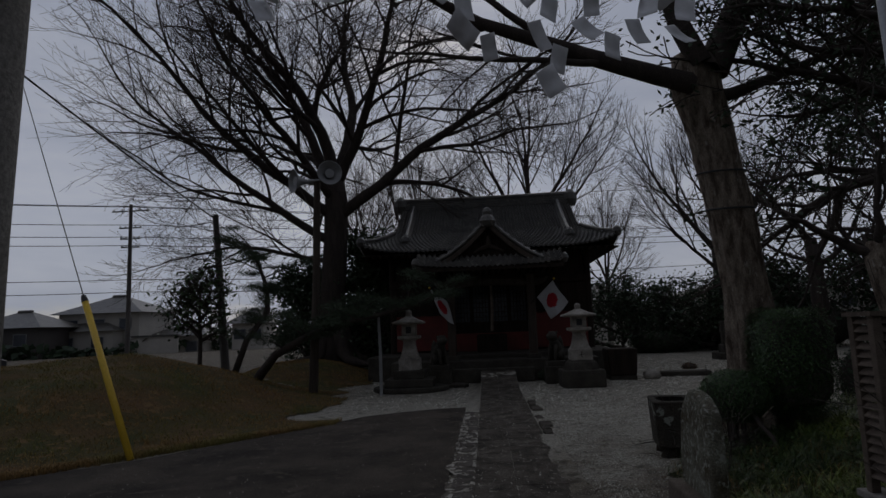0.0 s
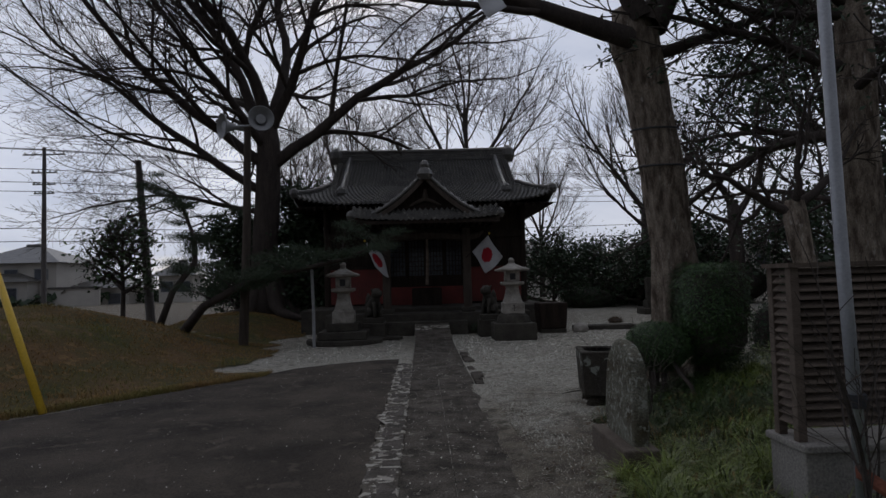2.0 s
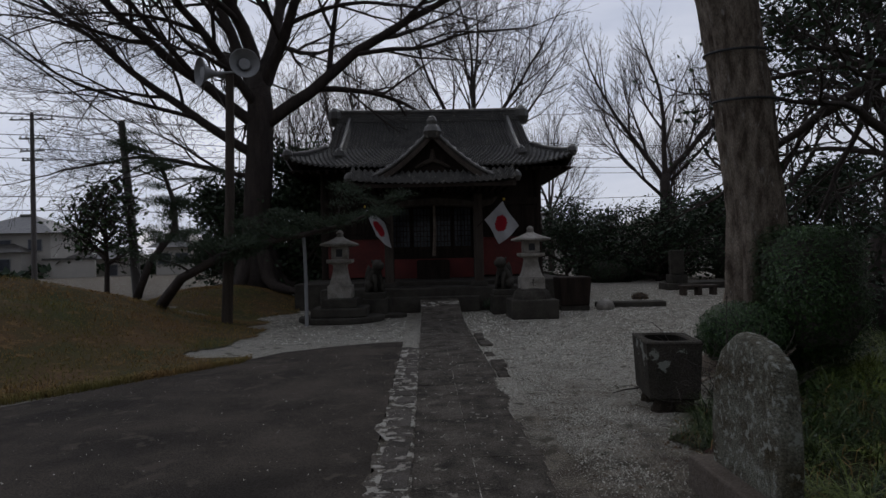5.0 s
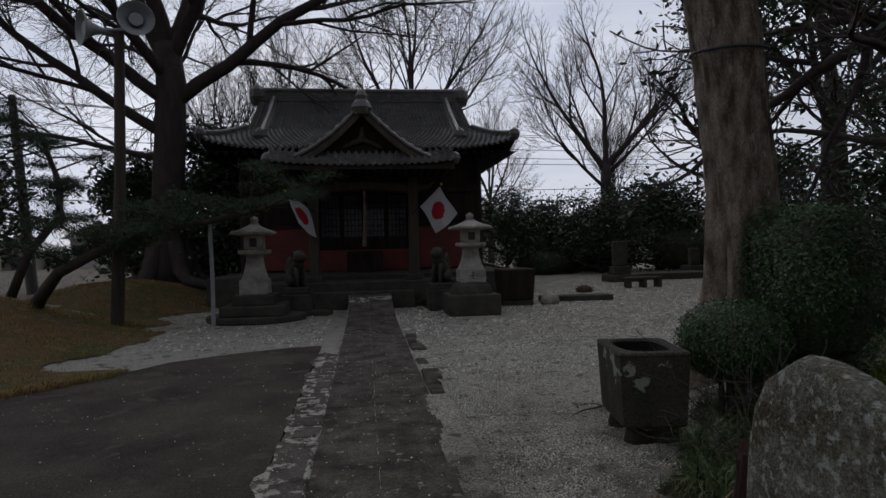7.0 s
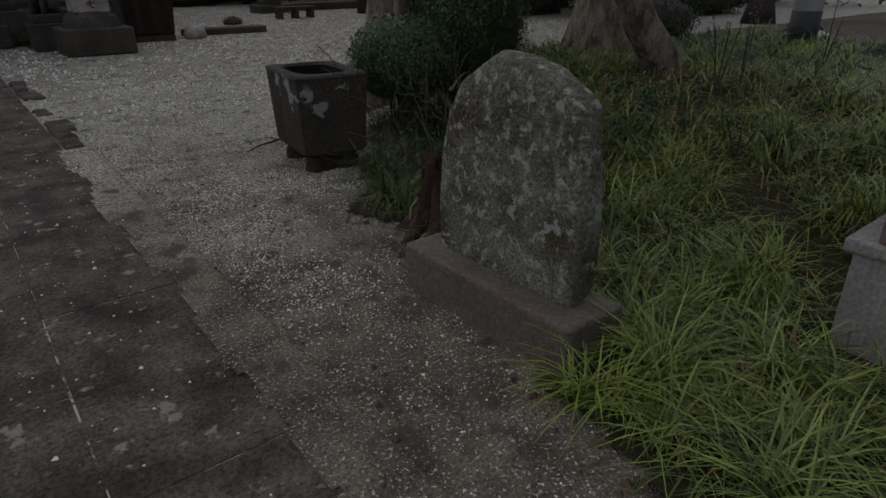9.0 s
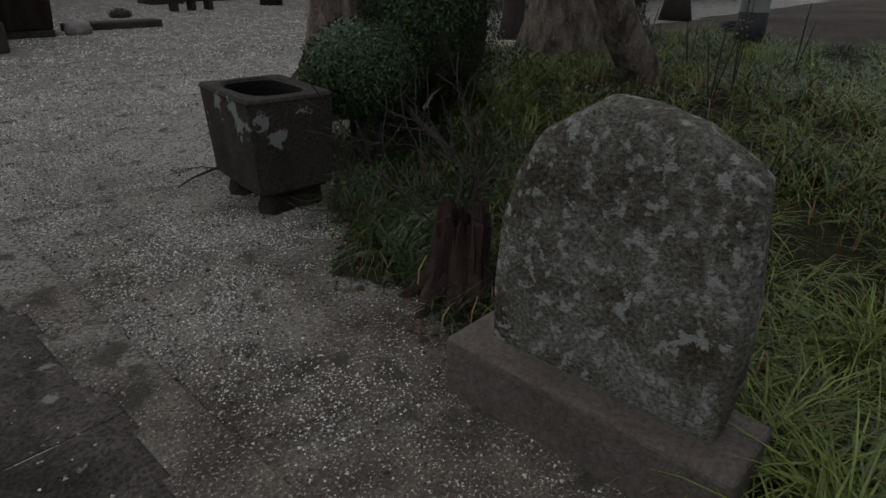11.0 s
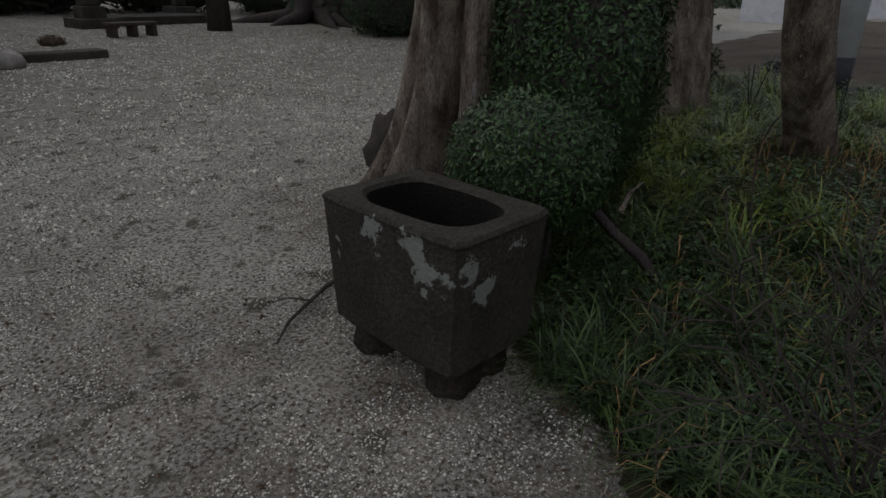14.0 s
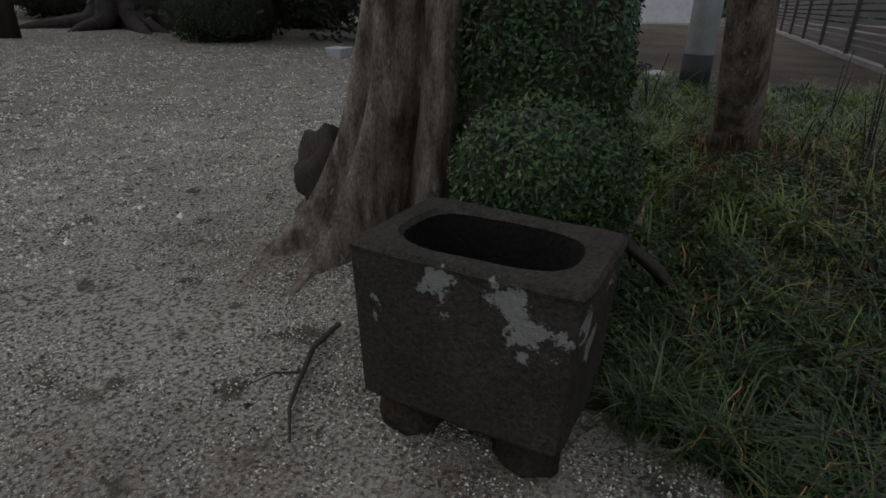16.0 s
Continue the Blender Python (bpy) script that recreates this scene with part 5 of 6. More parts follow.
# pollarded tree with sawn limbs
tree("pollarded_tree", 11.2, 24.2, 0, "dark pollarded tree with short sawn limbs", [(0, 0, -0.2, 0.34), (0, 0, 1.5, 0.26), (-0.05, 0, 3.2, 0.24), (-0.1, 0, 4.2, 0.2)],
     [((-0.1, 0, 4.0), (-0.45, 0, 1), 2.0, 0.14), ((-0.05, 0, 3.6), (0.5, -0.1, 0.9), 1.8, 0.14), ((0, 0, 3.3), (0.9, 0.1, 0.35), 2.4, 0.12), ((-0.1, 0, 3.4), (-0.8, 0.3, 0.3), 1.8, 0.08)], {**FAR, "levels": 4, "kids": [2, 3, 3, 2], "wander": 0.25}, 31, M_BARKDARK)
# far great trunk with spreading roots
tree("rooted_tree", 16.5, 25.5, 0, "broad dark trunk on spreading surface roots", [(0, 0, -0.2, 1.0), (0, 0, 0.6, 0.62), (0.05, 0, 2, 0.5), (0.0, 0, 4.5, 0.42), (0, 0, 7, 0.3)],
     [((0, 0, 5), (-0.7, -0.3, 0.7), 4, 0.18), ((0, 0, 6), (0.7, -0.1, 0.7), 4, 0.18), ((0, 0, 7), (0, 0.2, 1), 4.5, 0.22), ((0, 0, 6.2), (-0.2, 0.8, 0.7), 4, 0.16)], {**FAR, "levels": 4}, 33, M_BARKDARK, 12, M_LEAFDARK, 9000, 0.13, 0.45)

EVER = {**BARE, "levels": 3, "kids": [5, 4, 3], "rise": [0.1, 0.1, 0.1, 0.1], "wander": 0.2, "thin": 0.01, "angle": (30, 60)}


def evergreen(x, y, z, h, r, seed, n, label, size=0.11, spread=0.38, leaf=None, low=0.3):
    limbs = []
    rng = random.Random(seed)
    k = 14
    for i in range(k):
        f = low + (1 - low) * i / (k - 1)
        a = i * 2.4 + rng.uniform(-0.4, 0.4)
        ln = r * (1.05 - 0.6 * f) * rng.uniform(0.42, 0.72)
        limbs.append(((0, 0, h * f * 0.86), (math.cos(a), math.sin(a), 0.15 + 0.7 * f), ln, 0.035 + 0.09 * (1 - f)))
    return tree("evergreen_tree", x, y, z, label, [(0, 0, -0.2, 0.034 * h), (0.01, 0, 0.25, 0.024 * h), (0.03, 0, h * 0.3, 0.021 * h), (-0.04, 0, h * 0.6, 0.016 * h), (0, 0, h * 0.88, 0.01 * h)], limbs, EVER, seed, M_BARKDARK, 0, leaf or M_LEAFDARK, n, size, spread, 10, group="evergreens of the grove")


# evergreens: the dark grove, the hall's neighbours, and small ones by the poles
evergreen(9.65, 13.95, 0.1, 8.5, 4.8, 51, 2600, "tall dark evergreen with heavy drooping boughs", 0.065, 0.2)
evergreen(15.5, 20.0, 0, 5.5, 4.6, 52, 9000, "dark evergreen at the edge of the grove", 0.13, 0.4, low=0.1)
evergreen(13.6, 12.6, 0.4, 10.0, 4.6, 59, 3500, "tall dark evergreen over the lane", 0.075, 0.24)
evergreen(19.0, 33.0, 0, 5.0, 4.6, 53, 9000, "dense dark evergreen behind the clearing", 0.13, 0.5, low=0.02)
evergreen(14.2, 34.5, 0, 3.4, 3.6, 54, 7000, "low dense evergreen behind the clearing", 0.13, 0.5, low=0.02)
evergreen(6.4, 33.5, 0, 3.3, 2.6, 154, 6000, "ragged evergreen close behind the hall", 0.09, 0.42, low=0.02)
evergreen(10.6, 33.0, 0, 3.2, 2.8, 155, 6000, "ragged evergreen at the back of the clearing", 0.09, 0.42, low=0.02)
evergreen(9.0, 36.0, 0, 3.0, 2.6, 55, 3000, "ragged evergreen beside the hall", 0.12, 0.42, low=0.02)
evergreen(23.0, 26.0, 0, 5.0, 4.4, 151, 8000, "dense dark evergreen beyond the clearing", 0.14, 0.5, low=0.02)
evergreen(25.0, 19.0, 0, 4.6, 4.4, 152, 8000, "dense dark evergreen beyond the clearing", 0.14, 0.5, low=0.02)
evergreen(20.5, 22.5, 0, 6.5, 4.2, 153, 7000, "tall dark evergreen beyond the clearing", 0.14, 0.5, low=0.02)
evergreen(-5.0, 26.8, 0.2, 5.0, 2.4, 56, 14000, "dark evergreen close to the hall", 0.10, 0.30, low=0.03)
evergreen(-7.6, 26.8, 0.3, 4.0, 2.0, 57, 8000, "dark low evergreen below the spreading tree", 0.10, 0.25, low=0.02)
evergreen(-12.9, 28.6, 0.1, 4.3, 2.2, 58, 1500, "small glossy evergreen beside the utility pole", 0.12, 0.25, M_LEAF, low=0.35)


def pine():
    t = thing("pine_tree", -6.6, 18.2, 0.55, "low leaning pine with one long horizontal limb on a prop", "tree")
    b = Build()
    rng = random.Random(77)
    main = [(0.0, 0.2, -0.3), (0.55, -0.6, 0.1), (1.05, -1.0, 0.55), (1.9, -1.0, 1.0), (2.8, -1.0, 1.28), (3.6, -0.9, 1.42), (4.5, -0.8, 1.62), (5.3, -0.7, 2.0)]
    b.tube(main, [0.13, 0.12, 0.10, 0.085, 0.07, 0.055, 0.04, 0.015], 10, True, 0.12)
    second = [(-0.9, 1.2, 0.0), (-0.6, 1.3, 0.9), (-0.1, 1.6, 1.7), (-0.2, 1.9, 2.4), (-0.6, 2.2, 3.2), (-0.9, 2.3, 3.8)]
    b.tube(second, [0.10, 0.09, 0.08, 0.065, 0.045, 0.02], 10, True, 0.12)
    tips = []
    for base, n, reach in ((main[2:], 34, 0.9), (second[1:], 26, 1.5)):
        for k in range(n):
            i = rng.randrange(len(base) - 1)
            p = V(base[i]).lerp(V(base[i + 1]), rng.random())
            d = V((rng.uniform(-1, 1), rng.uniform(-1, 1), rng.uniform(-0.05, 0.5))).normalized()
            q = p + d * rng.uniform(0.35, reach)
            b.tube([p, p.lerp(q, 0.5) + V((0, 0, 0.05)), q], [0.025, 0.018, 0.009], 5, False)
            tips += [p.lerp(q, 0.6), q, q + V((rng.uniform(-0.2, 0.2), rng.uniform(-0.2, 0.2), 0.06))]
    part("trunk", b, M_BARKDARK, t, "", True)
    lb = Build()
    for p in tips:
        for k in range(150):
            c = p + V((rng.gauss(0, 0.15), rng.gauss(0, 0.15), rng.gauss(0, 0.05)))
            d = V((rng.uniform(-1, 1), rng.uniform(-1, 1), rng.uniform(0.0, 1))).normalized() * 0.11
            w = d.orthogonal().normalized() * 0.007
            lb.add([c - w, c + w, c + d], [(0, 1, 2)])
    tagged(part("needles", lb, M_NEEDLE, t), kind="stuff")


pine()


# ---- clipped bushes, weeds, grass ----
def bush(name, x, y, z, hx, hy, hz, power, n, size, label, leaf, seed):
    """A clipped bush: a dark closed core on short stems under a skin of many small leaves."""
    t = thing(name, x, y, z, label, "bush")
    rng = random.Random(seed)
    p = power

    def on(u, v, k):
        cx, cy, cz = math.cos(u) * math.cos(v), math.sin(u) * math.cos(v), math.sin(v)
        q = (abs(cx) ** p + abs(cy) ** p + abs(cz) ** p) ** (-1 / p) * k
        w = 1 + 0.07 * noise.noise(V((cx * 3 + x, cy * 3, cz * 3)))
        return V((cx * q * hx * w, cy * q * hy * w, hz + cz * q * hz * w))
    # Closed shell at 0.86 of the outline, in the dark twig colour.
    b = Build()
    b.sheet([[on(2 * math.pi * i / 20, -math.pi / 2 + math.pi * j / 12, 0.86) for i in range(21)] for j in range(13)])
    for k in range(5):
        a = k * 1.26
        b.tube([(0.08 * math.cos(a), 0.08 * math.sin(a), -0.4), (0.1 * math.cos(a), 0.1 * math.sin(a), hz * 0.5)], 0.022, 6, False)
    part("heart", b, M_TWIG, t, "dark closed core on short stems")
    lb = Build()
    for k in range(n):
        u, v = rng.uniform(0, 2 * math.pi), math.asin(rng.uniform(-0.95, 1))
        c = on(u, v, rng.uniform(0.85, 1.03))
        d = (c - V((0, 0, hz))).normalized()
        w = (d.orthogonal().normalized())
        w.rotate(Matrix.Rotation(rng.uniform(0, 6.28), 3, d))
        w = (w + d * rng.uniform(-0.1, 0.8)).normalized()
        s = size * rng.uniform(0.6, 1.25)
        side = w.cross(d).normalized() * s * 0.42
        tip = c + w * s * 2
        m = c + w * s * 0.9 + d * s * 0.12
        lb.add([c, m + side, tip, m - side], [(0, 1, 2, 3)])
    tagged(part("foliage", lb, leaf, t), kind="stuff")


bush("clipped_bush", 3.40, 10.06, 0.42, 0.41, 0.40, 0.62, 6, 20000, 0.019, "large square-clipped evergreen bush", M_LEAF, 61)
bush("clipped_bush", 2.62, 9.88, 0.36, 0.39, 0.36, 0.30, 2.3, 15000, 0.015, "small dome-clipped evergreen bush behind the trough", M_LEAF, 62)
for k, (x, y, hx, hz, n) in enumerate(((8.0, 33.0, 1.4, 0.55, 3200), (11.0, 36.5, 2.4, 0.7, 4800), (15.2, 33.0, 2.2, 1.1, 4800), (18.6, 30.5, 2.2, 1.0, 4800), (-5.4, 28.8, 1.6, 1.2, 4000), (22, 22.5, 2.4, 1.1, 4800), (14.5, 20.5, 1.8, 0.8, 4200), (18.5, 17.0, 2.0, 0.8, 4200))):
    bush("thicket", x, y, height(x, y) - 0.1, hx, hx * 0.6, hz, 2.4, int(n * 1.5), 0.05, "dense dark evergreen undergrowth at the precinct's edge", M_LEAFDARK, 160 + k)


def weed(x, y, h, n, seed):
    t = thing("tall_weed", x, y, height(x, y), "upright weed with small glossy leaves among the grass", "weed", "tall weeds")
    rng, lb = random.Random(seed), Build()
    for k in range(n):
        a = rng.uniform(0, 6.28)
        tip = V((0.18 * math.cos(a) * rng.random(), 0.18 * math.sin(a) * rng.random(), h * rng.uniform(0.7, 1.0)))
        part("stem", Build().tube([(0, 0, -0.02), tip * 0.5, tip], [0.005, 0.004, 0.002], 5, False), M_TWIG, t)
        for i in range(26):
            f = 0.25 + 0.75 * i / 26
            c, b2 = tip * f, i * 2.4
            d = V((math.cos(b2), math.sin(b2), rng.uniform(0.1, 0.7))).normalized() * rng.uniform(0.022, 0.04)
            w = d.cross(V((0, 0, 1))).normalized() * 0.009
            lb.add([c, c + d * 0.5 + w, c + d, c + d * 0.5 - w], [(0, 1, 2, 3)])
    tagged(part("leaf_mass", lb, M_LEAF, t), kind="stuff")


for k, (x, y, h, n) in enumerate(((4.6, 8.25, 0.75, 3), (4.35, 8.3, 0.6, 4), (5.9, 8.2, 0.6, 3), (6.0, 9.6, 0.5, 4), (5.4, 8.9, 0.45, 3), (3.4, 7.6, 0.35, 3))):
    weed(x, y, h, n, 200 + k)
bush("weedy_bush", 6.9, 10.6, 0.4, 0.5, 0.5, 0.3, 2, 1200, 0.03, "low shrub at the edge of the lane", M_LEAFDARK, 64)
bush("weedy_bush", 4.9, 11.3, 0.2, 0.3, 0.3, 0.45, 2, 1200, 0.03, "upright shrub beside the clipped bush", M_LEAFDARK, 65)


def blades(name, spots, material, label, category):
    """spots: rows of (x, y, length, lean, width). Each blade bends over."""
    b, rng = Build(), random.Random(len(spots))
    for x, y, ln, lean, wd in spots:
        a = rng.uniform(0, 6.283)
        z = height(x, y)
        ca, sa = math.cos(a), math.sin(a)
        wx, wy = -sa * wd / 2, ca * wd / 2
        h1, h2, h3 = ln * 0.5, ln * (0.86 - 0.22 * lean), ln * (1.0 - 0.75 * lean)
        o1, o2, o3 = ln * 0.10 * lean, ln * 0.38 * lean, ln * 0.72 * lean
        b.add([(x - wx, y - wy, z), (x + wx, y + wy, z), (x + ca * o1 + wx, y + sa * o1 + wy, z + h1), (x + ca * o1 - wx, y + sa * o1 - wy, z + h1),
               (x + ca * o2 + wx * 0.7, y + sa * o2 + wy * 0.7, z + h2), (x + ca * o2 - wx * 0.7, y + sa * o2 - wy * 0.7, z + h2), (x + ca * o3, y + sa * o3, z + h3)],
              [(0, 1, 2, 3), (3, 2, 4, 5), (5, 4, 6)])
    return tagged(part(name, b, material), label, category, kind="stuff")


def clear_of(x, y):
    """Free of stone, trough, stump, bushes and trunk."""
    return not (1.15 < x < 1.55 and 6.9 < y < 7.95) and math.hypot(x - 1.84, y - 9.9) > 0.42 and math.hypot(x - 1.72, y - 8.27) > 0.14 and math.hypot(x - BT[0], y - BT[1]) > 0.6 and not (1.95 < x < 3.4 and 6.0 < y < 6.6)


def tufts(name, spots, material, label):
    """spots: rows of (x, y, blades, length). Blades spring from a crown, arch outwards and hang over."""
    b, rng = Build(), random.Random(len(spots))
    for x, y, n, ln in spots:
        comb = rng.uniform(0, 6.283)
        for k in range(n):
            a = rng.gauss(comb, 1.3)
            ca, sa = math.cos(a), math.sin(a)
            ox, oy = x + rng.gauss(0, 0.028), y + rng.gauss(0, 0.028)
            z = height(ox, oy) - 0.005
            q, wd, out = ln * rng.uniform(0.55, 1.15), rng.uniform(0.0035, 0.008), rng.uniform(0.6, 1.25)
            wx, wy = -sa * wd / 2, ca * wd / 2
            pts = []
            for f, w in ((0.0, 0.8), (0.3, 1.0), (0.6, 0.9), (0.85, 0.6), (1.0, 0.0)):
                r = q * out * (0.15 * f + 0.72 * f * f)
                h = q * ((1.0 - 0.12 * out) * f - out * (0.18 + 0.42 * out) * f ** 2.4)
                pts.append((ox + ca * r, oy + sa * r, z + max(h, 0.004), w))
            v = []
            for px, py, pz, w in pts[:-1]:
                v += [(px - wx * w, py - wy * w, pz), (px + wx * w, py + wy * w, pz)]
            v.append(pts[-1][:3])
            b.add(v, [(0, 1, 3, 2), (2, 3, 5, 4), (4, 5, 7, 6), (6, 7, 8)])
    return tagged(part(name, b, material), label, "grass", kind="stuff")


def sedge_share(x, y):
    """How far the dark sedge, darkened for tree shade too, has the ground: all round the trough and stump, little in
    the open weeds.
    """
    s = step(7.5, 8.6, y) * (1 - 0.75 * step(2.9, 3.9, x + 0.5 * noise.noise(V((x, y, 6))))) * (1 - 0.6 * step(9.9, 11.2, y))
    return min(max(s + 0.25 * noise.noise(V((x * 1.5, y * 1.5, 2))), 0.04), 0.97)


green, sedge, low = [], [], []
tries = 0
while len(green) + len(sedge) < 2300 and tries < 60000:
    tries += 1
    x, y = rnd.uniform(0.8, 8.4), rnd.uniform(2.5, 11.6)
    if rnd.random() > 1.0 / (1 + 0.10 * math.hypot(x - 2, y - 8) ** 2) + 0.12:
        continue
    if x < verge_x(y) + ragged(x, y, 2.2, 0.15) + 0.04 or not clear_of(x, y) or noise.noise(V((x * 1.3, y * 1.3, 9))) < -0.32:
        continue
    n, ln = rnd.randint(16, 34), rnd.uniform(0.17, 0.40)
    (sedge if rnd.random() < sedge_share(x, y) else green).append((x, y, n, ln))
for cx, cy in ((1.42, 6.75), (1.3, 6.5), (1.55, 6.3), (1.75, 6.6), (1.9, 7.2), (1.62, 6.95), (1.2, 6.25), (2.2, 6.9), (2.5, 7.6), (1.35, 6.0)):
    green += [(cx + rnd.gauss(0, 0.06), cy + rnd.gauss(0, 0.06), 34, rnd.uniform(0.32, 0.46)) for k in range(4)]
for cx, cy in ((1.9, 9.15), (1.95, 8.75), (1.9, 8.4), (2.2, 9.3), (1.78, 8.62), (2.0, 8.05), (1.72, 8.85), (2.35, 9.1), (1.98, 9.38), (2.28, 9.5)):
    sedge += [(cx + rnd.gauss(0, 0.05), cy + rnd.gauss(0, 0.05), 34, rnd.uniform(0.26, 0.40)) for k in range(3)]
tufts("long_grass", green, M_BLADE, "long arching green grass tufts in the verge")
tufts("sedge_tufts", sedge, M_SEDGE, "dark green arching sedge round trough and stump, tree shade in its colour")
while len(low) < 15000:
    x, y = rnd.uniform(0.9, 8.3), rnd.uniform(2.5, 11.6)
    if x > verge_x(y) + ragged(x, y, 2.2, 0.15) - 0.05 and clear_of(x, y):
        low.append((x, y, rnd.uniform(0.05, 0.15), rnd.uniform(0.7, 1.25), rnd.uniform(0.003, 0.006)))
# The shade-darkened blade colour makes the gaps between tufts dark.
blades("low_grass", low, M_SEDGE, "short weedy grass between the tufts", "grass")


def ground_leaves():
    """Small creeping leaves under the weeds behind the trough."""
    b, rng = Build(), random.Random(27)
    for k in range(9000):
        x, y = rng.uniform(1.9, 4.4), rng.uniform(8.3, 10.2)
        if x < verge_x(y) + 0.15 or not clear_of(x, y) or noise.noise(V((x * 1.8, y * 1.8, 3))) < -0.15:
            continue
        c = V((x, y, height(x, y) + rng.uniform(0.02, 0.13)))
        u = V((rng.gauss(0, 1), rng.gauss(0, 1), rng.gauss(0, 0.35))).normalized() * rng.uniform(0.010, 0.022)
        w = u.cross(V((rng.gauss(0, 0.3), rng.gauss(0, 0.3), 1))).normalized() * u.length * 0.6
        b.add([c - u, c + w, c + u, c - w], [(0, 1, 2, 3)])
    tagged(part("creeping_leaves", b, M_LEAF), "dark creeping ground leaves under the weeds", "ground cover", kind="stuff")


ground_leaves()
dry = []
for k in range(130000):
    x, y = rnd.uniform(-15.6, -3.3), rnd.uniform(8.3, 27)
    if on_mound(x, y) and rnd.random() < 0.75:
        lush = 1 + 0.9 * max(-0.4, noise.noise(V((x * 1.1, y * 1.1, 13))))
        dry.append((x, y, rnd.uniform(0.03, 0.10) * lush, rnd.uniform(0.5, 1.25), rnd.uniform(0.005, 0.012)))
for k in range(5000):
    f = rnd.uniform(0, 1)
    x = -6.4 + 3.4 * f
    y = 11.15 + (x + 4.41) * 1.15 + rnd.gauss(0.22, 0.12)
    dry.append((x, y, rnd.uniform(0.05, 0.15), rnd.uniform(0.5, 1.2), rnd.uniform(0.004, 0.009)))
blades("mound_grass", dry, M_TURF, "short dry brown grass over the mound", "grass")
dead = []
for k in range(1700):
    x, y = rnd.uniform(1.0, 5), rnd.uniform(5.5, 9.3)
    if x > verge_x(y) and clear_of(x, y):
        dead.append((x, y, rnd.uniform(0.12, 0.25), rnd.uniform(0.9, 1.25), rnd.uniform(0.004, 0.008)))
blades("dead_grass", dead, M_BLADEDRY, "withered straw-coloured blades among the green", "grass")


def sapling():
    """The thin leafless shrub between trough and stump."""
    t = thing("leafless_shrub", 1.92, 8.42, 0.02, "thin leafless thorny shrub behind the stump", "shrub")
    twigs, rng = Build(), random.Random(5)
    o = {**BARE, "levels": 2, "trunk_levels": 1, "segs": [6, 5, 4], "kids": [5, 3], "wander": 0.28, "rise": [0.05, 0.05, 0], "thin": 0.0025, "angle": (30, 65)}
    for d, ln in (((-0.05, 0.55, 0.85), 0.62), ((0.0, 0.2, 1.0), 0.6), ((0.3, 0.15, 0.9), 0.55), ((0.2, -0.15, 0.9), 0.5), ((0.4, 0.4, 0.8), 0.5)):
        b = Build()
        grow(b, (0, 0, 0), d, ln, 0.007, 0, rng, {"twigs": twigs, "tips": []}, o)
        part("stem", b, M_BARKDARK, t)
    tagged(part("twig_mass", twigs, M_BARKDARK, t), kind="stuff")


sapling()
br = thing("fallen_branch", 1.80, 10.54, 0.012, "thin dark fallen branch on the gravel", "branch")
part("stick", Build().tube([(-0.28, -0.14, 0.004), (-0.14, -0.05, 0.010), (0.0, 0.0, 0.012), (0.2, 0.06, 0.02), (0.39, 0.05, 0.03)], [0.004, 0.007, 0.009, 0.011, 0.012], 7), M_TWIG, br)
part("side_twig", Build().tube([(0.05, 0.01, 0.015), (0.0, 0.10, 0.02), (-0.08, 0.15, 0.01)], [0.006, 0.004, 0.002], 5), M_TWIG, br)
lg = thing("dead_limb", 2.72, 9.65, 0.55, "weathered broken limb leaning in the weeds behind the trough", "branch")
part("broken_wood", Build().tube([(-0.05, 0.12, -0.03), (0.0, 0.0, -0.06), (0.03, -0.13, -0.19), (0.09, -0.26, -0.30), (0.10, -0.38, -0.44)], [0.010, 0.026, 0.024, 0.028, 0.02], 9, True, 0.5), M_BARKDARK, lg, "", True)
part("snag", Build().tube([(0.05, -0.15, -0.10), (0.12, -0.16, -0.02), (0.16, -0.20, 0.03)], [0.014, 0.009, 0.003], 6), M_BARK, lg)


def board_sapling():
    """The slender leafless sapling in front of the louvred board."""
    t = thing("leafless_sapling", 2.22, 5.66, 0, "slender leafless sapling in front of the louvred board", "shrub")
    rng, twigs = random.Random(19), Build()
    o = {**BARE, "levels": 2, "trunk_levels": 1, "segs": [7, 5, 3], "kids": [5, 3], "wander": 0.16, "rise": [0.25, 0.2, 0.1], "thin": 0.0022, "angle": (25, 55)}
    for d, ln, r in (((-0.12, 0.05, 1), 1.0, 0.020), ((-0.35, 0.0, 1), 0.85, 0.010), ((0.2, 0.1, 1), 0.8, 0.010)):
        b = Build()
        grow(b, (0, 0, -0.02), d, ln, r, 0, rng, {"twigs": twigs, "tips": []}, o)
        part("stem", b, M_TWIG, t)
    tagged(part("twig_mass", twigs, M_TWIG, t), kind="stuff")


board_sapling()

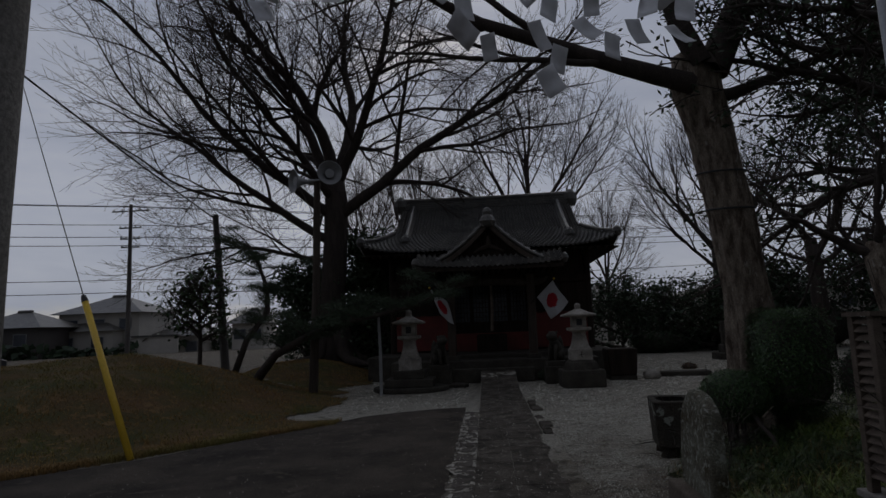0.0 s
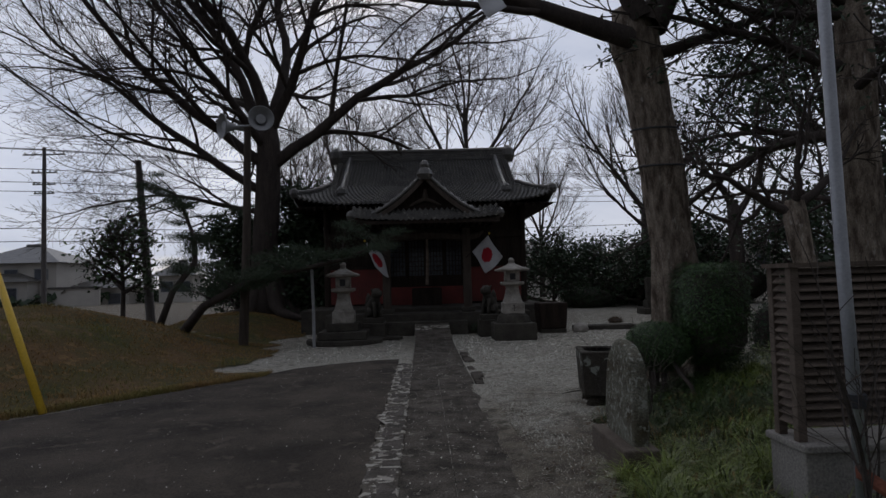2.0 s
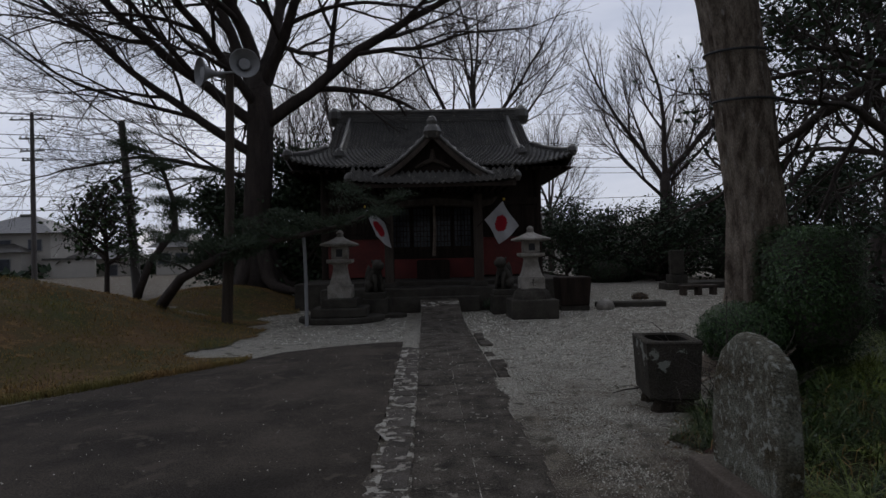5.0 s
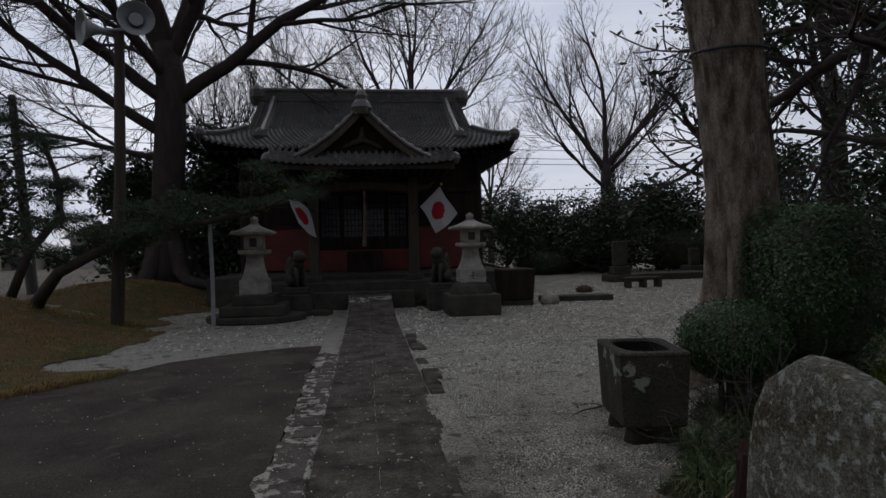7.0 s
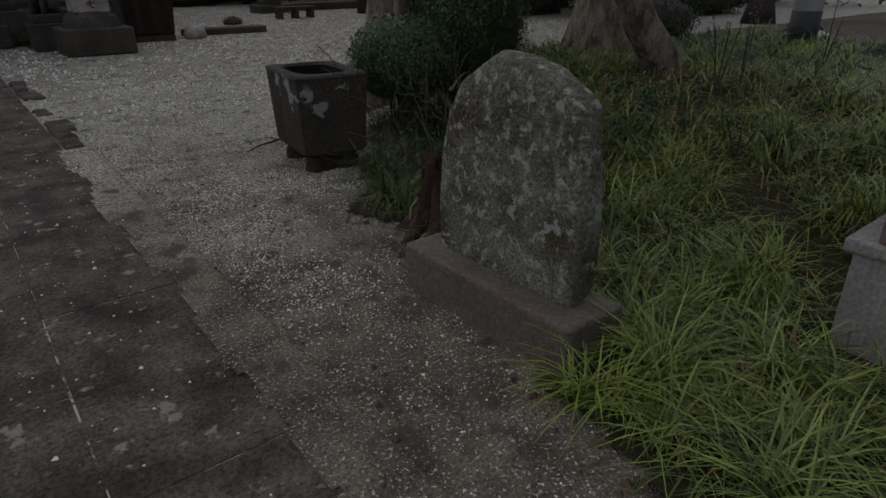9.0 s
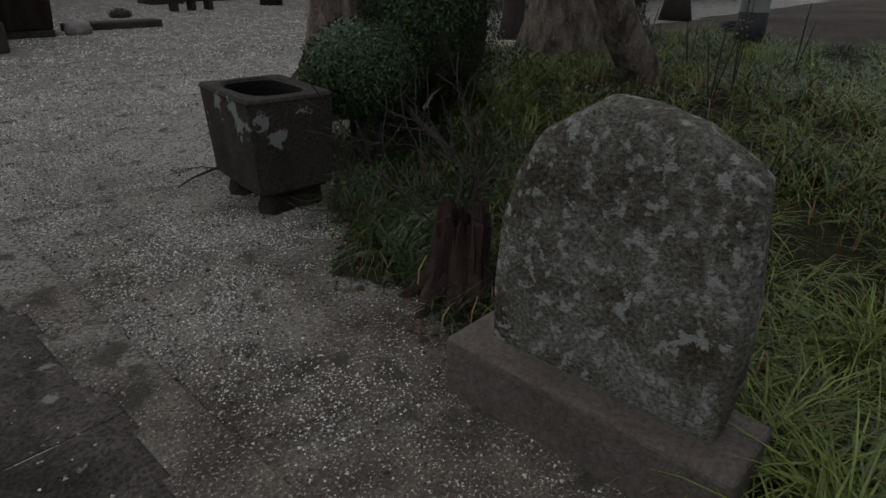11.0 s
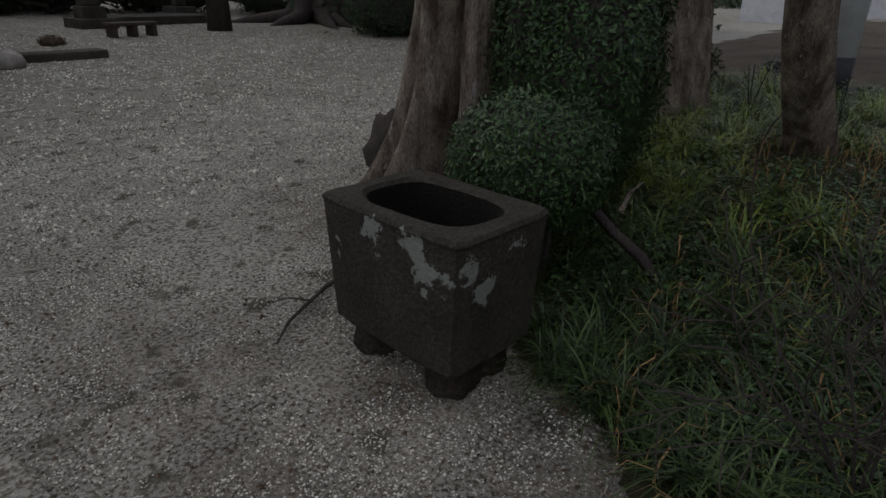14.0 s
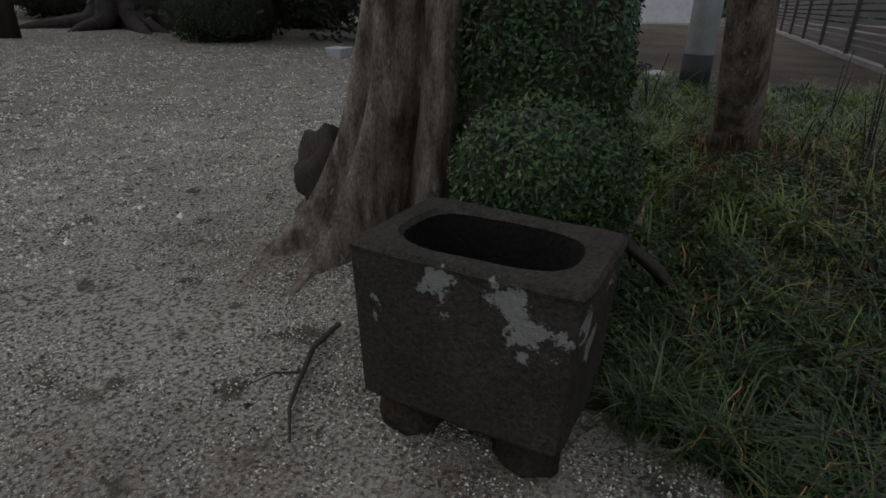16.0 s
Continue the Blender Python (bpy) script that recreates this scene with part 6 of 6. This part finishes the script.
# second trunk of the grove, its leaning neighbour, and the banded post
boughs = []
for k in range(7):
    a, z = k * 2.4 + 2.2, 3.0 + 0.55 * k
    boughs.append(((0.05, 0.03, z), (math.cos(a), math.sin(a), 0.22), 1.7 - 0.05 * k, 0.075))
boughs += [((0, 0, 3.0), (-0.85, 0.5, 0.2), 1.9, 0.09), ((0, 0, 3.9), (-0.9, 0.2, 0.25), 1.9, 0.09), ((0, 0, 4.8), (-0.8, -0.3, 0.3), 1.8, 0.08)]
tree("grove_tree", 5.6, 10.3, 0.4, "stout grey evergreen trunk at the edge of the grove", [(0, 0, -0.2, 0.52), (0.0, 0, 0.15, 0.42), (0.02, 0, 0.5, 0.34), (0.06, 0.03, 1.5, 0.30), (0.05, 0.05, 2.6, 0.28), (0.12, 0, 4.0, 0.24), (0.1, 0.1, 6.6, 0.14), (0.1, 0.1, 7.4, 0.06)],
     boughs, {**EVER, "rise": [0.05, 0.0, 0.05, 0.1]}, 41, M_BARK, 0, M_LEAFDARK, 5500, 0.05, 0.11, lumpy=0.16)
tree("leaning_grove_tree", 4.77, 8.99, 0.42, "grey pollarded trunk leaning over the weeds", [(0.1, 0, -0.2, 0.2), (-0.1, 0.02, 0.18, 0.145), (-0.34, 0.06, 0.42, 0.13), (-0.56, 0.11, 0.78, 0.12), (-0.68, 0.16, 1.3, 0.12), (-0.72, 0.2, 1.75, 0.13), (-0.70, 0.22, 1.95, 0.10)],
     [((-0.72, 0.2, 1.8), (-0.8, 0.4, 0.45), 0.9, 0.06), ((-0.7, 0.2, 1.85), (0.7, -0.2, 0.7), 0.9, 0.06), ((-0.7, 0.2, 1.85), (0.2, 0.8, 0.6), 0.8, 0.05), ((-0.7, 0.2, 1.9), (-0.2, -0.3, 1), 0.8, 0.05)], {**BARE, "levels": 3, "wander": 0.3, "kids": [2, 3, 2]}, 42, M_BARK, 0, lumpy=0.16)
bp = thing("banded_post", 7.7, 9.18, 0.43, "round grey-white post with a black band at its foot", "post")
part("shaft", Build().tube([(0, 0, -0.1), (0, 0, 4.2)], 0.15, 18), M_WHITEPAINT, bp, "grey-white painted shaft", True)
part("foot_band", Build().tube([(0, 0, 0.0), (0, 0, 0.40)], 0.158, 18), M_BLACK, bp, "black foot band", True)


def bench(x, y, w, turn, label):
    M_BENCH = M_PILLAR
    t = thing("bench", x, y, height(x, y), label, "bench", rz=turn)
    bevelled(part("seat", Build().box(-w / 2, w / 2, -0.17, 0.17, 0.26, 0.33), M_BENCH, t), 0.01)
    for sx in (-1, 0, 1):
        part("leg", Build().box(sx * w * 0.42 - 0.06, sx * w * 0.42 + 0.06, -0.14, 0.14, -0.02, 0.26), M_BENCH, t)


bench(8.35, 23.6, 1.2, 4, "low dark wooden bench on the gravel")


def monument(x, y, tiers, top, label):
    t = thing("stone_monument", x, y, height(x, y), label, "stone monument", "monuments of the clearing")
    z = 0.0
    for k, (w, h) in enumerate(tiers):
        bevelled(part("tier", Build().box(-w / 2, w / 2, -w / 2, w / 2, z, z + h, 0.01), M_DARKSTONE, t), 0.02)
        z += h
    b = Build().poly([(-top[0] / 2, -0.12), (top[0] / 2, -0.14), (top[0] / 2, 0.12), (-top[0] / 2, 0.14)], z, z + top[1])
    bevelled(part("upright_stone", b, M_DARKSTONE, t), 0.04)


monument(8.9, 26.6, [(1.0, 0.25), (0.6, 0.3)], (0.5, 0.9), "tiered dark stone monument in the clearing")
monument(13.2, 29.2, [(1.3, 0.2), (0.8, 0.2)], (0.4, 0.7), "dark stone monument before the trees")
kerb = thing("low_stone_platform", 11.2, 27.6, 0, "low dark stone platform in the clearing", "stone platform")
bevelled(part("platform_slab", Build().box(-1.6, 1.6, -0.7, 0.7, -0.02, 0.24), M_DARKSTONE, kerb), 0.03)

# dark tank and kerb stone beside the hall
tk = thing("water_tank", 3.35, 19.75, 0, "dark wooden tub standing beside the hall", "water tank")
bevelled(part("tank_body", Build().box(-0.36, 0.36, -0.36, 0.36, 0.12, 0.85, -0.05), M_DARKWOOD, tk), 0.04)
part("tank_foot", Build().box(-0.36, 0.36, -0.34, 0.34, 0, 0.12), M_DARKSTONE, tk)
tk2 = thing("kerb_stone", 5.0, 20.2, 0, "low grey kerb stones beside the hall", "stone")
bevelled(part("kerb_block", Build().box(-0.9, 0.9, -0.2, 0.2, -0.02, 0.14), M_DARKSTONE, tk2), 0.03)
rk = thing("small_boulder", 4.15, 19.6, 0, "small pale boulder at the lantern's side", "stone")
part("boulder_stone", Build().lathe([(0.2, -0.03), (0.24, 0.08), (0.19, 0.2), (0.08, 0.26)], 9), M_GRANITE, rk, smooth=True)
bush("dark_shrub", 1.35, 19.75, 0.05, 0.3, 0.25, 0.14, 2, 700, 0.03, "small dark shrub at the porch step", M_LEAFDARK, 66)
bush("dry_tuft", 6.1, 22.6, -0.08, 0.24, 0.24, 0.13, 2, 500, 0.03, "brown dry tuft on the gravel", M_LITTER, 67)


# ---- distance: poles, cables, houses ----
def utility_pole(x, y, h, arms, label, lean=0.0):
    t = thing("utility_pole", x, y, 0, label, "utility pole", "utility poles")
    part("shaft", Build().tube([(0, 0, -0.2), (lean * 0.5, 0, h * 0.5), (lean, 0, h)], [0.20, 0.17, 0.13], 12), M_FENCE, t)
    for z, w in arms:
        part("crossarm", Build().box(lean - w / 2, lean + w / 2, -0.05, 0.05, z, z + 0.1), M_GREYPAINT, t)
        for sx in (-0.9, -0.45, 0.45, 0.9):
            part("insulator", Build().lathe([(0.05, 0.1), (0.08, 0.16), (0.05, 0.24)], 8, (lean + sx * w / 2, 0, z)), M_WHITEPAINT, t)


utility_pole(-29.0, 50, 12.6, [(12.0, 3.2), (10.6, 1.9), (9.7, 1.7), (9.0, 1.5)], "tall utility pole with crossarms beyond the mound")
utility_pole(-12.1, 29.5, 7.2, [], "leaning wooden utility pole beyond the mound", -0.55)


def cable(p, q, sag, r, label):
    p, q = V(p), V(q)
    c = thing("overhead_cable", *p, label, "cable", "overhead cables")
    part("strand", Build().tube([(q - p) * (k / 20) - V((0, 0, sag * 4 * (k / 20) * (1 - k / 20))) for k in range(21)], r, 5), M_WIRE, c)


cable((-12.65, 29.5, 7.0), (-14.85, 15.2, 11.1), 0.12, 0.035, "thick dark cable running from the wooden pole")
cable((-12.65, 29.5, 6.9), (-29.0, 50, 12.2), 0.7, 0.025, "cable slung between the two poles")
cable((-12.65, 29.5, 6.9), (-8.6, 34, 2.8), 0.1, 0.02, "stay cable down from the wooden pole")
for k, (z, y0) in enumerate(((12.4, 50), (12.5, 50.2), (10.9, 50), (9.9, 50), (9.2, 50), (5.4, 50), (6.4, 50))):
    cable((-29, y0, z), (-75, y0 - 22, z + 2), 0.9, 0.028, "cable running from the tall pole")
    cable((-29, y0, z), (60, y0 + 30, z + 1.6 + 0.25 * k), 1.2, 0.028, "cable running behind the trees")


def house(x, y, w, d, h, roof_h, wall, label, turn=0.0, over=0.7, hip=True, z=0.0):
    t = thing("house", x, y, z, label, "house", "houses in the distance", rz=turn)
    part("wall", Build().box(-w / 2, w / 2, -d / 2, d / 2, -0.3, h), wall, t)
    e, k = over, (w - d) / 2 * (1 if hip else 1.9) if w > d else 0.4
    k = max(0.3, k)
    r = Build().add([(-w / 2 - e, -d / 2 - e, h - 0.1), (w / 2 + e, -d / 2 - e, h - 0.1), (w / 2 + e, d / 2 + e, h - 0.1), (-w / 2 - e, d / 2 + e, h - 0.1), (-k, 0, h + roof_h), (k, 0, h + roof_h)],
                    [(0, 1, 5, 4), (1, 2, 5), (2, 3, 4, 5), (3, 0, 4), (3, 2, 1, 0)])
    part("roof", r, M_TILE, t, "grey tiled roof")
    part("ridge", Build().tube([(-k, 0, h + roof_h), (k, 0, h + roof_h)], 0.2, 8), M_TILE, t)
    n = max(2, int(w / 3))
    for i in range(n):
        xx = -w / 2 + w * (i + 0.5) / n
        win = part("window", Build().box(xx - 0.7, xx + 0.7, -d / 2 - 0.06, -d / 2, h - 1.9, h - 0.7), M_GREYPAINT, t)
        part("pane", Build().box(xx - 0.62, xx + 0.62, -d / 2 - 0.075, -d / 2 - 0.062, h - 1.82, h - 0.78), M_PANE, win)
    return t


house(-42.0, 70, 9.0, 7.5, 4.6, 1.9, M_PLASTER, "two-storey plastered house with a grey tiled roof", 0)
house(-42.6, 66.5, 6.6, 4, 2.7, 0.9, M_PLASTER, "long low lean-to wing of the plastered house", 0, 0.5)
house(-34.5, 72, 6.0, 6, 1.9, 1.4, M_PLASTER, "small low house with a dark roof", 0)
house(-27.0, 72, 3.6, 4, 3.0, 1.5, M_PLASTER, "pale house half hidden by trees", 0)
house(-47.8, 63, 7.5, 6.0, 3.2, 1.6, M_FENCE, "long low house with a grey roof", 0)
house(10.0, 58, 5, 6, 3.4, 1.4, M_PLASTER, "pale house behind the bare trees", 0)
house(26, 62, 14, 8, 4.0, 1.2, M_PLASTER, "long pale building behind the grove", 0)
house(42, 12, 9, 7, 3.2, 1.4, M_WHITEPAINT, "white house beyond the lane", 90)
gv = thing("garden_wall", -37.0, 66, 0, "pale plastered garden wall before the houses", "wall")
part("wall_face", Build().box(-1.0, 4.0, -0.1, 0.1, -0.2, 1.75), M_PLASTER, gv)
part("coping", Build().box(-1.1, 4.1, -0.25, 0.25, 1.75, 1.95), M_TILE, gv)


def car(x, y, turn, label):
    t = thing("parked_car", x, y, 0.0, label, "car", rz=turn)
    prof = [(-2.1, 0.35), (-2.1, 0.85), (-1.6, 0.95), (-1.0, 1.42), (0.9, 1.45), (1.6, 0.98), (2.1, 0.85), (2.1, 0.35)]
    b = Build().add([(px, -0.8, pz) for px, pz in prof] + [(px, 0.8, pz) for px, pz in prof], [tuple(range(8)), tuple(reversed(range(8, 16)))] + [(i, i + 8, (i + 1) % 8 + 8, (i + 1) % 8) for i in range(8)])
    bevelled(part("body", b, M_CARPAINT, t, "dark glossy paint"), 0.08, 3)
    for sy in (-1, 1):
        part("side_window", Build().box(-1.1, 1.0, sy * 0.79, sy * 0.81, 0.98, 1.34), M_PANE, t)
        for px in (-1.35, 1.35):
            wh = part("wheel", Build().tube([(px, sy * 0.62, 0.32), (px, sy * 0.84, 0.32)], 0.32, 18), M_BLACK, t)
            part("rim", Build().tube([(px, sy * 0.84, 0.32), (px, sy * 0.855, 0.32)], 0.2, 14), M_STEEL, wh)


car(-24.5, 28.5, 70, "dark car parked beyond the mound")

# lane fence and the odds and ends beside it
fn = thing("steel_fence", 27, 5.56, 0.42, "dark brown slatted steel fence along the lane", "fence", rz=-2.7)
for k in range(10):
    part("post", Build().box(-18.6 + 3.4 * k - 0.04, -18.6 + 3.4 * k + 0.04, -0.04, 0.04, -0.2, 1.7), M_FENCE, fn)
for k in range(12):
    part("rail_slat", Build().box(-18.6, 12, -0.06, -0.04, 0.2 + 0.125 * k, 0.29 + 0.125 * k), M_FENCE, fn)
part("base_beam", Build().box(-18.6, 12, -0.08, 0.08, -0.1, 0.12), M_CONCRETE, fn, "pale concrete base beam")
wb = thing("white_crate", 12.6, 16.2, 0, "small white plastic crate by the roots", "crate")
part("crate_body", Build().box(-0.22, 0.22, -0.15, 0.15, 0, 0.16, -0.03), M_WHITEPAINT, wb)
part("crate_rim", Build().box(-0.26, 0.26, -0.19, 0.19, 0.16, 0.19), M_WHITEPAINT, wb)
cl = thing("cable_heap", 9.2, 9.9, 0.42, "heap of black cable and rags on the lane", "cable heap")
b = Build()
for k in range(5):
    r = 0.12 + 0.04 * k
    b.tube([(0.06 * k + r * math.cos(a), r * math.sin(a) * 0.8, 0.04 + 0.10 * abs(math.sin(a + k))) for a in [0.5 * i for i in range(13)]], 0.012, 5)
part("cable_loops", b, M_BLACK, cl)
part("rag", Build().lathe([(0.2, -0.02), (0.17, 0.05), (0.08, 0.08)], 9, (-0.1, -0.3, 0)), M_CLOTH, cl)

# ---- closing walls of trees far off ----
def far_woods():
    b, rng = Build(), random.Random(90)
    for k in range(60000):
        a = rng.uniform(-0.35, math.pi * 1.9)
        r = rng.uniform(62, 85)
        x, y = r * math.cos(a) + 5, r * math.sin(a) + 20
        top = 2.4 + 2.2 * (0.5 + noise.noise(V((a * 9, 0, 1))))
        if -75 < x < -15 and y > 20:
            top *= 0.35
        z = rng.uniform(0, top)
        u = V((rng.gauss(0, 1), rng.gauss(0, 1), rng.gauss(0, 1))).normalized()
        w = u.orthogonal().normalized()
        s = rng.uniform(0.25, 0.6)
        c = V((x, y, z))
        b.add([c - u * s, c + w * s * 0.6, c + u * s, c - w * s * 0.6], [(0, 1, 2, 3)])
    tagged(part("far_woods", b, M_LEAFDARK), "dark distant belt of trees", "woods", kind="stuff")


far_woods()

# ---- paving pieces ----
paving = thing("stone_path", 0, 0, 0, "paved path of worn slabs leading to the hall", "path")
paving["kind"] = "structure"


def rise(y):
    return 0.33 * step(17.6, 20.0, y)


bed_y = [-14, -6, 0, 4, 8, 12, 15, 17.6, 18, 18.5, 19, 19.5, 19.88]
part("path_bed", Build().sheet([[(-0.53, y, (0.0165 if y < 15.5 else 0.004) + rise(y)), (0.43, y, (0.0165 if y < 15.5 else 0.004) + rise(y))] for y in bed_y]), M_MORTAR, paving, "crumbled pale mortar in the joints")
b = Build()
b.sheet([[(-0.80 + 0.09 * noise.noise(Vector((y * 2.3, 0, 1))) + 0.05 * noise.noise(Vector((y * 9, 0, 2))), y, 0.0262), (-0.66, y, 0.0275), (-0.525, y, 0.0262)] for y in [-6 + 0.06 * k for k in range(332)]])
part("edging_bed", b, M_MORTAR, paving, "ragged band of pale mortar along the slabs")
prng = random.Random(4)
meshes = {}


def slab_piece(name, x0, x1, y0, y1, z, material, r=0.012):
    key = (name, round(x1 - x0, 2), round(y1 - y0, 2))
    if key not in meshes:
        meshes[key] = Build().rbox(-(x1 - x0) / 2, (x1 - x0) / 2, -(y1 - y0) / 2, (y1 - y0) / 2, -0.05, 0.0, r, 1).mesh(name, material)
    ob = new(name, meshes[key])
    ob.parent = paving
    tilt = math.degrees(math.atan2(rise(y1) - rise(y0), y1 - y0))
    ob.matrix_world = pose((x0 + x1) / 2, (y0 + y1) / 2, z + (rise(y0) + rise(y1)) / 2, tilt + prng.uniform(-0.07, 0.07), prng.uniform(-0.1, 0.1), prng.uniform(-5, 5) if name != "slab" else prng.uniform(-0.4, 0.4))
    return ob


for c, (x0, x1) in enumerate(((-0.515, -0.09), (-0.086, 0.43))):
    y = -6.0 + 0.31 * c
    while y < 19.6:
        ln = prng.choice((0.8, 0.9, 1.1, 1.2))
        ln = min(ln, 19.88 - y)
        slab_piece("slab", x0, x1, y + 0.002, y + ln - 0.002, 0.020 + prng.uniform(-0.0015, 0.0015), M_SLAB, 0.003)
        y += ln
y = -6.0
while y < 13.7:
    ln = prng.choice((0.22, 0.3, 0.38, 0.5, 0.6))
    w = prng.choice((0.16, 0.2, 0.23, 0.26))
    x1 = -0.525 - prng.choice((0.0, 0.0, 0.02, 0.04))
    if prng.random() < 0.86:
        slab_piece("edge_stone", x1 - w, x1, y + prng.choice((0.008, 0.02)), y + ln - prng.choice((0.008, 0.03)), 0.0315 + prng.uniform(-0.004, 0.003), M_EDGE, 0.012)
    y += ln
y = 11.35
while y < 15.6:
    ln = prng.choice((0.35, 0.5, 0.65))
    w = prng.choice((0.14, 0.18, 0.21))
    if y < 12 or prng.random() < 0.7:
        slab_piece("kerb_stone", 0.45, 0.45 + w, y + 0.01, y + ln - 0.01, 0.038 + prng.uniform(-0.015, 0.01), M_SLAB, 0.02)
    y += ln

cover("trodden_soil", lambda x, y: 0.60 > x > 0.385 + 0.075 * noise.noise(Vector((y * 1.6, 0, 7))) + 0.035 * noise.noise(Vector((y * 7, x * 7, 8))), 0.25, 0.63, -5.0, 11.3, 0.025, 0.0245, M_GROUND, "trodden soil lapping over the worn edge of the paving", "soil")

# ---- crushed stone, grit and litter ----
def grit(name, n, inside, x0, x1, y0, y1, lo, hi, lift, material, label):
    b, rng = Build(), random.Random(n)
    k = 0
    while k < n:
        x, y = rng.uniform(x0, x1), rng.uniform(y0, y1)
        if not inside(x, y):
            continue
        k += 1
        s = rng.uniform(lo, hi) * (1.6 if rng.random() < 0.03 else 1)
        z = height(x, y) + lift
        a = rng.uniform(0, 6.28)
        p = [(x + s * math.cos(a + q) * rng.uniform(0.7, 1.2), y + s * math.sin(a + q) * rng.uniform(0.7, 1.2), z - s * 0.2) for q in (0, 2.1, 4.2)]
        b.add(p + [(x, y, z + s * rng.uniform(0.4, 0.9))], [(0, 1, 3), (1, 2, 3), (2, 0, 3)])
    tagged(part(name, b, material), label, "gravel", kind="stuff")


grit_rng = random.Random(31)


def on_gravel(x, y):
    thin = 0.16 + 0.84 * step(7.6, 9.8, y + 0.9 * noise.noise(V((x * 1.7, y * 1.7, 8))))
    if y > 18:
        thin *= 1 - 0.8 * step(18, 30, y)
    thin *= (1 - 0.7 * step(6, 14, x)) * (0.35 if x < -0.85 else 1)
    if grit_rng.random() > thin:
        return False
    return (0.45 < x < (verge_x(y) + 0.1 if y < 12.2 else 15) or (x < -0.85 and y > 14.7 and not on_mound(x, y))) and grit_rng.random() < 0.42 + 0.85 * noise.noise(V((x * 1.7, y * 1.7, 4))) + 0.8 * noise.noise(V((x * 7, y * 7, 4)))


grit("crushed_gravel", 120000, on_gravel, 0.4, 5.5, 5.0, 15.0, 0.002, 0.0068, 0.004, M_PEBBLE, "pale crushed gravel scattered on the soil")
grit("far_gravel", 34000, on_gravel, -5, 14, 12, 29, 0.008, 0.022, 0.004, M_PEBBLE, "pale crushed gravel before the hall")
grit("road_grit", 1100, lambda x, y: x < -0.82 and y < 14 - 0.5 * abs(x + 0.8) and not on_mound(x, y), -5, -0.8, 4, 14, 0.002, 0.007, 0.024, M_PEBBLE, "pale grit on the asphalt")
grit("path_grit", 900, lambda x, y: True, -0.8, 0.43, 4, 16, 0.003, 0.009, 0.032, M_PEBBLE, "pale grit on the paving")
grit("leaf_litter", 4500, lambda x, y: x > verge_x(y) - 0.15 and clear_of(x, y), 0.9, 6, 5.5, 11.5, 0.012, 0.026, 0.010, M_LITTER, "brown fallen leaves in the weeds")
grit("gravel_litter", 4500, lambda x, y: 0.45 < x < verge_x(y) + 0.1, 0.4, 6.0, 5.0, 16.0, 0.005, 0.013, 0.004, M_LITTER, "dark crumbled leaves trodden into the gravel")
